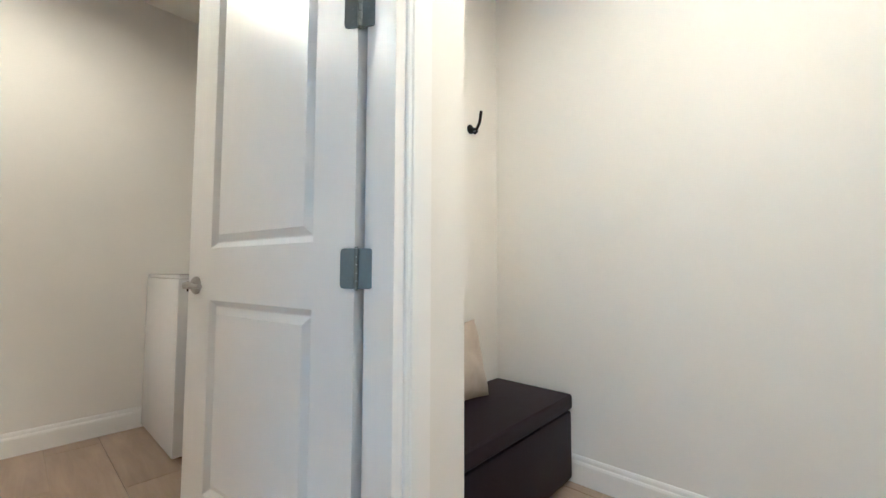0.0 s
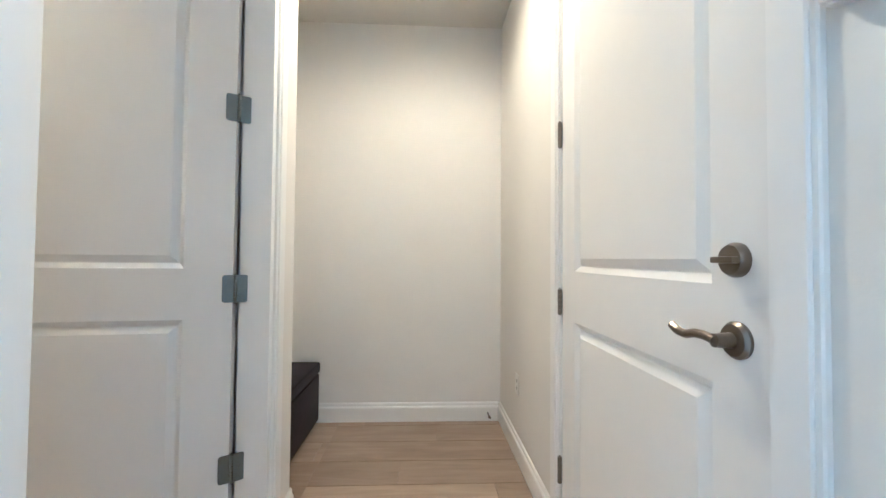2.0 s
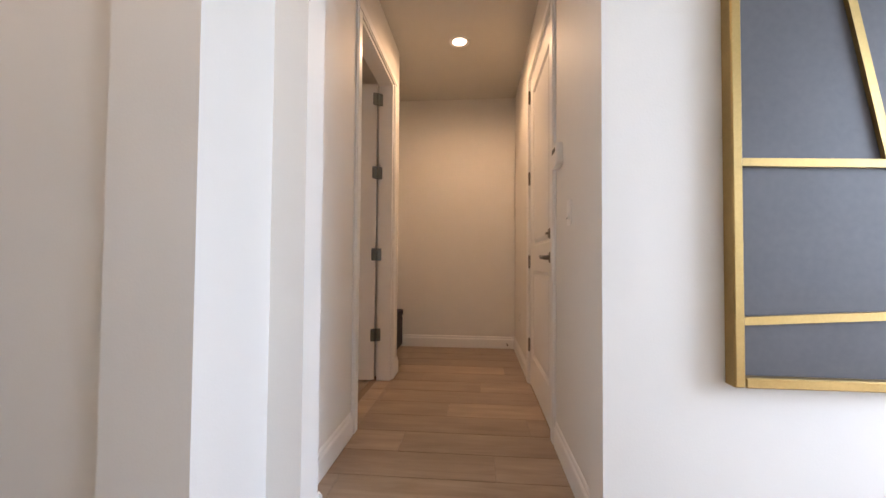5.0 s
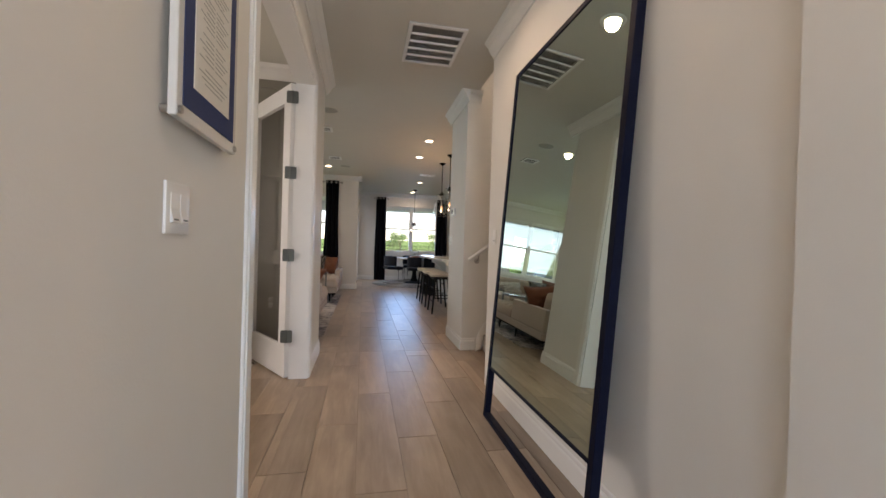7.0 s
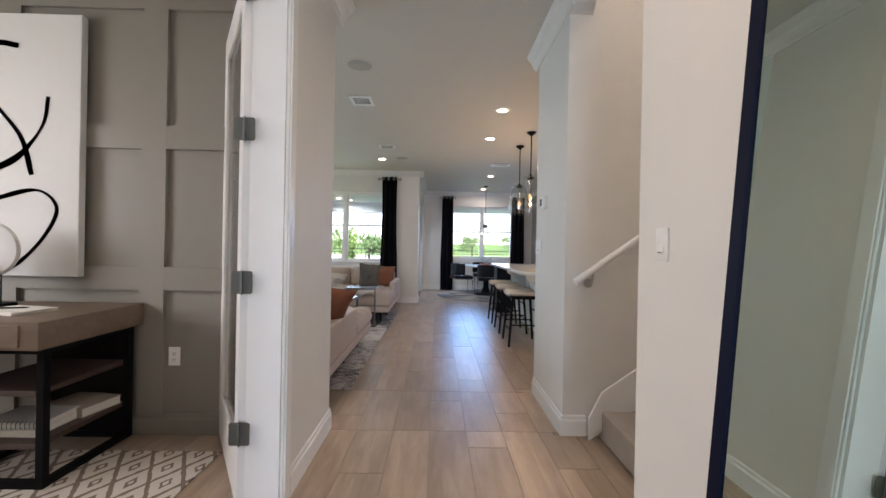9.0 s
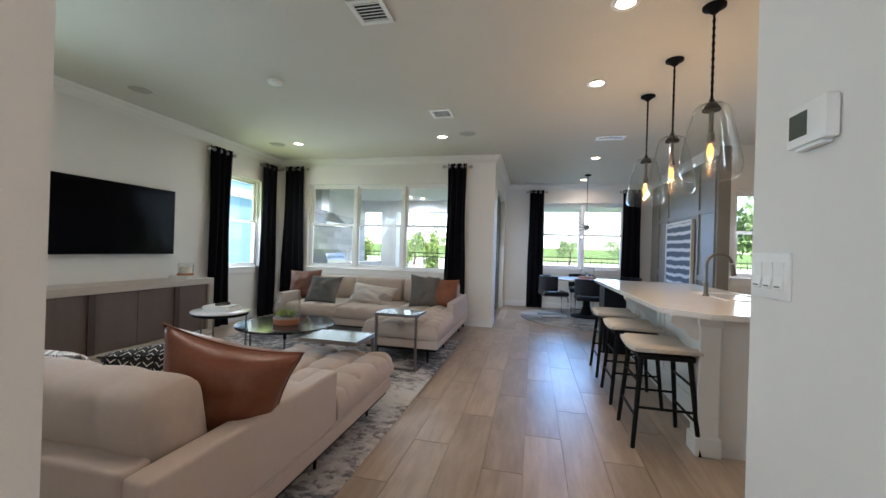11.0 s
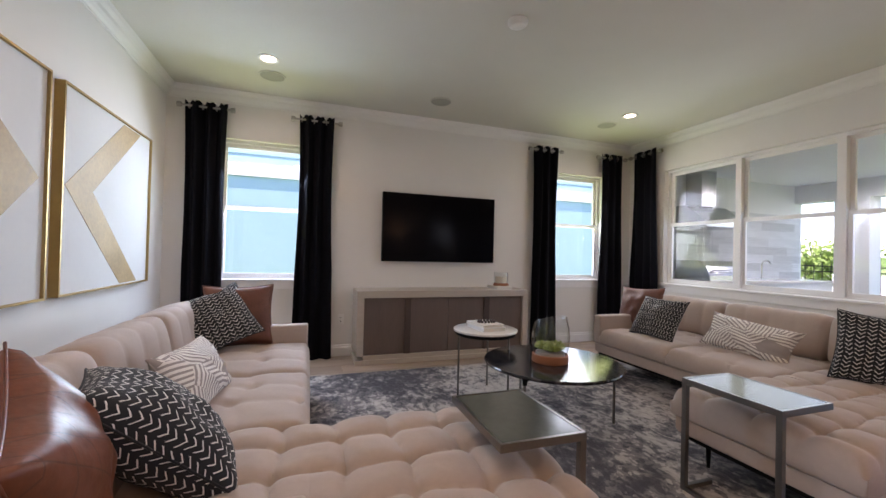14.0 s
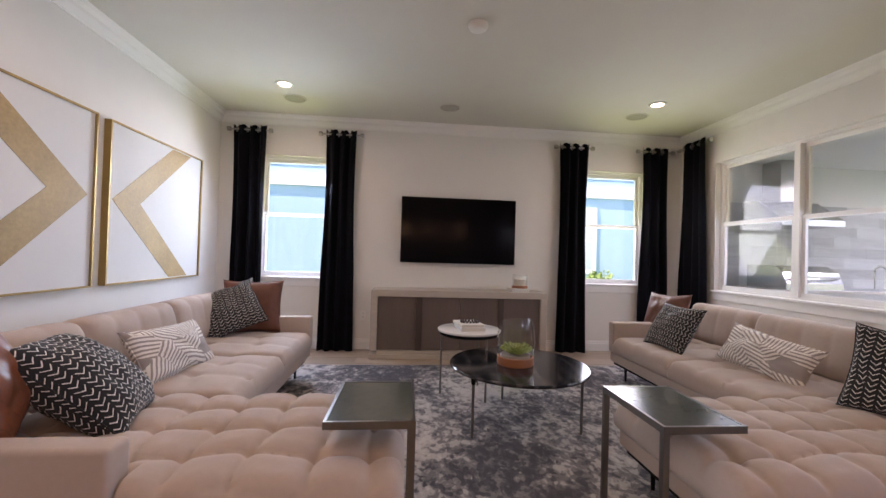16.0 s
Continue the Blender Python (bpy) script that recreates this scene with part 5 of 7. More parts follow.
part("back_panel", bm, BLACKWOOD, desk, "dark back panel", None)


def book(m, w, d, t, material, label, spiral=False):
    b = thing("book", m, label, "book")
    bm = B()
    box(bm, -w / 2, -d / 2, 0, w / 2, d / 2, 0.003)
    box(bm, -w / 2, -d / 2, t - 0.003, w / 2, d / 2, t)
    if not spiral:
        box(bm, -w / 2, -d / 2, 0.003, -w / 2 + 0.003, d / 2, t - 0.003)
    part("cover", bm, material, b, "", None)
    bm = B()
    box(bm, -w / 2 + 0.003, -d / 2 + 0.004, 0.003, w / 2 - 0.004, d / 2 - 0.004, t - 0.003)
    part("pages", bm, PAPER, b, "cream page block", None)
    if spiral:
        for k in range(14):
            bm = B()
            y = -d / 2 + (k + 0.5) * d / 14
            pipe(bm, [(-w / 2 + 0.006 + 0.011 * math.cos(a), y, t / 2 + (t / 2 + 0.006) * math.sin(a)) for a in np.linspace(0, 2 * math.pi, 10)], 0.0016, 5)
            part("ring", bm, BLACKM, b)
    return b


DESK = Matrix.Translation((-2.4, 3.94, 0.045))
book(DESK @ pose(0.53, -0.12, 0.178, 0, 0, 90), 0.24, 0.32, 0.03, PAPER, "stack of cream notebooks on the desk shelf")
book(DESK @ pose(0.54, -0.11, 0.209, 0, 0, 92), 0.22, 0.30, 0.028, CANVAS, "cream spiral notebook on the desk shelf", True)
book(DESK @ pose(0.60, 0.11, 0.178, 0, 0, 80), 0.22, 0.28, 0.05, LINEN, "beige book on the lower desk shelf")
book(DESK @ pose(0.46, -0.12, 0.77, 0, 0, 78), 0.20, 0.27, 0.014, PAPER, "open cream notebook on the desk top")
pen = thing("pen", DESK @ pose(0.44, -0.12, 0.785, 0, 0, 20), "black pen on the notebook", "pen")
bm = B()
tube(bm, (-0.06, 0, 0.004), (0.055, 0, 0.004), 0.004, seg=8)
tube(bm, (0.055, 0, 0.004), (0.07, 0, 0.004), 0.004, 0.001, seg=8)
part("barrel", bm, BLACKM, pen)
sculpture = thing("disc_sculpture", DESK @ pose(0.14, 0.02, 0.77), "white carved disc sculpture on a black stand", "sculpture")
bm = B()
box(bm, -0.11, -0.05, 0, 0.13, 0.05, 0.02, 0.003)
for x, y, z in ((0.02, -0.045, 0.12), (0.075, 0.012, 0.19)):
    tube(bm, (x, y, 0.02), (x, y, z), 0.004, seg=8)
part("stand", bm, BLACKM, sculpture, "black metal stand")
for x, y, z, r0, r1 in ((0.02, -0.045, 0.18, 0.066, 0.018), (0.03, 0.012, 0.315, 0.148, 0.03)):
    bm = B()
    lathe(bm, [(r1, -0.010), (r1 + 0.01, -0.014), (r0 * 0.6, -0.016), (r0 - 0.01, -0.012), (r0, 0.0), (r0 - 0.01, 0.012), (r0 * 0.6, 0.016), (r1 + 0.01, 0.014), (r1, 0.010), (r1, -0.010)], 40)
    bmesh.ops.transform(bm, matrix=pose(x, y, z, 90, 0, 0), verts=bm.verts[:])
    part("disc", bm, CANVAS, sculpture, "white carved disc with a hole")
vase = thing("glass_vase", DESK @ pose(-0.12, -0.14, 0.77), "clear glass vase with a dark green leaf stem", "vase")
bm = B()
lathe(bm, [(0.0, 0.0), (0.045, 0.0), (0.05, 0.02), (0.052, 0.12), (0.035, 0.17), (0.033, 0.17), (0.049, 0.12), (0.047, 0.022), (0.0, 0.012)], 28)
part("jar", bm, GLASSC, vase)
for k, (dx, dy, hz, ang) in enumerate(((0.10, -0.03, 0.36, 20), (0.04, 0.05, 0.36, 110), (-0.08, 0.0, 0.33, 200))):
    bm = B()
    pipe(bm, [(0, 0, 0.02), (dx * 0.3, dy * 0.3, hz * 0.6), (dx, dy, hz)], 0.003, 6)
    part("stem", bm, LEAF, vase)
    bm = B()
    ribs = []
    for i in range(9):
        f = i / 8
        wd = 0.055 * math.sin(math.pi * min(1, f * 1.05)) ** 0.7 + 0.001
        ribs.append([bm.verts.new((f * 0.17, s * wd, -0.08 * f * f + 0.018 * abs(s))) for s in (-1, -0.5, 0, 0.5, 1)])
    for p, q in zip(ribs, ribs[1:]):
        for i in range(4):
            bm.faces.new((p[i], p[i + 1], q[i + 1], q[i]))
    bmesh.ops.transform(bm, matrix=pose(dx, dy, hz, 0, -10, ang), verts=bm.verts[:])
    part("leaf", bm, LEAF, vase, "broad dark green leaf", 180)

stroke_art = thing("abstract_painting", pose(-2.5, 4.186, 1.755), "large white canvas with loose black brush strokes", "painting")
bm = B()
box(bm, -0.58, -0.045, -0.785, 0.58, 0.0, 0.785, 0.003, 1)
part("canvas", bm, CANVAS, stroke_art, "white stretched canvas")


def arc(points, n=24):
    """A smooth line through the points."""
    p = [Vector(q) for q in points]
    p = [2 * p[0] - p[1]] + p + [2 * p[-1] - p[-2]]
    out = []
    for i in range(1, len(p) - 2):
        for k in range(n):
            t = k / n
            out.append(0.5 * ((2 * p[i]) + (p[i + 1] - p[i - 1]) * t + (2 * p[i - 1] - 5 * p[i] + 4 * p[i + 1] - p[i + 2]) * t * t + (3 * p[i] - p[i - 1] - 3 * p[i + 1] + p[i + 2]) * t ** 3))
    return out + [p[-2]]


for pts in (((-0.26, 0.56), (-0.27, 0.3), (-0.25, 0.0), (-0.2, -0.3), (-0.15, -0.47)), ((0.18, 0.62), (0.05, 0.63), (-0.04, 0.52), (0.03, 0.3), (0.2, 0.08), (0.27, -0.15)),
            ((0.36, 0.32), (0.33, 0.15), (0.2, -0.03), (0.05, -0.12)), ((-0.2, -0.21), (-0.3, -0.33), (-0.22, -0.4), (0.05, -0.3), (0.3, -0.24), (0.42, -0.34), (0.36, -0.5), (0.22, -0.66), (0.1, -0.72))):
    bm = B()
    line = arc([(x + 0.03, 0, z - 0.03) for x, z in pts], 8)
    prev = None
    for k, q in enumerate(line):
        d = (line[min(k + 1, len(line) - 1)] - line[max(k - 1, 0)]).normalized()
        side = Vector((-d.z, 0, d.x)) * (0.0145 + 0.012 * noise.noise(q * 4))
        pair = (bm.verts.new(q + side + Vector((0, -0.0475, 0))), bm.verts.new(q - side + Vector((0, -0.0475, 0))))
        if prev:
            bm.faces.new((prev[0], prev[1], pair[1], pair[0]))
        prev = pair
    bmesh.ops.solidify(bm, geom=bm.faces[:], thickness=0.002)
    part("brush_stroke", bm, INK, stroke_art, "black brush stroke", None)

# desk chair seen low beside the desk
chair = thing("desk_chair", pose(-2.38, 3.60, 0.010), "brown leather desk chair on a chrome star base", "chair")
bm = B()
box(bm, -0.25, -0.24, 0.44, 0.25, 0.24, 0.51, 0.03, 3)
part("seat", bm, LEATHERD, chair, "brown leather seat")
bm = B()
box(bm, -0.24, -0.28, 0.55, 0.24, -0.23, 0.9, 0.02, 3)
part("backrest", bm, LEATHERD, chair)
bm = B()
pipe(bm, [(0, -0.2, 0.45), (0, -0.27, 0.46), (0, -0.285, 0.6)], 0.015)
part("back_support", bm, CHROME, chair)
bm = B()
tube(bm, (0, 0, 0.08), (0, 0, 0.44), 0.025)
part("column", bm, CHROME, chair)
for k in range(5):
    a = k * 2 * math.pi / 5
    bm = B()
    pipe(bm, [(0, 0, 0.1), (0.27 * math.cos(a), 0.27 * math.sin(a), 0.065)], 0.016)
    foot = part("foot", bm, CHROME, chair)
    bm = B()
    tube(bm, (0.27 * math.cos(a) - 0.015, 0.27 * math.sin(a), 0.025), (0.27 * math.cos(a) + 0.015, 0.27 * math.sin(a), 0.025), 0.025)
    part("caster", bm, PLASTICB, foot)

# ---------------------------------------------------------------- living room
rug = thing("area_rug", pose(-1.97, 7.0, 0), "grey and cream abstract distressed rug", "rug")
bm = B()
box(bm, -1.5, -2.0, 0.001, 1.5, 2.05, 0.011, 0.003, 1)
part("weave", bm, RUG, rug, "", None)
RZ = 0.011


def tufted(bm, x0, y0, x1, y1, z0, z1, nx, ny, deep, bulge, crown=0.02, fine=9, soft=0.05, joined="", grid_from=None):
    """A cushion block with a buttoned top: bottom at z0, top about z1, nx by ny tufts, or a grid (x, y, pitch x, pitch y) shared with its neighbour."""
    cx, cy = (x0 + x1) / 2, (y0 + y1) / 2
    ni, nj = max(14, int(nx * fine)), max(14, int(ny * fine))

    def top(u, v):
        s = 0.0
        if nx and ny:
            px, py = x0 + (x1 - x0) * u, y0 + (y1 - y0) * v
            p, q = u * nx, v * ny
            if grid_from:
                p, q = (px - grid_from[0]) / grid_from[2], (py - grid_from[1]) / grid_from[3] + 0.5
            p += 0.18 * noise.noise(Vector((px * 4, py * 4, 5.0)))
            q += 0.18 * noise.noise(Vector((px * 4, py * 4, 9.0)))
            a, b = abs(math.sin(math.pi * p)), abs(math.sin(math.pi * q))
            s = bulge * min(1.0, 1.1 * min(a, b) ** 0.5 * (0.72 + 0.28 * max(a, b)))
            du, dv = (p + 0.5) % 1 - 0.5, (q + 0.5) % 1 - 0.5
            if 0.04 < u < 0.96 and 0.04 < v < 0.96:
                s -= deep * math.exp(-(du * du + dv * dv) / 0.016)
        ev = v if joined == "end" else 1 - v if joined == "start" else min(v, 1 - v)
        edge = min(u, 1 - u) * (x1 - x0), ev * (y1 - y0)
        fall = 0.0
        for e in edge:
            if e < soft:
                fall += (1 - math.sqrt(max(0, 1 - (1 - e / soft) ** 2))) * soft * 0.9
        return z1 + s - bulge - fall + crown * (1 - (2 * u - 1) ** 2) * (1 - (2 * v - 1) ** 2) + 0.004 * noise.noise(Vector((u * 7 + x0, v * 7 + y0, 0)))
    grid = [[bm.verts.new((x0 + (x1 - x0) * i / ni, y0 + (y1 - y0) * j / nj, top(i / ni, j / nj))) for i in range(ni + 1)] for j in range(nj + 1)]
    for j in range(nj):
        for i in range(ni):
            bm.faces.new((grid[j][i], grid[j][i + 1], grid[j + 1][i + 1], grid[j + 1][i]))
    loop = grid[0][:] + [grid[j][ni] for j in range(1, nj + 1)] + grid[nj][ni - 1::-1] + [grid[j][0] for j in range(nj - 1, 0, -1)]
    last = loop
    for z, grow in ((z0 + (z1 - z0) * 0.45, 0.006), (z0 + 0.015, 0.002), (z0, -0.012)):
        ring = [bm.verts.new((v.co.x + grow * (1 if v.co.x > cx else -1), v.co.y + grow * (1 if v.co.y > cy else -1), z)) for v in loop]
        for k in range(len(loop)):
            bm.faces.new((last[k], last[(k + 1) % len(loop)], ring[(k + 1) % len(loop)], ring[k]))
        last = ring
    bm.faces.new(last[::-1])
    return bm


def bolster(bm, x0, x1, depth, height, pleats):
    """A stuffed back cushion along x: rounded section, rounded ends and soft upright pleats."""
    nu, nt = pleats * 10, 36
    rings = []
    for i in range(nu + 1):
        u = i / nu
        e = abs(2 * u - 1)
        end = max(0.0, 1 - e ** 9) ** 0.30
        crease = abs(math.sin(math.pi * u * pleats)) ** 0.55 if 0.02 < u < 0.98 else 1.0
        fat = 0.70 + 0.30 * end
        row = []
        for k in range(nt):
            a = 2 * math.pi * k / nt
            c, s = math.cos(a), math.sin(a)
            py = math.copysign(abs(c) ** 0.55, c) * depth / 2
            pz = math.copysign(abs(s) ** 0.50, s) * height / 2
            low = max(0.0, -s)
            w = fat * (1 - (0.07 * (1 - crease)) * (1 - 0.7 * low)) * (0.30 + 0.70 * end if e > 0.985 else 1)
            wr = 0.005 * noise.noise(Vector((u * 6 + x0, a * 1.4, 2.0)))
            row.append(bm.verts.new((x0 + (x1 - x0) * u, py * w + wr, pz * (w * 0.5 + 0.5 * fat) + height / 2 + wr)))
        rings.append(row)
    for a, b in zip(rings, rings[1:]):
        for k in range(nt):
            bm.faces.new((a[k], a[(k + 1) % nt], b[(k + 1) % nt], b[k]))
    bm.faces.new(rings[0][::-1])
    bm.faces.new(rings[-1])
    return bm


def sectional(m, flip, label):
    """A chaise sofa 2.56 m wide that faces +y from a back at y = 0, the chaise at the +x end; flip mirrors it."""
    sofa = thing("sectional_sofa", m, label, "sofa", "facing chaise sofas")
    W, D, CW, CL = 1.28, 1.09, 0.85, 1.96

    def put(name, bm, material=SOFA, lab="", smooth=60):
        if flip:
            bmesh.ops.scale(bm, vec=(-1, 1, 1), verts=bm.verts[:])
        return part(name, bm, material, sofa, lab, smooth)
    bm = B()
    prism(bm, [(-W, 0.0), (W, 0.0), (W, CL - 0.03), (W - CW, CL - 0.03), (W - CW, D - 0.03), (-W, D - 0.03)], "z", 0.175, 0.275)
    bmesh.ops.bevel(bm, geom=bm.edges[:], offset=0.012, segments=2, affect="EDGES")
    put("base", bm, SOFA, "upholstered base")
    bm = B()
    prism(bm, [(-W + 0.03, 0.03), (W - 0.03, 0.03), (W - 0.03, CL - 0.06), (W - CW + 0.03, CL - 0.06), (W - CW + 0.03, D - 0.06), (-W + 0.03, D - 0.06)], "z", 0.145, 0.177)
    put("plinth", bm, BLACKWOOD, "dark wooden plinth rail", None)
    for x, y in ((-W + 0.12, 0.1), (-W + 0.12, D - 0.13), (W - 0.12, 0.1), (W - 0.14, CL - 0.15), (W - CW + 0.12, CL - 0.15), (W - 0.13, D)):
        bm = B()
        tube(bm, (x, y, 0.0), (x, y, 0.15), 0.009, 0.016, 10)
        put("leg", bm, BLACKM, "slim tapered black leg")
    for s in (-1, 1):
        bm = B()
        x0, x1 = sorted((s * W, s * (W - 0.10)))
        box(bm, x0, 0.0, 0.275, x1, D - 0.01, 0.565, 0.018, 3)
        put("arm", bm, SOFA, "slim padded arm")
    bm = B()
    box(bm, -W + 0.10, 0.0, 0.275, W - 0.10, 0.10, 0.575, 0.018, 3)
    put("back_frame", bm, SOFA, "padded back frame")
    lo, mid = -W + 0.105, W - CW
    half = (lo + mid) / 2
    BISCUIT = (mid, D, 0.2125, 0.2175)
    for a, b, y1, nx, ny in ((lo, half - 0.002, D, 3, 3), (half + 0.002, mid - 0.002, D, 3, 3)):
        bm = B()
        tufted(bm, a, 0.12, b, y1, 0.275, 0.432, nx, ny, 0.030, 0.014, 0.022, 14)
        put("seat_cushion", bm, SOFA, "buttoned seat cushion", 70)
    bm = B()
    tufted(bm, mid + 0.002, 0.12, W - 0.105, D, 0.275, 0.452, 3.5, 4.5, 0.026, 0.035, 0.012, 18, 0.06, "end", BISCUIT)
    put("chaise_seat", bm, SOFA, "tufted chaise seat", 70)
    bm = B()
    tufted(bm, mid + 0.002, D, W, CL, 0.275, 0.452, 4, 4, 0.026, 0.035, 0.012, 18, 0.06, "start", BISCUIT)
    put("chaise_cushion", bm, SOFA, "deep-tufted chaise cushion", 70)
    spans = [(lo, lo + 0.72), (lo + 0.724, lo + 1.50), (lo + 1.504, W - 0.105)]
    for a, b in spans:
        bm = B()
        bolster(bm, a, b, 0.25, 0.37, 4)
        bmesh.ops.transform(bm, matrix=pose(0, 0.245, 0.415, 11, 0, 0), verts=bm.verts[:])
        put("back_cushion", bm, SOFA, "plump back cushion", 70)
    return sofa


sofa_a = sectional(pose(-1.84, 4.62, RZ), False, "blush-beige velvet chaise sofa with tufted seats, below the art")
sofa_b = sectional(pose(-1.77, 9.68, RZ, 0, 0, 180), True, "blush-beige velvet chaise sofa with tufted seats, below the window")

P = "throw pillows on the sofas"
SZ = RZ + 0.42


def leaning(foot, along, up):
    """A frame on a pillow's lower edge: x along the edge, z up its face."""
    x = Vector(along).normalized()
    z = Vector(up)
    z = (z - x * z.dot(x)).normalized()
    y = z.cross(x)
    return Matrix(((x.x, y.x, z.x, foot[0]), (x.y, y.y, z.y, foot[1]), (x.z, y.z, z.z, foot[2]), (0, 0, 0, 1)))


# near sofa
pillow("throw_pillow", leaning((-0.83, 5.115, 0.425), (0.86, 0.46, -0.25), (0.31, -0.07, 0.95)), 0.53, 0.47, 0.29, LEATHER, "tan leather throw pillow slumped against the sofa arm", P, 0.20)
pillow("throw_pillow", leaning((-1.135, 5.43, 0.435), (0.94, 0.32, 0.06), (0.08, -0.36, 0.33)), 0.48, 0.52, 0.26, MUDCLOTH, "black chevron-print throw pillow beside the leather one", P, 0.07)
pillow("throw_pillow", leaning((-1.78, 5.27, SZ + 0.01), (1.0, -0.08, 0.05), (0.0, -0.52, 0.84)), 0.64, 0.32, 0.16, STRIPES, "long white and grey striped lumbar pillow", P)
pillow("throw_pillow", leaning((-2.74, 5.18, SZ + 0.06), (-0.36, 0.90, 0.38), (-0.34, -0.06, 0.45)), 0.49, 0.49, 0.19, MUDCLOTH, "black chevron-print throw pillow at the sofa end", P)
pillow("throw_pillow", leaning((-2.96, 5.20, SZ), (-0.25, 0.95, 0.0), (-0.16, 0.0, 1.0)), 0.50, 0.48, 0.16, LEATHERD, "brown leather throw pillow in the sofa corner", P)
# far sofa
pillow("throw_pillow", leaning((-2.92, 9.06, SZ), (-1.0, -0.15, -0.05), (-0.02, 0.30, 1.0)), 0.50, 0.46, 0.18, LEATHERD, "brown leather throw pillow in the far sofa corner", P)
pillow("throw_pillow", leaning((-2.24, 8.88, SZ + 0.19), (0.0, 0.50, 0.86), (-1.0, 0.02, 0.10)), 0.42, 0.48, 0.18, MUDCLOTH, "black chevron-print throw pillow turned on its side", P)
pillow("throw_pillow", leaning((-1.80, 8.98, SZ + 0.005), (-1.0, 0.0, 0.10), (0.0, 0.46, 0.88)), 0.68, 0.30, 0.17, STRIPES, "long white and grey striped lumbar pillow on the far sofa", P)
pillow("throw_pillow", leaning((-0.99, 8.95, SZ + 0.01), (-0.88, -0.44, 0.10), (0.04, 0.34, 0.92)), 0.42, 0.45, 0.18, MUDCLOTH, "black chevron-print throw pillow on the far chaise", P)
pillow("throw_pillow", leaning((-0.76, 9.06, SZ), (-0.93, -0.36, 0.10), (0.0, 0.4, 0.9)), 0.47, 0.45, 0.18, LEATHERT, "tan leather throw pillow on the far chaise", P, 0.18)

console = thing("media_console", pose(-3.955, 7.20, 0), "washed oak media console with grey panel doors", "cabinet")
bm = B()
for y0, y1, z0, z1 in ((-1.02, 1.02, 0.70, 0.775), (-1.02, -0.945, 0.09, 0.70), (0.945, 1.02, 0.09, 0.70), (-0.945, 0.945, 0.05, 0.09)):
    box(bm, -0.205, y0, z0, 0.205, y1, z1, 0.003, 1)
box(bm, -0.2, -0.945, 0.09, -0.19, 0.945, 0.70)
part("carcass", bm, CERUSED, console, "pale washed oak case", None)
bm = B()
box(bm, -0.2, -1.03, 0.0, 0.222, 1.03, 0.05, 0.004, 1)
part("plinth", bm, CERUSED, console, "washed oak plinth", None)
for y0, y1 in ((-0.943, -0.475), (-0.471, -0.002), (0.002, 0.471), (0.475, 0.943)):
    bm = B()
    box(bm, 0.155, y0, 0.094, 0.178, y1, 0.697, 0.002, 1)
    door = part("door", bm, GREYOAK, console, "grey oak flat door", None)
for y in (-0.473, 0.473):
    bm = B()
    box(bm, 0.178, y - 0.035, 0.094, 0.20, y + 0.035, 0.697, 0.004)
    part("pull", bm, DARKOAK, console, "dark full-height wooden pull", None)

tv = thing("television", pose(-4.12, 7.20, 1.49), "large flat black television mounted on the wall, switched off", "television")
bm = B()
box(bm, -0.03, -0.715, -0.405, 0.02, 0.715, 0.405, 0.006)
part("body", bm, PLASTICB, tv, "thin black casing")
bm = B()
box(bm, 0.0195, -0.708, -0.395, 0.0215, 0.708, 0.398)
part("screen", bm, SCREEN, tv, "glossy dark screen", None)
bm = B()
box(bm, -0.06, -0.2, -0.15, -0.03, 0.2, 0.15)
part("wall_mount", bm, BLACKM, tv, "", None)

# candle on books on the console
book(pose(-3.93, 7.92, 0.775, 0, 0, 88), 0.20, 0.29, 0.022, CANVAS, "white book lying on the console")
book(pose(-3.93, 7.92, 0.797, 0, 0, 92), 0.19, 0.27, 0.018, PAPER, "cream book lying on the console")
candle = thing("candle_jar", pose(-3.93, 7.94, 0.815) @ Matrix.Diagonal((1.25, 1.25, 0.85, 1)), "ivory candle in a glass jar on a wooden base", "candle")
bm = B()
lathe(bm, [(0.0, 0), (0.075, 0), (0.078, 0.01), (0.07, 0.035), (0.0, 0.035)], 28)
part("base", bm, TERRA, candle, "round wooden base")
bm = B()
lathe(bm, [(0.0, 0.0365), (0.056, 0.0365), (0.057, 0.125), (0.0, 0.122)], 24)
part("wax", bm, CANDLE, candle, "ivory wax")
bm = B()
lathe(bm, [(0.062, 0.036), (0.07, 0.05), (0.072, 0.16), (0.066, 0.19), (0.064, 0.19), (0.07, 0.16), (0.068, 0.05), (0.062, 0.036)], 28)
part("jar", bm, GLASSC, candle, "clear glass jar")

coffee = thing("coffee_table", pose(-2.05, 7.39, RZ), "round dark veined stone coffee table on slim steel legs", "coffee table")
bm = B()
lathe(bm, [(0.0, 0.395), (0.482, 0.395), (0.49, 0.40), (0.492, 0.41), (0.486, 0.418), (0.0, 0.42)], 56)
part("top", bm, DARKMARBLE, coffee, "dark veined stone top")
COFFEE_LEGS = [radians(a) for a in (-57, 62, 180)]
bm = B()
for a in COFFEE_LEGS:
    c, d = math.cos(a), math.sin(a)
    pipe(bm, [(0, 0, 0.38), (0.30 * c, 0.30 * d, 0.38), (0.43 * c, 0.43 * d, 0.365)], 0.010)
part("underframe", bm, BLACKM, coffee, "black three-armed frame")
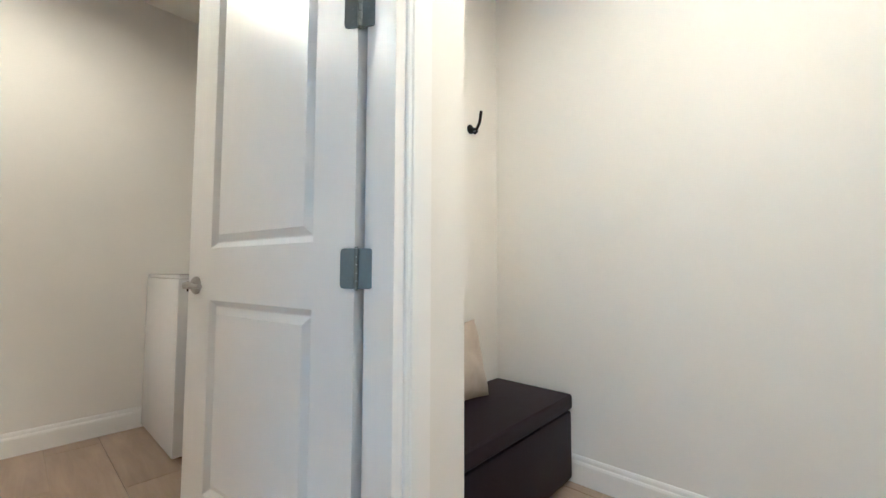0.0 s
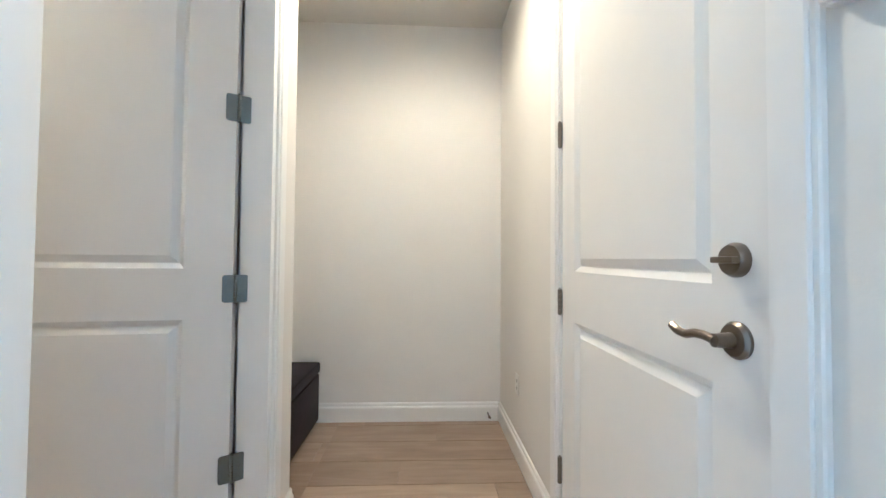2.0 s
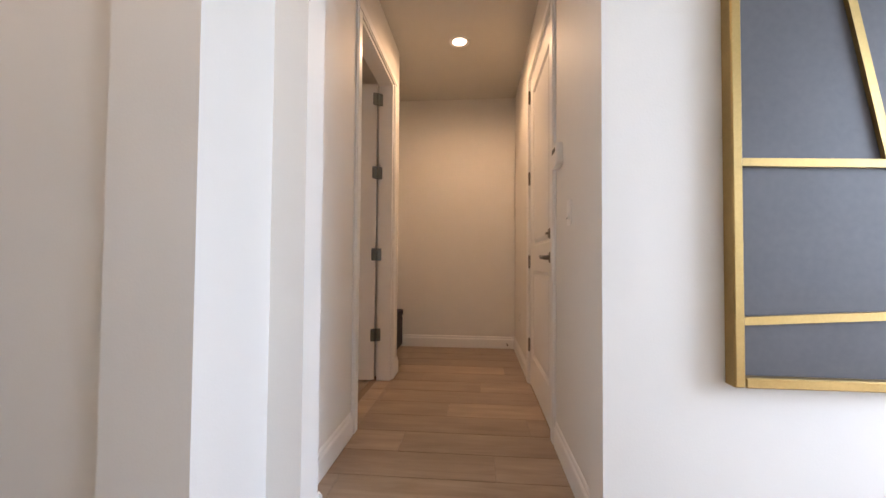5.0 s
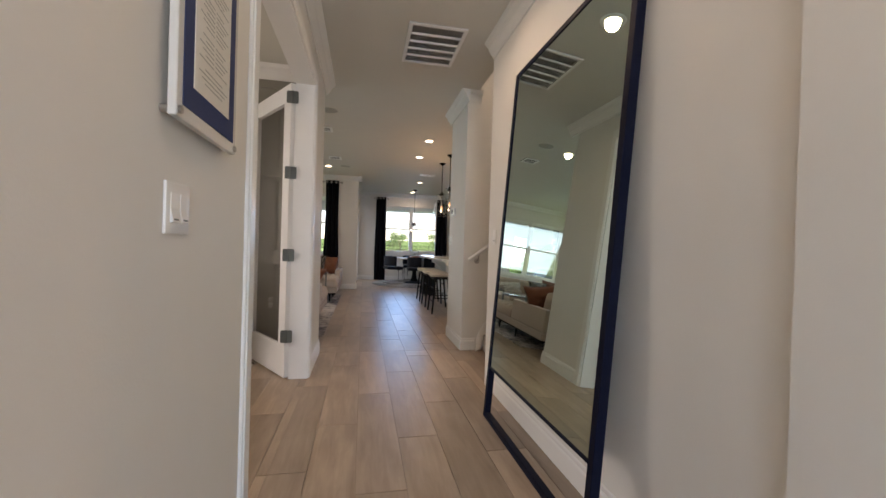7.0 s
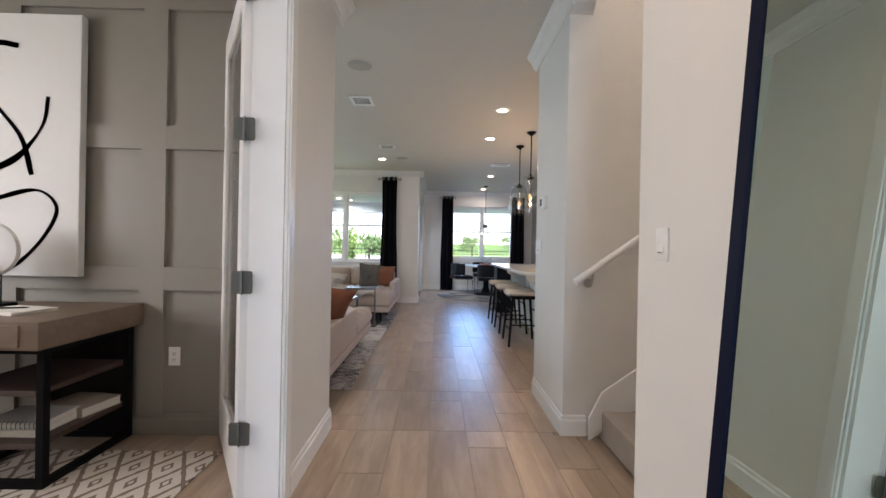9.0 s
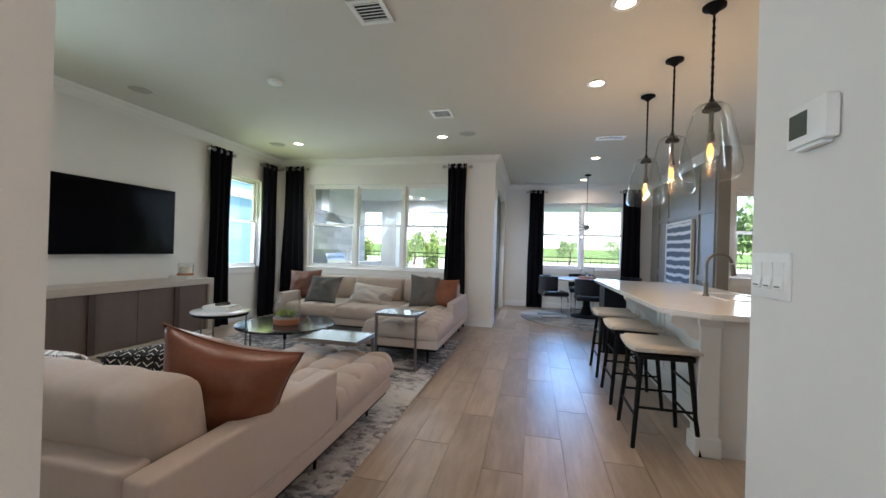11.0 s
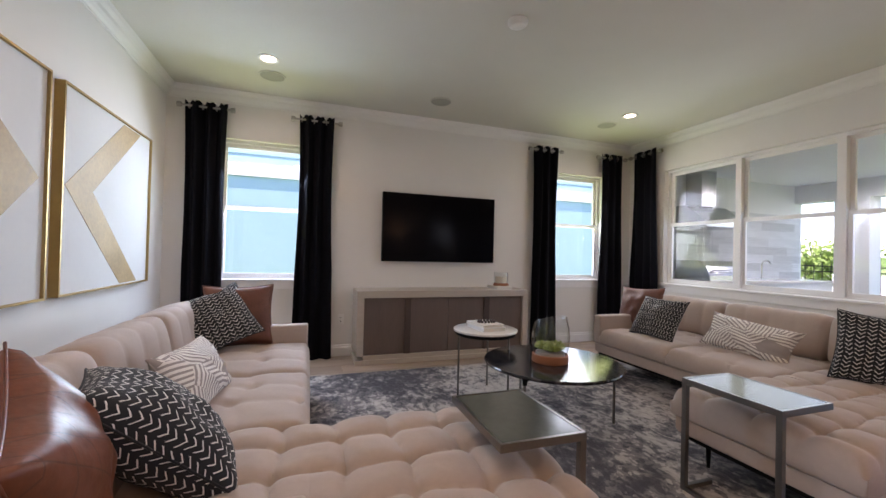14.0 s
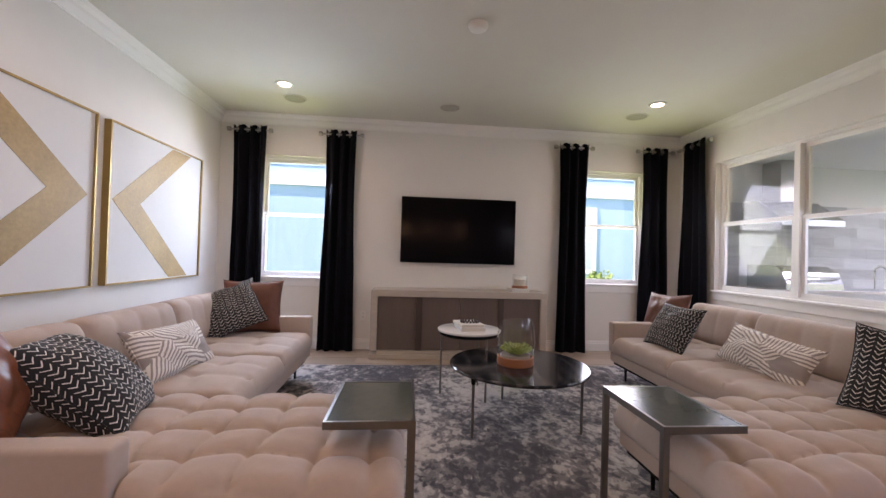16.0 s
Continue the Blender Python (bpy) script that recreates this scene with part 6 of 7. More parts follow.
for a in COFFEE_LEGS:
    c, d = 0.435 * math.cos(a), 0.435 * math.sin(a)
    bm = B()
    tube(bm, (c, d, 0.0), (c, d, 0.345), 0.0095, seg=12)
    leg = part("leg", bm, STEEL, coffee, "slim steel leg")
    bm = B()
    tube(bm, (c, d, 0.345), (c, d, 0.396), 0.014, 0.018, 12)
    part("bracket", bm, BLACKM, leg, "black bracket under the top")
side = thing("side_table", pose(-2.62, 7.12, RZ), "round white stone side table on slim steel legs", "side table")
bm = B()
lathe(bm, [(0.0, 0.535), (0.262, 0.535), (0.27, 0.54), (0.27, 0.553), (0.264, 0.556), (0.0, 0.556)], 48)
part("top", bm, WHITESTONE, side, "white stone top")
bm = B()
lathe(bm, [(0.0, 0.505), (0.24, 0.505), (0.255, 0.512), (0.255, 0.534), (0.0, 0.534)], 48)
part("underframe", bm, BLACKM, side, "black ring under the top")
for k in range(3):
    a = 0.5 + k * 2 * math.pi / 3
    bm = B()
    tube(bm, (0.235 * math.cos(a), 0.235 * math.sin(a), 0.0), (0.235 * math.cos(a), 0.235 * math.sin(a), 0.51), 0.0085, seg=12)
    part("leg", bm, STEEL, side, "slim steel leg")
book(pose(-2.60, 7.12, RZ + 0.556, 0, 0, 95), 0.21, 0.28, 0.03, CANVAS, "white book on the side table")
book(pose(-2.61, 7.11, RZ + 0.586, 0, 0, 100), 0.20, 0.26, 0.022, PAPER, "cream book on the side table")
beads = thing("bead_garland", pose(-2.6, 7.10, RZ + 0.608), "string of dark wooden beads on the books", "beads")
for k in range(16):
    a = k * 2 * math.pi / 16
    bm = B()
    bmesh.ops.create_uvsphere(bm, u_segments=10, v_segments=7, radius=0.011, matrix=Matrix.Translation((0.045 * math.cos(a), 0.075 * math.sin(a) + 0.02, 0.011)))
    part("bead", bm, DARKOAK, beads)

terr = thing("terrarium", pose(-2.03, 7.36, RZ + 0.42), "glass cloche terrarium of succulents on a terracotta tray", "terrarium")
bm = B()
lathe(bm, [(0.0, 0.0), (0.125, 0.0), (0.13, 0.01), (0.128, 0.055), (0.118, 0.058), (0.116, 0.03), (0.0, 0.03)], 36)
part("tray", bm, TERRA, terr, "terracotta brown wooden tray")
bm = B()
prof = [(0.112, 0.035), (0.128, 0.09), (0.136, 0.16), (0.130, 0.23), (0.112, 0.30)]
lathe(bm, prof + [(r - 0.003, z) for r, z in prof[::-1]] + [prof[0]], 40)
for v in bm.verts:
    v.co.z += max(0, v.co.z - 0.12) * v.co.x * 2.2
cloche = part("cloche", bm, GLASSC, terr, "slant-cut clear glass vase", 60)
cloche.visible_shadow = False
bm = B()
lathe(bm, [(0.0, 0.075), (0.06, 0.078), (0.1, 0.07), (0.106, 0.04), (0.0, 0.032)], 28)
part("gravel", bm, PEBBLE, terr, "pale pebbles")
rnd = random.Random(5)
for k in range(11):
    a, r = rnd.uniform(0, 6.28), rnd.uniform(0.0, 0.07)
    cx, cy, sz = r * math.cos(a), r * math.sin(a), rnd.uniform(0.042, 0.068)
    bm = B()
    for ring, count in ((0.25, 5), (0.75, 7), (1.0, 9)):
        for i in range(count):
            b = 2 * math.pi * i / count + ring
            tilt = 70 - ring * 55
            m = pose(cx, cy, 0.086) @ pose(0, 0, 0, 0, 0, math.degrees(b)) @ pose(0, 0, 0, 0, -tilt, 0) @ pose(sz * 0.55, 0, 0) @ Matrix.Diagonal((sz * 0.62, sz * 0.3, sz * 0.14, 1))
            bmesh.ops.create_icosphere(bm, subdivisions=1, radius=1.0, matrix=m)
    part("succulent", bm, SUCCULENT, terr, "green rosette succulent", 60)


def c_table(m, label):
    t = thing("c_table", m, label, "side table", "steel C tables at the chaises")
    bm = B()
    box(bm, -0.225, -0.165, 0.582, 0.225, 0.165, 0.60, 0.002, 1)
    part("top", bm, SMOKE, t, "smoked mirror top")
    bm = B()
    for a in ((-0.227, -0.167, 0.227, -0.155), (-0.227, 0.155, 0.227, 0.167), (-0.227, -0.155, -0.215, 0.155), (0.215, -0.155, 0.227, 0.155)):
        box(bm, a[0], a[1], 0.572, a[2], a[3], 0.602)
    part("rim", bm, STEEL, t, "brushed steel rim", None)
    for x in (-0.215, 0.215):
        bm = B()
        box(bm, x - 0.012, -0.167, 0.022, x + 0.012, -0.143, 0.572)
        part("post", bm, STEEL, t, "square steel post", None)
        bm = B()
        box(bm, x - 0.012, -0.167, 0.0, x + 0.012, 0.03, 0.022)
        part("foot", bm, STEEL, t, "steel floor bar", None)
    bm = B()
    box(bm, -0.203, -0.167, 0.0, 0.203, -0.145, 0.02)
    part("cross_bar", bm, STEEL, t, "", None)
    return t


c_table(pose(-0.96, 6.455, RZ, 0, 0, 180) @ Matrix.Diagonal((1, 1, 0.945, 1)), "steel C-shaped side table over the near chaise end")
c_table(pose(-0.89, 7.70, RZ) @ Matrix.Diagonal((1, 1, 0.945, 1)), "steel C-shaped side table over the far chaise end")


def curtain(m, w, top, folds, label, seed=0):
    """A hanging panel with eyelet pleats, facing -y, on its own short rod with finials."""
    c = thing("curtain", m, label, "curtain", "black velvet curtains")
    bm = B()
    n, rows = folds * 12, 26
    r = random.Random(seed)
    ph = [r.uniform(0, 6.28) for _ in range(4)]
    sheets = []
    for off in (0.0, 0.004):
        grid = []
        for j in range(rows + 1):
            z = top + 0.045 - (top + 0.042) * j / rows
            f = j / rows
            row = []
            for i in range(n + 1):
                u = i / n
                x = (u - 0.5) * w * (1 - 0.07 * math.sin(math.pi * min(1, f * 1.6)) + 0.06 * f) + 0.012 * math.sin(3 * f + ph[0]) * (1 - 2 * u)
                amp = 0.042 * (1 - 0.25 * f) + 0.010 * math.sin(5 * u + ph[1] + 2.2 * f)
                y = amp * math.sin(2 * math.pi * folds * u + 0.7 * f * math.sin(4 * u + ph[2])) + 0.008 * math.sin(11 * u + 5 * f + ph[3])
                row.append(bm.verts.new((x, y + off, z + (0.012 * math.cos(2 * math.pi * folds * u * 2) if j == 0 else 0))))
            grid.append(row)
        for j in range(rows):
            for i in range(n):
                bm.faces.new((grid[j][i], grid[j][i + 1], grid[j + 1][i + 1], grid[j + 1][i]))
        sheets.append(grid)
    part("fabric", bm, VELVET, c, "black velvet pleated panel", 70)
    bm = B()
    tube(bm, (-w / 2 - 0.045, 0, top), (w / 2 + 0.045, 0, top), 0.011, seg=12)
    part("rod", bm, NICKEL, c, "satin nickel rod")
    for s in (-1, 1):
        bm = B()
        tube(bm, (s * (w / 2 + 0.04), 0, top), (s * (w / 2 + 0.075), 0, top), 0.026, 0.026, 14)
        tube(bm, (s * (w / 2 + 0.032), 0, top), (s * (w / 2 + 0.042), 0, top), 0.016, 0.026, 14)
        part("finial", bm, NICKEL, c, "cylindrical nickel finial")
    bm = B()
    tube(bm, (0.0, 0.0, top), (0.0, 0.10, top), 0.007, seg=8)
    part("bracket", bm, NICKEL, c)
    for k in range(2 * folds):
        u = (k + 0.5) / (2 * folds)
        bm = B()
        pipe(bm, [((u - 0.5) * w, 0.028 * math.cos(a), top + 0.028 * math.sin(a)) for a in np.linspace(0, 2 * math.pi, 13)], 0.005, 6)
        part("grommet", bm, NICKEL, c, "nickel eyelet")
    return c


for k, (y, w) in enumerate(((4.68, 0.36), (5.74, 0.38), (8.65, 0.37), (9.74, 0.36))):
    curtain(pose(-4.08, y, 0, 0, 0, 90), w, 2.60, 3, "black velvet curtain panel beside the television-wall window", k)
curtain(pose(-3.82, 10.07, 0), 0.40, 2.63, 3, "black velvet curtain panel in the room corner", 7)
curtain(pose(-0.80, 10.07, 0), 0.34, 2.63, 3, "black velvet curtain panel beside the patio window", 8)
curtain(pose(0.51, 12.90, 0), 0.32, 2.63, 3, "black velvet curtain panel beside the dining window", 9)
curtain(pose(2.52, 12.90, 0), 0.36, 2.63, 3, "black velvet curtain panel beside the dining window", 10)


def chevron_art(x0, x1, point_right, label):
    """A white canvas in a gold float frame with one wide gold chevron."""
    cx, w = (x0 + x1) / 2, x1 - x0
    art = thing("chevron_painting", pose(cx, 4.305, 1.507, 0, 0, 180), label, "painting", "pair of gold chevron paintings")
    hw, hh = w / 2, 0.62
    bm = B()
    box(bm, -hw + 0.012, -0.035, -hh + 0.012, hw - 0.012, -0.005, hh - 0.012)
    part("canvas", bm, CANVAS, art, "white canvas", None)
    for a in ((-hw, -hh, -hw + 0.012, hh), (hw - 0.012, -hh, hw, hh), (-hw + 0.012, -hh, hw - 0.012, -hh + 0.012), (-hw + 0.012, hh - 0.012, hw - 0.012, hh)):
        bm = B()
        box(bm, a[0], -0.052, a[1], a[2], 0.0, a[3])
        part("frame_bar", bm, GOLD, art, "thin gold frame", None)
    # local +x is the viewer's right
    s = -1 if point_right else 1
    ex, et = hw - 0.02, hh - 0.02
    pt, inner = -s * (ex - 0.035), -s * (ex - 0.345)
    far_out, far_in = s * 0.14, s * 0.44
    outline = [(pt, 0.03), (far_out, et), (far_in, et), (inner, 0.03), (far_in, -et), (far_out, -et)]
    bm = B()
    top = [outline[0], outline[1], outline[2], outline[3]]
    low = [outline[0], outline[3], outline[4], outline[5]]
    for quad in (top, low):
        prism(bm, quad, "y", -0.0375, -0.0345)
    bmesh.ops.remove_doubles(bm, verts=bm.verts[:], dist=0.0005)
    part("chevron", bm, GOLDPAINT, art, "gold leaf chevron", None)
    return art


chevron_art(-3.70, -2.40, False, "white canvas with a gold chevron, hung over the sofa")
chevron_art(-2.28, -0.98, True, "white canvas with a reversed gold chevron, hung over the sofa")

# ---------------------------------------------------------------- kitchen island, stools, pendants
island = thing("kitchen_island", pose(0, 0, 0), "pale painted kitchen island with corner posts and corbels", "kitchen island")
bm = B()
box(bm, 1.62, 6.62, 0.10, 2.42, 9.42, 0.872)
part("body", bm, ISLANDP, island, "pale painted panelled body", None)
bm = B()
box(bm, 1.66, 6.66, 0.0, 2.38, 9.38, 0.10)
part("toe_kick", bm, ISLANDP, island, "", None)
for k in range(3):
    bm = B()
    y0 = 6.86 + k * 0.84
    for a in ((y0, 0.16, y0 + 0.80, 0.24), (y0, 0.76, y0 + 0.80, 0.84), (y0, 0.24, y0 + 0.08, 0.76), (y0 + 0.72, 0.24, y0 + 0.80, 0.76)):
        box(bm, 1.606, a[0], a[1], 1.622, a[2], a[3])
    part("panel_frame", bm, ISLANDP, island, "applied panel moulding", None)
bm = B()
box(bm, 1.50, 6.52, 0.0, 1.62, 6.64, 0.872, 0.004, 1)
box(bm, 1.485, 6.505, 0.0, 1.635, 6.655, 0.12, 0.006, 1)
box(bm, 1.49, 6.51, 0.82, 1.63, 6.65, 0.872, 0.004, 1)
part("corner_post", bm, ISLANDP, island, "pale square corner post with a plinth")
bm = B()
box(bm, 1.62, 6.54, 0.0, 2.42, 6.62, 0.872)
part("end_panel", bm, ISLANDP, island, "", None)
bm = B()
box(bm, 1.36, 9.06, 0.0, 2.42, 9.44, 0.872, 0.003, 1)
part("end_cabinet", bm, NAVYPANEL, island, "navy-black end cabinet", None)
for y in (6.58, 7.86):
    bm = B()
    prof = [(1.62, 0.872), (1.34, 0.872), (1.34, 0.83), (1.37, 0.80), (1.42, 0.79), (1.45, 0.74), (1.50, 0.72), (1.53, 0.66), (1.58, 0.62), (1.60, 0.56), (1.62, 0.54)]
    prism(bm, prof, "y", y - 0.04, y + 0.04)
    part("corbel", bm, ISLANDP, island, "curved corbel under the overhang", None)
top = thing("island_worktop", pose(0, 0, 0), "white quartz worktop with a clipped corner", "worktop")
bm = B()
prism(bm, [(1.52, 6.42), (2.48, 6.42), (2.48, 9.48), (1.29, 9.48), (1.29, 6.64)], "z", 0.873, 0.91)
bmesh.ops.bevel(bm, geom=bm.edges[:], offset=0.005, segments=2, affect="EDGES")
part("slab", bm, WHITESTONE, top)
sink = thing("kitchen_sink", pose(2.2, 7.7, 0.91), "white rimmed undermount sink in the island", "sink")
bm = B()
for a in ((-0.2, -0.35, 0.2, -0.33), (-0.2, 0.33, 0.2, 0.35), (-0.2, -0.33, -0.18, 0.33), (0.18, -0.33, 0.2, 0.33)):
    box(bm, a[0], a[1], 0.0, a[2], a[3], 0.008)
part("rim", bm, WHITESTONE, sink, "", None)
faucet = thing("faucet", pose(1.98, 7.7, 0.91), "tall bronze pull-down kitchen faucet", "faucet")
bm = B()
lathe(bm, [(0.03, 0.0), (0.03, 0.008), (0.02, 0.02), (0.017, 0.12), (0.0, 0.12)], 20)
part("base", bm, BRONZE, faucet)
bm = B()
pipe(bm, [(0, 0, 0.1), (0, 0, 0.28)] + [(0.10 - 0.10 * math.cos(a), 0, 0.28 + 0.10 * math.sin(a)) for a in np.linspace(0.2, math.pi * 0.93, 12)], 0.014)
part("spout", bm, BRONZE, faucet, "arched spout")
bm = B()
tube(bm, (0.2, 0, 0.29), (0.215, 0, 0.19), 0.017, 0.023, 14)
part("spray_head", bm, BRONZE, faucet, "pull-down spray head")
bm = B()
pipe(bm, [(0, 0.015, 0.09), (0, 0.05, 0.1), (-0.01, 0.09, 0.13)], 0.007)
part("lever", bm, BRONZE, faucet)


def stool(m):
    s = thing("counter_stool", m, "counter stool with oatmeal saddle seat on black wooden legs", "stool", "counter stools at the island")
    bm = B()
    n = 14
    rows = []
    for zoff in (0, 1):
        g = []
        for j in range(n + 1):
            row = []
            for i in range(n + 1):
                u, v = 2 * i / n - 1, 2 * j / n - 1
                rx = 0.205 * (1 - 0.03 * v * v)
                x, y = u * rx, v * 0.225
                sad = 0.028 * v * v
                rim = max(abs(u), abs(v)) ** 10
                z = 0.655 + sad - 0.03 * rim if zoff else 0.61 + sad * 0.6 - 0.004 + 0.008 * rim
                row.append(bm.verts.new((x, y, z)))
            g.append(row)
        for j in range(n):
            for i in range(n):
                bm.faces.new((g[j][i], g[j][i + 1], g[j + 1][i + 1], g[j + 1][i]))
        rows.append(g)
    a, b = rows
    for k in range(n):
        for e in ((a[0][k], a[0][k + 1], b[0][k + 1], b[0][k]), (a[n][k], a[n][k + 1], b[n][k + 1], b[n][k]), (a[k][0], a[k + 1][0], b[k + 1][0], b[k][0]), (a[k][n], a[k + 1][n], b[k + 1][n], b[k][n])):
            bm.faces.new(e)
    part("seat", bm, SEATFABRIC, s, "padded oatmeal saddle seat", 60)
    bm = B()
    box(bm, -0.17, -0.19, 0.575, 0.17, 0.19, 0.607, 0.004, 1)
    part("seat_frame", bm, BLACKWOOD, s, "black seat rail", None)
    legs = {}
    for sx in (-1, 1):
        for sy in (-1, 1):
            p0, p1 = Vector((sx * 0.195, sy * 0.215, 0)), Vector((sx * 0.145, sy * 0.165, 0.59))
            bm = B()
            tube(bm, p0, p1, 0.014, 0.018, 8)
            legs[sx, sy] = (p0, p1)
            part("leg", bm, BLACKWOOD, s, "splayed black leg")
    for (ka, kb), h in ((((-1, -1), (-1, 1)), 0.2), (((1, -1), (1, 1)), 0.2), (((-1, -1), (1, -1)), 0.26), (((-1, 1), (1, 1)), 0.26), (((-1, -1), (-1, 1)), 0.42), (((1, -1), (1, 1)), 0.42)):
        bm = B()
        q = [legs[k][0].lerp(legs[k][1], h / 0.59) for k in (ka, kb)]
        tube(bm, q[0], q[1], 0.009, seg=8)
        part("stretcher", bm, BLACKWOOD, s, "", None)
    return s


first = stool(pose(1.32, 6.73, 0))
for y in (7.47, 8.20):
    copy_thing(first, pose(1.32, y, 0))


def pendant(m):
    p = thing("pendant_lamp", m, "clear glass teardrop pendant with a glowing filament bulb", "pendant lamp", "pendants over the island")
    bm = B()
    lathe(bm, [(0.065, 0.0), (0.065, -0.012), (0.04, -0.025), (0.014, -0.05), (0.0, -0.05)], 28)
    part("canopy", bm, BLACKM, p, "dark bronze canopy")
    bm = B()
    tube(bm, (0, 0, -0.05), (0, 0, -0.60), 0.0065, seg=10)
    for k in range(11):
        tube(bm, (0, 0, -0.085 - k * 0.048), (0, 0, -0.10 - k * 0.048), 0.0095, seg=10)
    part("stem", bm, BLACKM, p, "dark knotted rod")
    bm = B()
    lathe(bm, [(0.014, -0.585), (0.020, -0.60), (0.040, -0.625), (0.052, -0.645), (0.050, -0.655), (0.016, -0.658), (0.0, -0.658)], 24)
    part("cap", bm, BLACKM, p, "dark bronze cap in the glass neck")
    bm = B()
    lathe(bm, [(0.013, -0.655), (0.013, -0.79), (0.021, -0.80), (0.022, -0.85), (0.0, -0.852)], 20)
    part("socket", bm, BRONZE, p, "bronze socket")
    bm = B()
    prof = [(0.055, -0.625), (0.078, -0.622), (0.092, -0.636), (0.103, -0.67), (0.120, -0.74), (0.142, -0.84), (0.160, -0.93), (0.169, -0.99), (0.167, -1.03), (0.155, -1.06), (0.140, -1.075)]
    lathe(bm, prof + [(r - 0.003, z) for r, z in prof[::-1]] + [prof[0]], 40)
    g = part("shade", bm, GLASSC, p, "clear glass teardrop shade", 60)
    g.visible_shadow = False
    bm = B()
    lathe(bm, [(0.012, -0.85), (0.02, -0.865), (0.034, -0.92), (0.032, -0.96), (0.016, -0.985), (0.0, -0.99)], 20)
    bl = part("bulb", bm, GLASSC, p, "clear bulb", 60)
    bl.visible_shadow = False
    bm = B()
    lathe(bm, [(0.0, -0.965), (0.012, -0.955), (0.019, -0.92), (0.017, -0.885), (0.008, -0.86), (0.0, -0.858)], 14)
    part("filament", bm, FILAMENT, p, "glowing amber filament", 60)
    return p


for y in (6.48, 7.18, 7.92):
    pendant(pose(1.51, y, CEILING))
    bulb = new("pendant_bulb_lamp", bpy.data.lights.new("pendant_bulb_lamp", "POINT"))
    bulb.data.energy, bulb.data.color, bulb.data.shadow_soft_size = 2.2, (1.0, 0.62, 0.28), 0.03
    bulb.matrix_world = pose(1.51, y, CEILING - 1.01)

# ---------------------------------------------------------------- dining corner
drug = thing("round_rug", pose(1.5, 11.75, 0), "round grey and cream rug under the dining table", "rug")
bm = B()
lathe(bm, [(0.0, 0.001), (1.25, 0.001), (1.25, 0.008), (1.24, 0.01), (0.0, 0.01)], 64)
part("weave", bm, DRUG, drug, "", None)
table = thing("dining_table", pose(1.52, 11.95, 0.01), "round white-topped dining table on a pedestal", "dining table")
bm = B()
lathe(bm, [(0.0, 0.715), (0.60, 0.715), (0.64, 0.73), (0.645, 0.745), (0.635, 0.752), (0.0, 0.752)], 56)
part("top", bm, WHITESTONE, table, "round white stone top")
bm = B()
lathe(bm, [(0.30, 0.0), (0.30, 0.02), (0.12, 0.05), (0.07, 0.2), (0.06, 0.5), (0.1, 0.68), (0.22, 0.714), (0.0, 0.714)], 36)
part("pedestal", bm, BLACKM, table, "black pedestal")


def dining_chair(m):
    c = thing("dining_chair", m, "charcoal leather barrel-back dining chair on a chrome cantilever base", "chair", "chairs round the dining table")
    bm = B()
    box(bm, -0.25, -0.24, 0.42, 0.25, 0.25, 0.50, 0.03, 3)
    part("seat", bm, CHARCOAL, c, "charcoal leather seat")
    bm = B()
    pts = [(0.27 * math.sin(a), -0.02 - 0.25 * math.cos(a)) for a in np.linspace(-1.75, 1.75, 22)]
    inn = [(x * 0.85, (y + 0.02) * 0.85 - 0.02) for x, y in pts]
    prism(bm, pts + inn[::-1], "z", 0.52, 0.80)
    bmesh.ops.bevel(bm, geom=[e for e in bm.edges if abs(e.verts[0].co.z - e.verts[1].co.z) < 1e-4], offset=0.012, segments=2, affect="EDGES")
    part("backrest", bm, CHARCOAL, c, "curved charcoal leather backrest")
    for s in (-1, 1):
        bm = B()
        pipe(bm, [(s * 0.2, -0.22, 0.54), (s * 0.22, -0.2, 0.42), (s * 0.22, 0.2, 0.415), (s * 0.22, 0.235, 0.38), (s * 0.22, 0.24, 0.04), (s * 0.22, 0.22, 0.013), (s * 0.22, -0.24, 0.013)], 0.012)
        part("leg", bm, CHROME, c, "chrome cantilever leg")
    bm = B()
    tube(bm, (-0.22, -0.24, 0.013), (0.22, -0.24, 0.013), 0.012)
    part("floor_bar", bm, CHROME, c)
    return c


chair_a = dining_chair(pose(0.86, 11.72, 0.01, 0, 0, -78))
for x, y, a in ((1.47, 11.15, 0), (2.28, 12.1, 100), (1.5, 12.66, 178)):
    copy_thing(chair_a, pose(x, y, 0.01, 0, 0, a))
bowl = thing("centerpiece", pose(1.52, 11.95, 0.762), "glass jar of pale flowers on a brown wooden tray", "centerpiece")
bm = B()
lathe(bm, [(0.0, 0.0), (0.17, 0.0), (0.175, 0.02), (0.17, 0.045), (0.15, 0.048), (0.15, 0.025), (0.0, 0.025)], 32)
part("tray", bm, TERRA, bowl, "brown wooden tray")
bm = B()
prof = [(0.12, 0.028), (0.132, 0.06), (0.135, 0.16), (0.128, 0.22), (0.12, 0.24)]
lathe(bm, prof + [(q - 0.003, z) for q, z in prof[::-1]] + [prof[0]], 36)
part("jar", bm, GLASSC, bowl, "clear glass jar", 60).visible_shadow = False
rnd = random.Random(9)
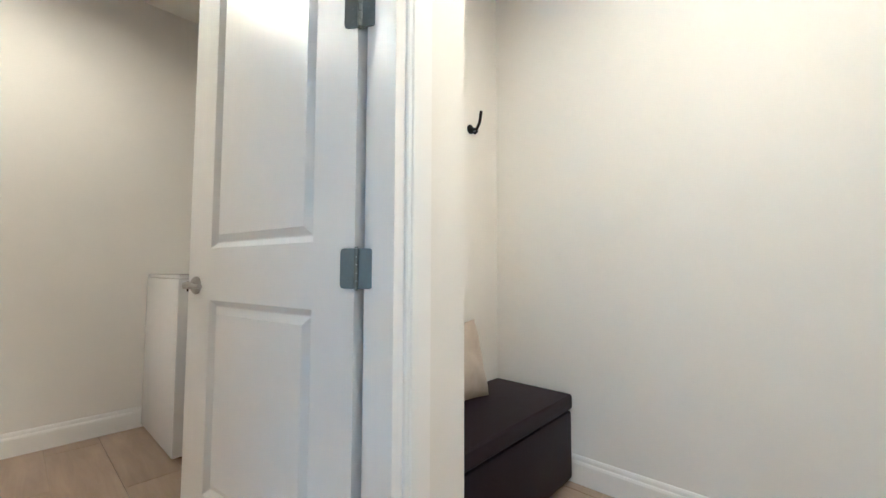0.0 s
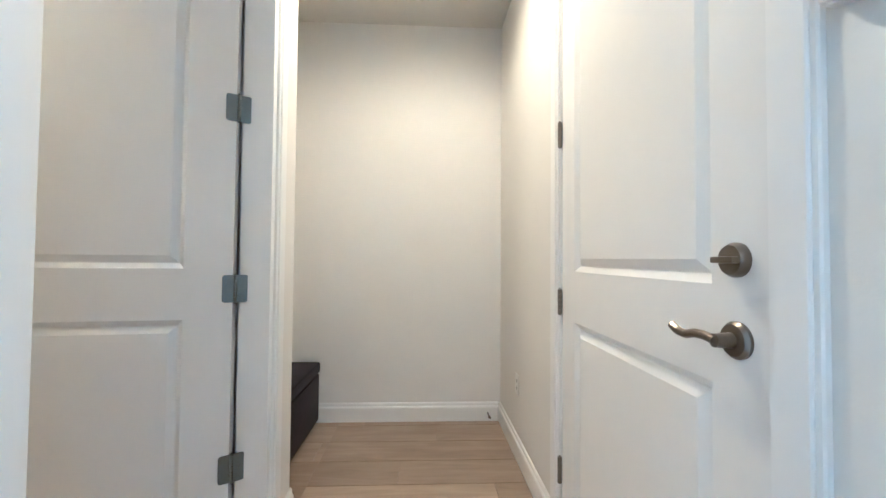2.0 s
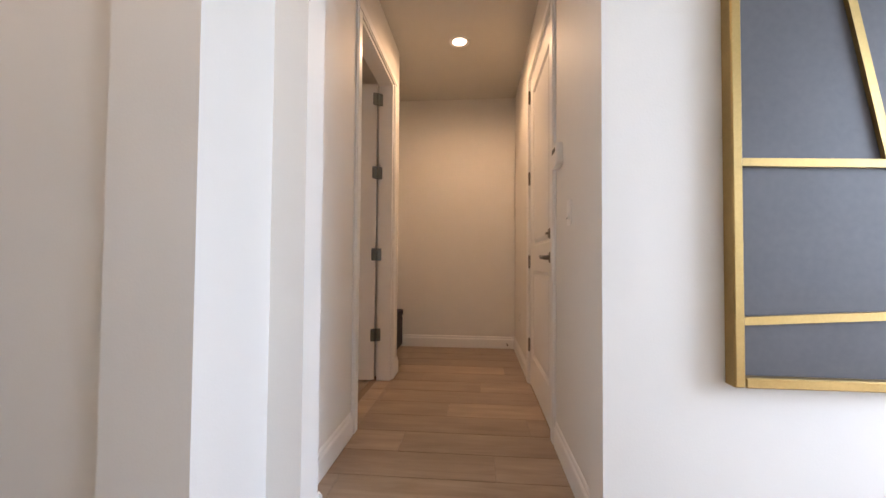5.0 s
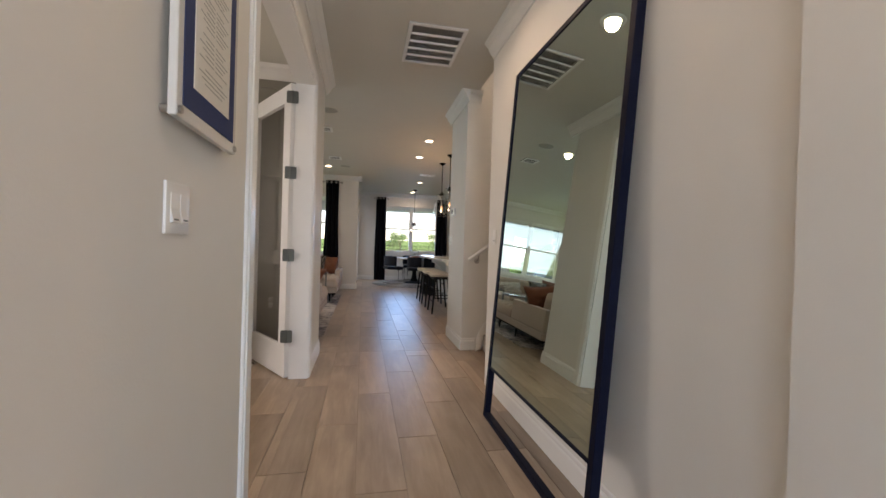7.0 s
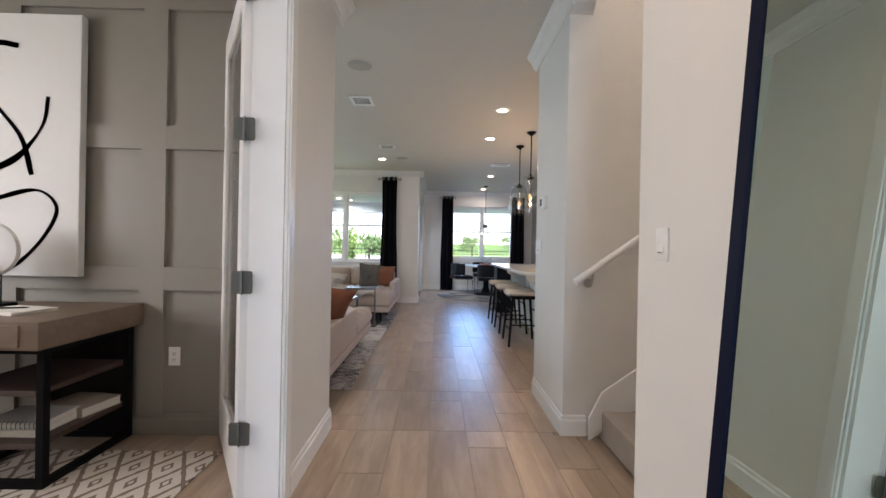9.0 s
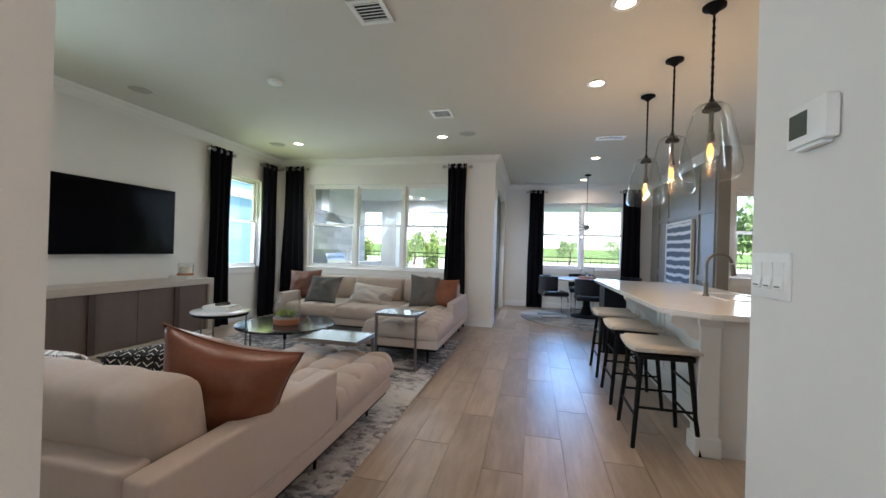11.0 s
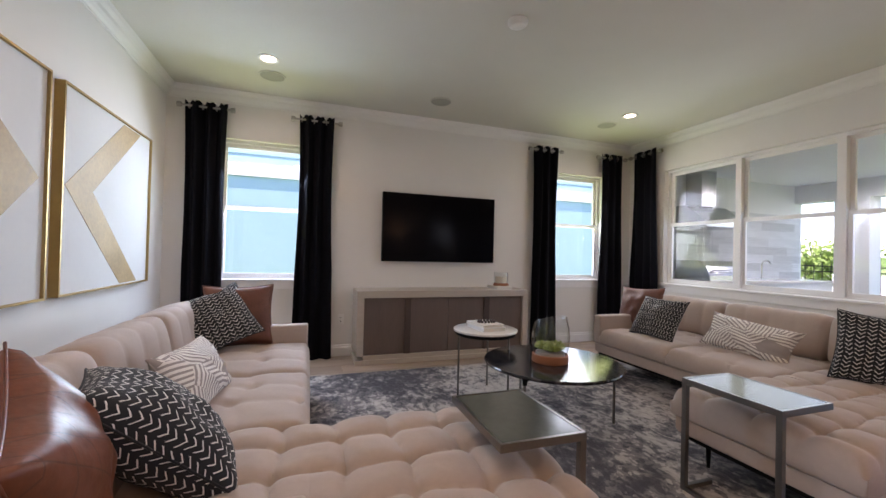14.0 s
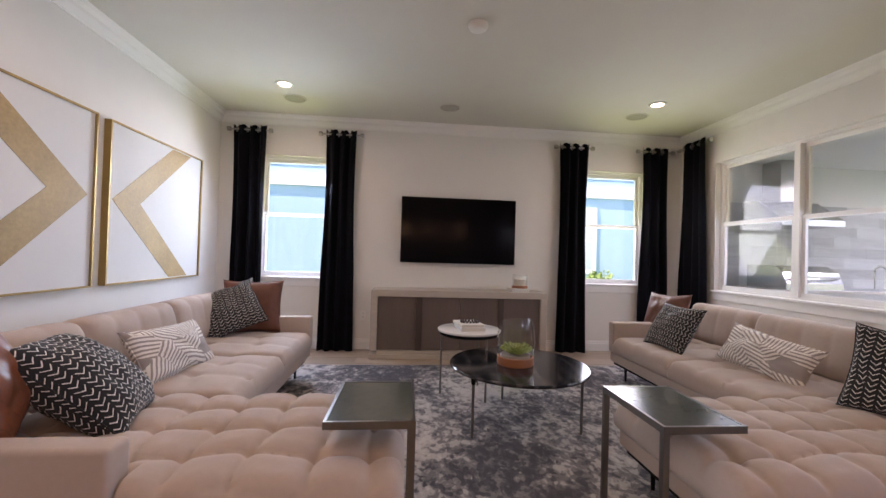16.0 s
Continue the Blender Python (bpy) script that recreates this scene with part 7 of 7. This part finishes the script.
for k in range(22):
    bm = B()
    p = Vector((rnd.gauss(0, 0.045), rnd.gauss(0, 0.045), 0.045 + rnd.uniform(0, 0.10)))
    for q in range(5):
        a = q * 2 * math.pi / 5
        m = Matrix.Translation(p) @ pose(0, 0, 0, 0, 0, math.degrees(a)) @ pose(0.014, 0, 0.004, 0, -25, 0) @ Matrix.Diagonal((0.017, 0.011, 0.005, 1))
        bmesh.ops.create_icosphere(bm, subdivisions=1, radius=1.0, matrix=m)
    part("flower", bm, LEAF if k % 4 == 0 else CANVAS, bowl, "", 60)
chand = thing("sputnik_chandelier", pose(1.47, 11.9, CEILING), "dark metal starburst chandelier over the table", "chandelier")
bm = B()
lathe(bm, [(0.06, 0), (0.06, -0.02), (0.0, -0.025)], 24)
part("canopy", bm, BLACKM, chand)
bm = B()
tube(bm, (0, 0, -0.02), (0, 0, -0.98), 0.006, seg=8)
part("stem", bm, BLACKM, chand)
bm = B()
bmesh.ops.create_icosphere(bm, subdivisions=2, radius=0.06, matrix=Matrix.Translation((0, 0, -1.04)))
part("hub", bm, BRONZE, chand, "round dark hub")
for k in range(22):
    z = 1 - 2 * (k + 0.5) / 22
    a = k * 2.39996
    d = Vector((math.sqrt(1 - z * z) * math.cos(a), math.sqrt(1 - z * z) * math.sin(a), z * 0.75))
    bm = B()
    tube(bm, Vector((0, 0, -1.04)) + d * 0.05, Vector((0, 0, -1.04)) + d * (0.30 + 0.09 * (k % 3)), 0.006, 0.003, 6)
    ray = part("ray", bm, BRONZE, chand)
    if k % 4 == 0:
        bm = B()
        bmesh.ops.create_icosphere(bm, subdivisions=1, radius=0.016, matrix=Matrix.Translation(Vector((0, 0, -1.04)) + d * 0.3))
        part("bulb", bm, LAMPGLOW, ray, "small lit bulb")

sea = thing("seascape_picture", pose(2.93, 11.25, 1.30, 0, 0, -90), "large framed seascape in grey and white on the panelled wall", "picture frame")
bm = B()
box(bm, -0.58, -0.03, -0.53, 0.58, -0.006, 0.53)
part("canvas", bm, SEASCAPE, sea, "banded grey and white sea", None)
for a in ((-0.61, -0.56, -0.58, 0.56), (0.58, -0.56, 0.61, 0.56), (-0.58, -0.56, 0.58, -0.53), (-0.58, 0.53, 0.58, 0.56)):
    bm = B()
    box(bm, a[0], -0.045, a[1], a[2], 0.0, a[3])
    part("frame_bar", bm, PAPER, sea, "pale frame bar", None)

# ---------------------------------------------------------------- outside
bm = B()
box(bm, -400, -300, -0.5, 400, 600, -0.12)
structure("ground", bm, GRASS, "mown green lawn to the horizon", "lawn")
bm = B()
box(bm, -300, 27, -0.3, 300, 62, -0.112)
structure("road", bm, ROAD, "pale sunlit concrete road beyond the lawn", "road")
bm = B()
box(bm, -4.5, 10.32, -0.2, -0.33, 14.6, -0.02)
structure("patio_pavement", bm, PAVER, "pale concrete patio slab", "patio")
bm = B()
box(bm, -4.9, 10.32, 2.62, -0.33, 14.7, 2.85)
box(bm, -4.9, 14.4, 2.3, -0.33, 14.7, 2.62)
box(bm, -0.33, 13.152, 2.62, 3.4, 14.7, 2.85)
box(bm, -0.33, 14.4, 2.36, 3.4, 14.7, 2.62)
structure("patio_ceiling", bm, STUCCO, "pale covered patio ceiling and beam", "ceiling")
for x, half in ((-3.6, 0.23), (-0.5, 0.16)):
    col = thing("patio_column", pose(x, 14.5, -0.02), "square pale stucco patio column", "column", "patio columns")
    bm = B()
    box(bm, -half, -0.16, 0.0, half, 0.16, 2.32)
    part("shaft", bm, STUCCO, col, "", None)
    bm = B()
    box(bm, -half - 0.04, -0.2, 0.0, half + 0.04, 0.2, 0.18)
    part("plinth", bm, STUCCO, col, "", None)
for x, y in ((-2.73, 13.5), (-2.48, 13.86)):
    downlight(x, y, 17, (0.92, 0.98, 1.0), 2.62)
# patio end wall with grey wood-look tile, counter, hood and grill
bm = B()
box(bm, -4.9, 10.32, -0.02, -4.45, 14.6, 2.62)
structure("wall_patio", bm, STUCCO, "pale stucco patio end wall", "wall")
patio = bpy.data.objects["wall_patio"]
rnd = random.Random(3)
shared_tile = {}
for r in range(8):
    y = 10.36 + (0.37 * r) % 0.9 - 0.9
    while y < 14.5:
        a, b = max(y, 10.36), min(y + 0.9, 14.55)
        y += 0.9
        if b - a < 0.05:
            continue
        key = round(b - a, 3)
        if key not in shared_tile:
            bm = B()
            box(bm, -0.006, -key / 2 + 0.002, -0.0735, 0.006, key / 2 - 0.002, 0.0735)
            shared_tile[key] = mesh_of("tile", bm, PATIOTILE)
        o = new("tile", shared_tile[key])
        o.parent = patio
        o.matrix_basis = Matrix.Translation((-4.444, (a + b) / 2, 0.93 + r * 0.15))
kitchen = thing("outdoor_counter", pose(-4.12, 12.4, -0.02), "stone outdoor counter with steel grill", "counter")
bm = B()
box(bm, -0.3, -1.9, 0.0, 0.3, 1.9, 0.86)
part("body", bm, STUCCO, kitchen, "stucco base", None)
bm = B()
box(bm, -0.31, -1.92, 0.862, 0.34, 1.92, 0.90, 0.004, 1)
part("top", bm, WHITESTONE, kitchen)
grill = thing("gas_grill", pose(-4.12, 11.75, 0.88), "stainless built-in grill with a closed hood", "grill")
bm = B()
prism(bm, [(-0.28, 0.0), (0.3, 0.0), (0.3, 0.08), (0.24, 0.22), (0.1, 0.3), (-0.28, 0.3)], "y", -0.4, 0.4)
part("hood", bm, GRILLSTEEL, grill, "stainless hood", None)
bm = B()
pipe(bm, [(0.27, -0.32, 0.14), (0.32, -0.32, 0.16), (0.32, 0.32, 0.16), (0.27, 0.32, 0.14)], 0.012)
part("handle", bm, GRILLSTEEL, grill)
hood = thing("range_hood", pose(-4.25, 11.75, 1.7), "stainless patio range hood with a chimney", "range hood")
bm = B()
prism(bm, [(-0.18, 0.0), (0.4, 0.0), (0.4, 0.08), (0.05, 0.35), (-0.18, 0.35)], "y", -0.45, 0.45)
part("canopy", bm, GRILLSTEEL, hood, "", None)
bm = B()
box(bm, -0.18, -0.16, 0.35, 0.1, 0.16, 0.92)
part("chimney", bm, GRILLSTEEL, hood, "", None)
tap = thing("patio_faucet", pose(-4.2, 13.1, 0.88), "arched chrome faucet at the patio counter", "faucet")
bm = B()
pipe(bm, [(0, 0, 0), (0, 0, 0.25)] + [(0.07 - 0.07 * math.cos(a), 0, 0.25 + 0.07 * math.sin(a)) for a in np.linspace(0.2, 3.0, 9)], 0.012)
part("spout", bm, CHROME, tap)

# neighbour's house
house = thing("neighbour_house", pose(-8.6, 6.5, -0.12), "pale blue sided neighbouring house with a grey roof", "house")
bm = B()
box(bm, -6.0, -9.0, 0.0, 0.0, 9.2, 6.2)
part("wall", bm, SIDING, house, "pale blue stucco wall", None)
for r in range(16):
    bm = B()
    z = 3.10 + r * 0.185
    prism(bm, [(0.0, z), (0.022, z), (0.006, z + 0.184), (0.0, z + 0.184)], "y", -9.0, 9.2)
    part("siding_board", bm, SIDING, house, "", None)
bm = B()
box(bm, 0.0, -9.05, 2.82, 0.05, 9.25, 3.09)
part("band_course", bm, TRIM, house, "white band between the storeys", None)
bm = B()
prism(bm, [(-6.5, 6.16), (0.5, 6.16), (0.5, 6.3), (-3.0, 8.4), (-6.5, 6.3)], "y", -9.4, 9.6)
part("roof", bm, SHINGLE, house, "grey shingle roof", None)

bm = B()
box(bm, 0.0, 3.6, 0.95, 0.03, 4.72, 2.58)
pane_frame = part("window", bm, TRIM, house, "white framed window", None)
for z0, z1 in ((1.05, 1.73), (1.80, 2.48)):
    bm = B()
    box(bm, 0.029, 3.72, z0, 0.034, 4.60, z1)
    part("pane", bm, SKYPANE, pane_frame, "pane with the sky's reflection put into its colour", None)

# black picket fence
fence = thing("metal_fence", pose(0, 19.5, -0.12), "black metal picket fence across the lawn", "fence")
for z in (0.15, 1.05, 1.2):
    bm = B()
    box(bm, -14, -0.015, z, 12, 0.015, z + 0.03)
    part("rail", bm, BLACKM, fence, "", None)
pick = B()
box(pick, -0.008, -0.008, 0.05, 0.008, 0.008, 1.3)
pick_mesh = mesh_of("picket", pick, BLACKM)
for k in range(130):
    o = new("picket", pick_mesh)
    o.parent = fence
    o.matrix_basis = Matrix.Translation((-14 + k * 0.2, 0, 0))


def tree(x, y, h, spread, seed):
    t = thing("tree", pose(x, y, -0.12), "leafy green tree beyond the fence", "tree", "trees beyond the fence")
    r = random.Random(seed)
    bm = B()
    top = Vector((r.uniform(-0.2, 0.2), r.uniform(-0.2, 0.2), h * 0.55))
    pipe(bm, [(0, 0, 0), top * 0.5, top], 0.09, 8)
    for v in bm.verts:
        v.co.x *= 1.4 - 0.7 * v.co.z / (h * 0.55)
        v.co.y *= 1.4 - 0.7 * v.co.z / (h * 0.55)
    tips = []
    for k in range(9):
        a = r.uniform(0, 6.28)
        tip = Vector((math.cos(a) * spread * r.uniform(0.3, 0.85), math.sin(a) * spread * r.uniform(0.3, 0.85), h * r.uniform(0.5, 0.9)))
        pipe(bm, [top * r.uniform(0.6, 1.0), (top + tip) / 2 + Vector((0, 0, 0.2)), tip], 0.03, 5)
        tips.append(tip)
    part("trunk", bm, BARK, t, "brown trunk and limbs")
    verts, faces = [], []
    for k in range(1500):
        c = r.choice(tips) + Vector((r.gauss(0, spread * 0.24), r.gauss(0, spread * 0.24), r.gauss(0, h * 0.09)))
        q = Euler((r.uniform(0, 6.28), r.uniform(0, 6.28), r.uniform(0, 6.28)))
        s = r.uniform(0.07, 0.15)
        i = len(verts)
        for p in ((-s, 0, 0), (0, -s * 0.5, 0.02), (s, 0, 0), (0, s * 0.5, 0.02)):
            w = Vector(p)
            w.rotate(q)
            verts.append(c + w)
        faces.append((i, i + 1, i + 2, i + 3))
    me = bpy.data.meshes.new("crown")
    me.from_pydata(verts, [], faces)
    me.materials.append(FOLIAGE)
    crown = new("crown", me)
    crown.parent = t
    return t


for k, (x, y, h, s) in enumerate(((-9.5, 36, 2.6, 1.6), (-4.6, 30, 2.2, 1.3), (4.7, 52, 2.9, 1.5), (10.4, 52, 3.1, 1.9), (7.2, 17.5, 3.2, 1.3))):
    tree(x, y, h, s, k)


def shrub(x, y, h, spread, seed, label):
    """A bush of many bent stems with small bright leaves all along them."""
    b = thing("shrub", pose(x, y, -0.12), label, "shrub", "garden shrubs")
    r = random.Random(seed)
    wood, verts, faces = B(), [], []
    for k in range(16):
        a, lean = r.uniform(0, 6.28), r.uniform(0.1, 1.0) * spread
        tip = Vector((math.cos(a) * lean, math.sin(a) * lean, h * r.uniform(0.6, 1.0)))
        pipe(wood, [(0.05 * math.cos(a), 0.05 * math.sin(a), 0), tip * 0.5 + Vector((0, 0, h * 0.12)), tip], 0.012, 5)
        for q in range(110):
            f = r.uniform(0.15, 1.05)
            c = tip * f + Vector((r.gauss(0, spread * 0.12), r.gauss(0, spread * 0.12), r.gauss(0, h * 0.06) + h * 0.2 * f * (1 - f)))
            turn = Euler((r.uniform(0, 6.28), r.uniform(0, 6.28), r.uniform(0, 6.28)))
            size = r.uniform(0.035, 0.08) * (0.6 + 0.4 * h)
            i = len(verts)
            for p in ((-size, 0, 0), (0, -size * 0.5, 0.015), (size, 0, 0), (0, size * 0.5, 0.015)):
                w = Vector(p)
                w.rotate(turn)
                verts.append(c + w)
            faces.append((i, i + 1, i + 2, i + 3))
    part("stems", wood, BARK, b, "thin brown stems")
    me = bpy.data.meshes.new("leaves")
    me.from_pydata(verts, [], faces)
    me.materials.append(SHRUB)
    new("leaves", me).parent = b
    return b


for k, (x, y, h, s) in enumerate(((-8.3, 22.6, 2.0, 1.0), (-5.9, 22.3, 1.9, 0.75), (-4.5, 22.8, 2.3, 0.9), (-11.5, 24, 2.2, 1.3))):
    shrub(x, y, h, s, 20 + k, "bright green garden shrub behind the metal fence")
shrub(-7.75, 10.85, 0.95, 0.4, 31, "small yellow-green shrub against the neighbouring wall")
bm = B()
box(bm, -200, 120, -0.1, 200, 122, 2.6)
structure("backdrop", bm, FOLIAGE, "far line of green woods", "woods")

# ---------------------------------------------------------------- floor planks, last
PW, PL, JOINT = 0.235, 1.20, 0.0026
cells = []
rows_x = np.arange(-19, 24)
for i in rows_x:
    x0 = 0.203 + i * PW
    shift = (i * 0.41) % 1.0 * PL
    for k in range(-5, 13):
        y0 = k * PL + shift
        cells.append((x0, y0, x0 + PW, y0 + PL))
AREAS = [(-0.45, -3.4, 1.0, 4.3), (1.0, -3.4, 1.4, 0.66), (1.4, -0.49, 4.5, 0.632), (3.475, 0.632, 4.5, 1.22), (2.31, 0.632, 3.25, 0.745), (1.0, 3.25, 1.28, 4.26), (-0.45, 4.3, 1.05, 5.0),
         (-4.18, 4.31, -0.45, 10.17), (-0.45, 5.0, 5.2, 9.9), (-0.45, 9.9, 2.95, 10.17), (-0.18, 10.17, 2.95, 13.0), (-0.6, 1.76, -0.45, 3.5), (-4.05, 0.75, -0.6, 4.21), (1.15, 0.8, 4.5, 3.14)]
floor_ob = bpy.data.objects["floor"]
shared, rest, singles = {}, B(), 0
for cx0, cy0, cx1, cy1 in cells:
    for ax0, ay0, ax1, ay1 in AREAS:
        x0, y0, x1, y1 = max(cx0, ax0), max(cy0, ay0), min(cx1, ax1), min(cy1, ay1)
        if x1 - x0 < 0.006 or y1 - y0 < 0.006:
            continue
        g0, g1 = (JOINT / 2 if x0 == cx0 else 0), (JOINT / 2 if x1 == cx1 else 0)
        h0, h1 = (JOINT / 2 if y0 == cy0 else 0), (JOINT / 2 if y1 == cy1 else 0)
        x0, x1, y0, y1 = x0 + g0, x1 - g1, y0 + h0, y1 - h1
        near = -0.5 < (x0 + x1) / 2 < 1.3 and -0.8 < (y0 + y1) / 2 < 11.2 or (x0 > 1.2 and y1 < 1.3 and y0 > -0.6)
        wx, wy = round(x1 - x0, 4), round(y1 - y0, 4)
        if near and singles < 290 and wx > 0.03 and wy > 0.05:
            key = (wx, wy)
            if key not in shared:
                bm = B()
                prism(bm, [(-wx / 2, -wy / 2), (wx / 2, -wy / 2), (wx / 2, wy / 2), (-wx / 2, wy / 2)], "z", -0.008, -0.0012)
                prism(bm, [(-wx / 2 + 0.0014, -wy / 2 + 0.0014), (wx / 2 - 0.0014, -wy / 2 + 0.0014), (wx / 2 - 0.0014, wy / 2 - 0.0014), (-wx / 2 + 0.0014, wy / 2 - 0.0014)], "z", -0.0012, 0.0)
                shared[key] = mesh_of("plank", bm, PLANK)
            ob = new("plank", shared[key])
            ob.parent = floor_ob
            ob.matrix_basis = Matrix.Translation(((x0 + x1) / 2, (y0 + y1) / 2, 0))
            singles += 1
        else:
            prism(rest, [(x0, y0), (x1, y0), (x1, y1), (x0, y1)], "z", -0.008, 0.0)
rest_ob = part("planks", rest, PLANK, floor_ob, "further wood-look tile planks", None)
rest_ob["kind"] = "stuff"
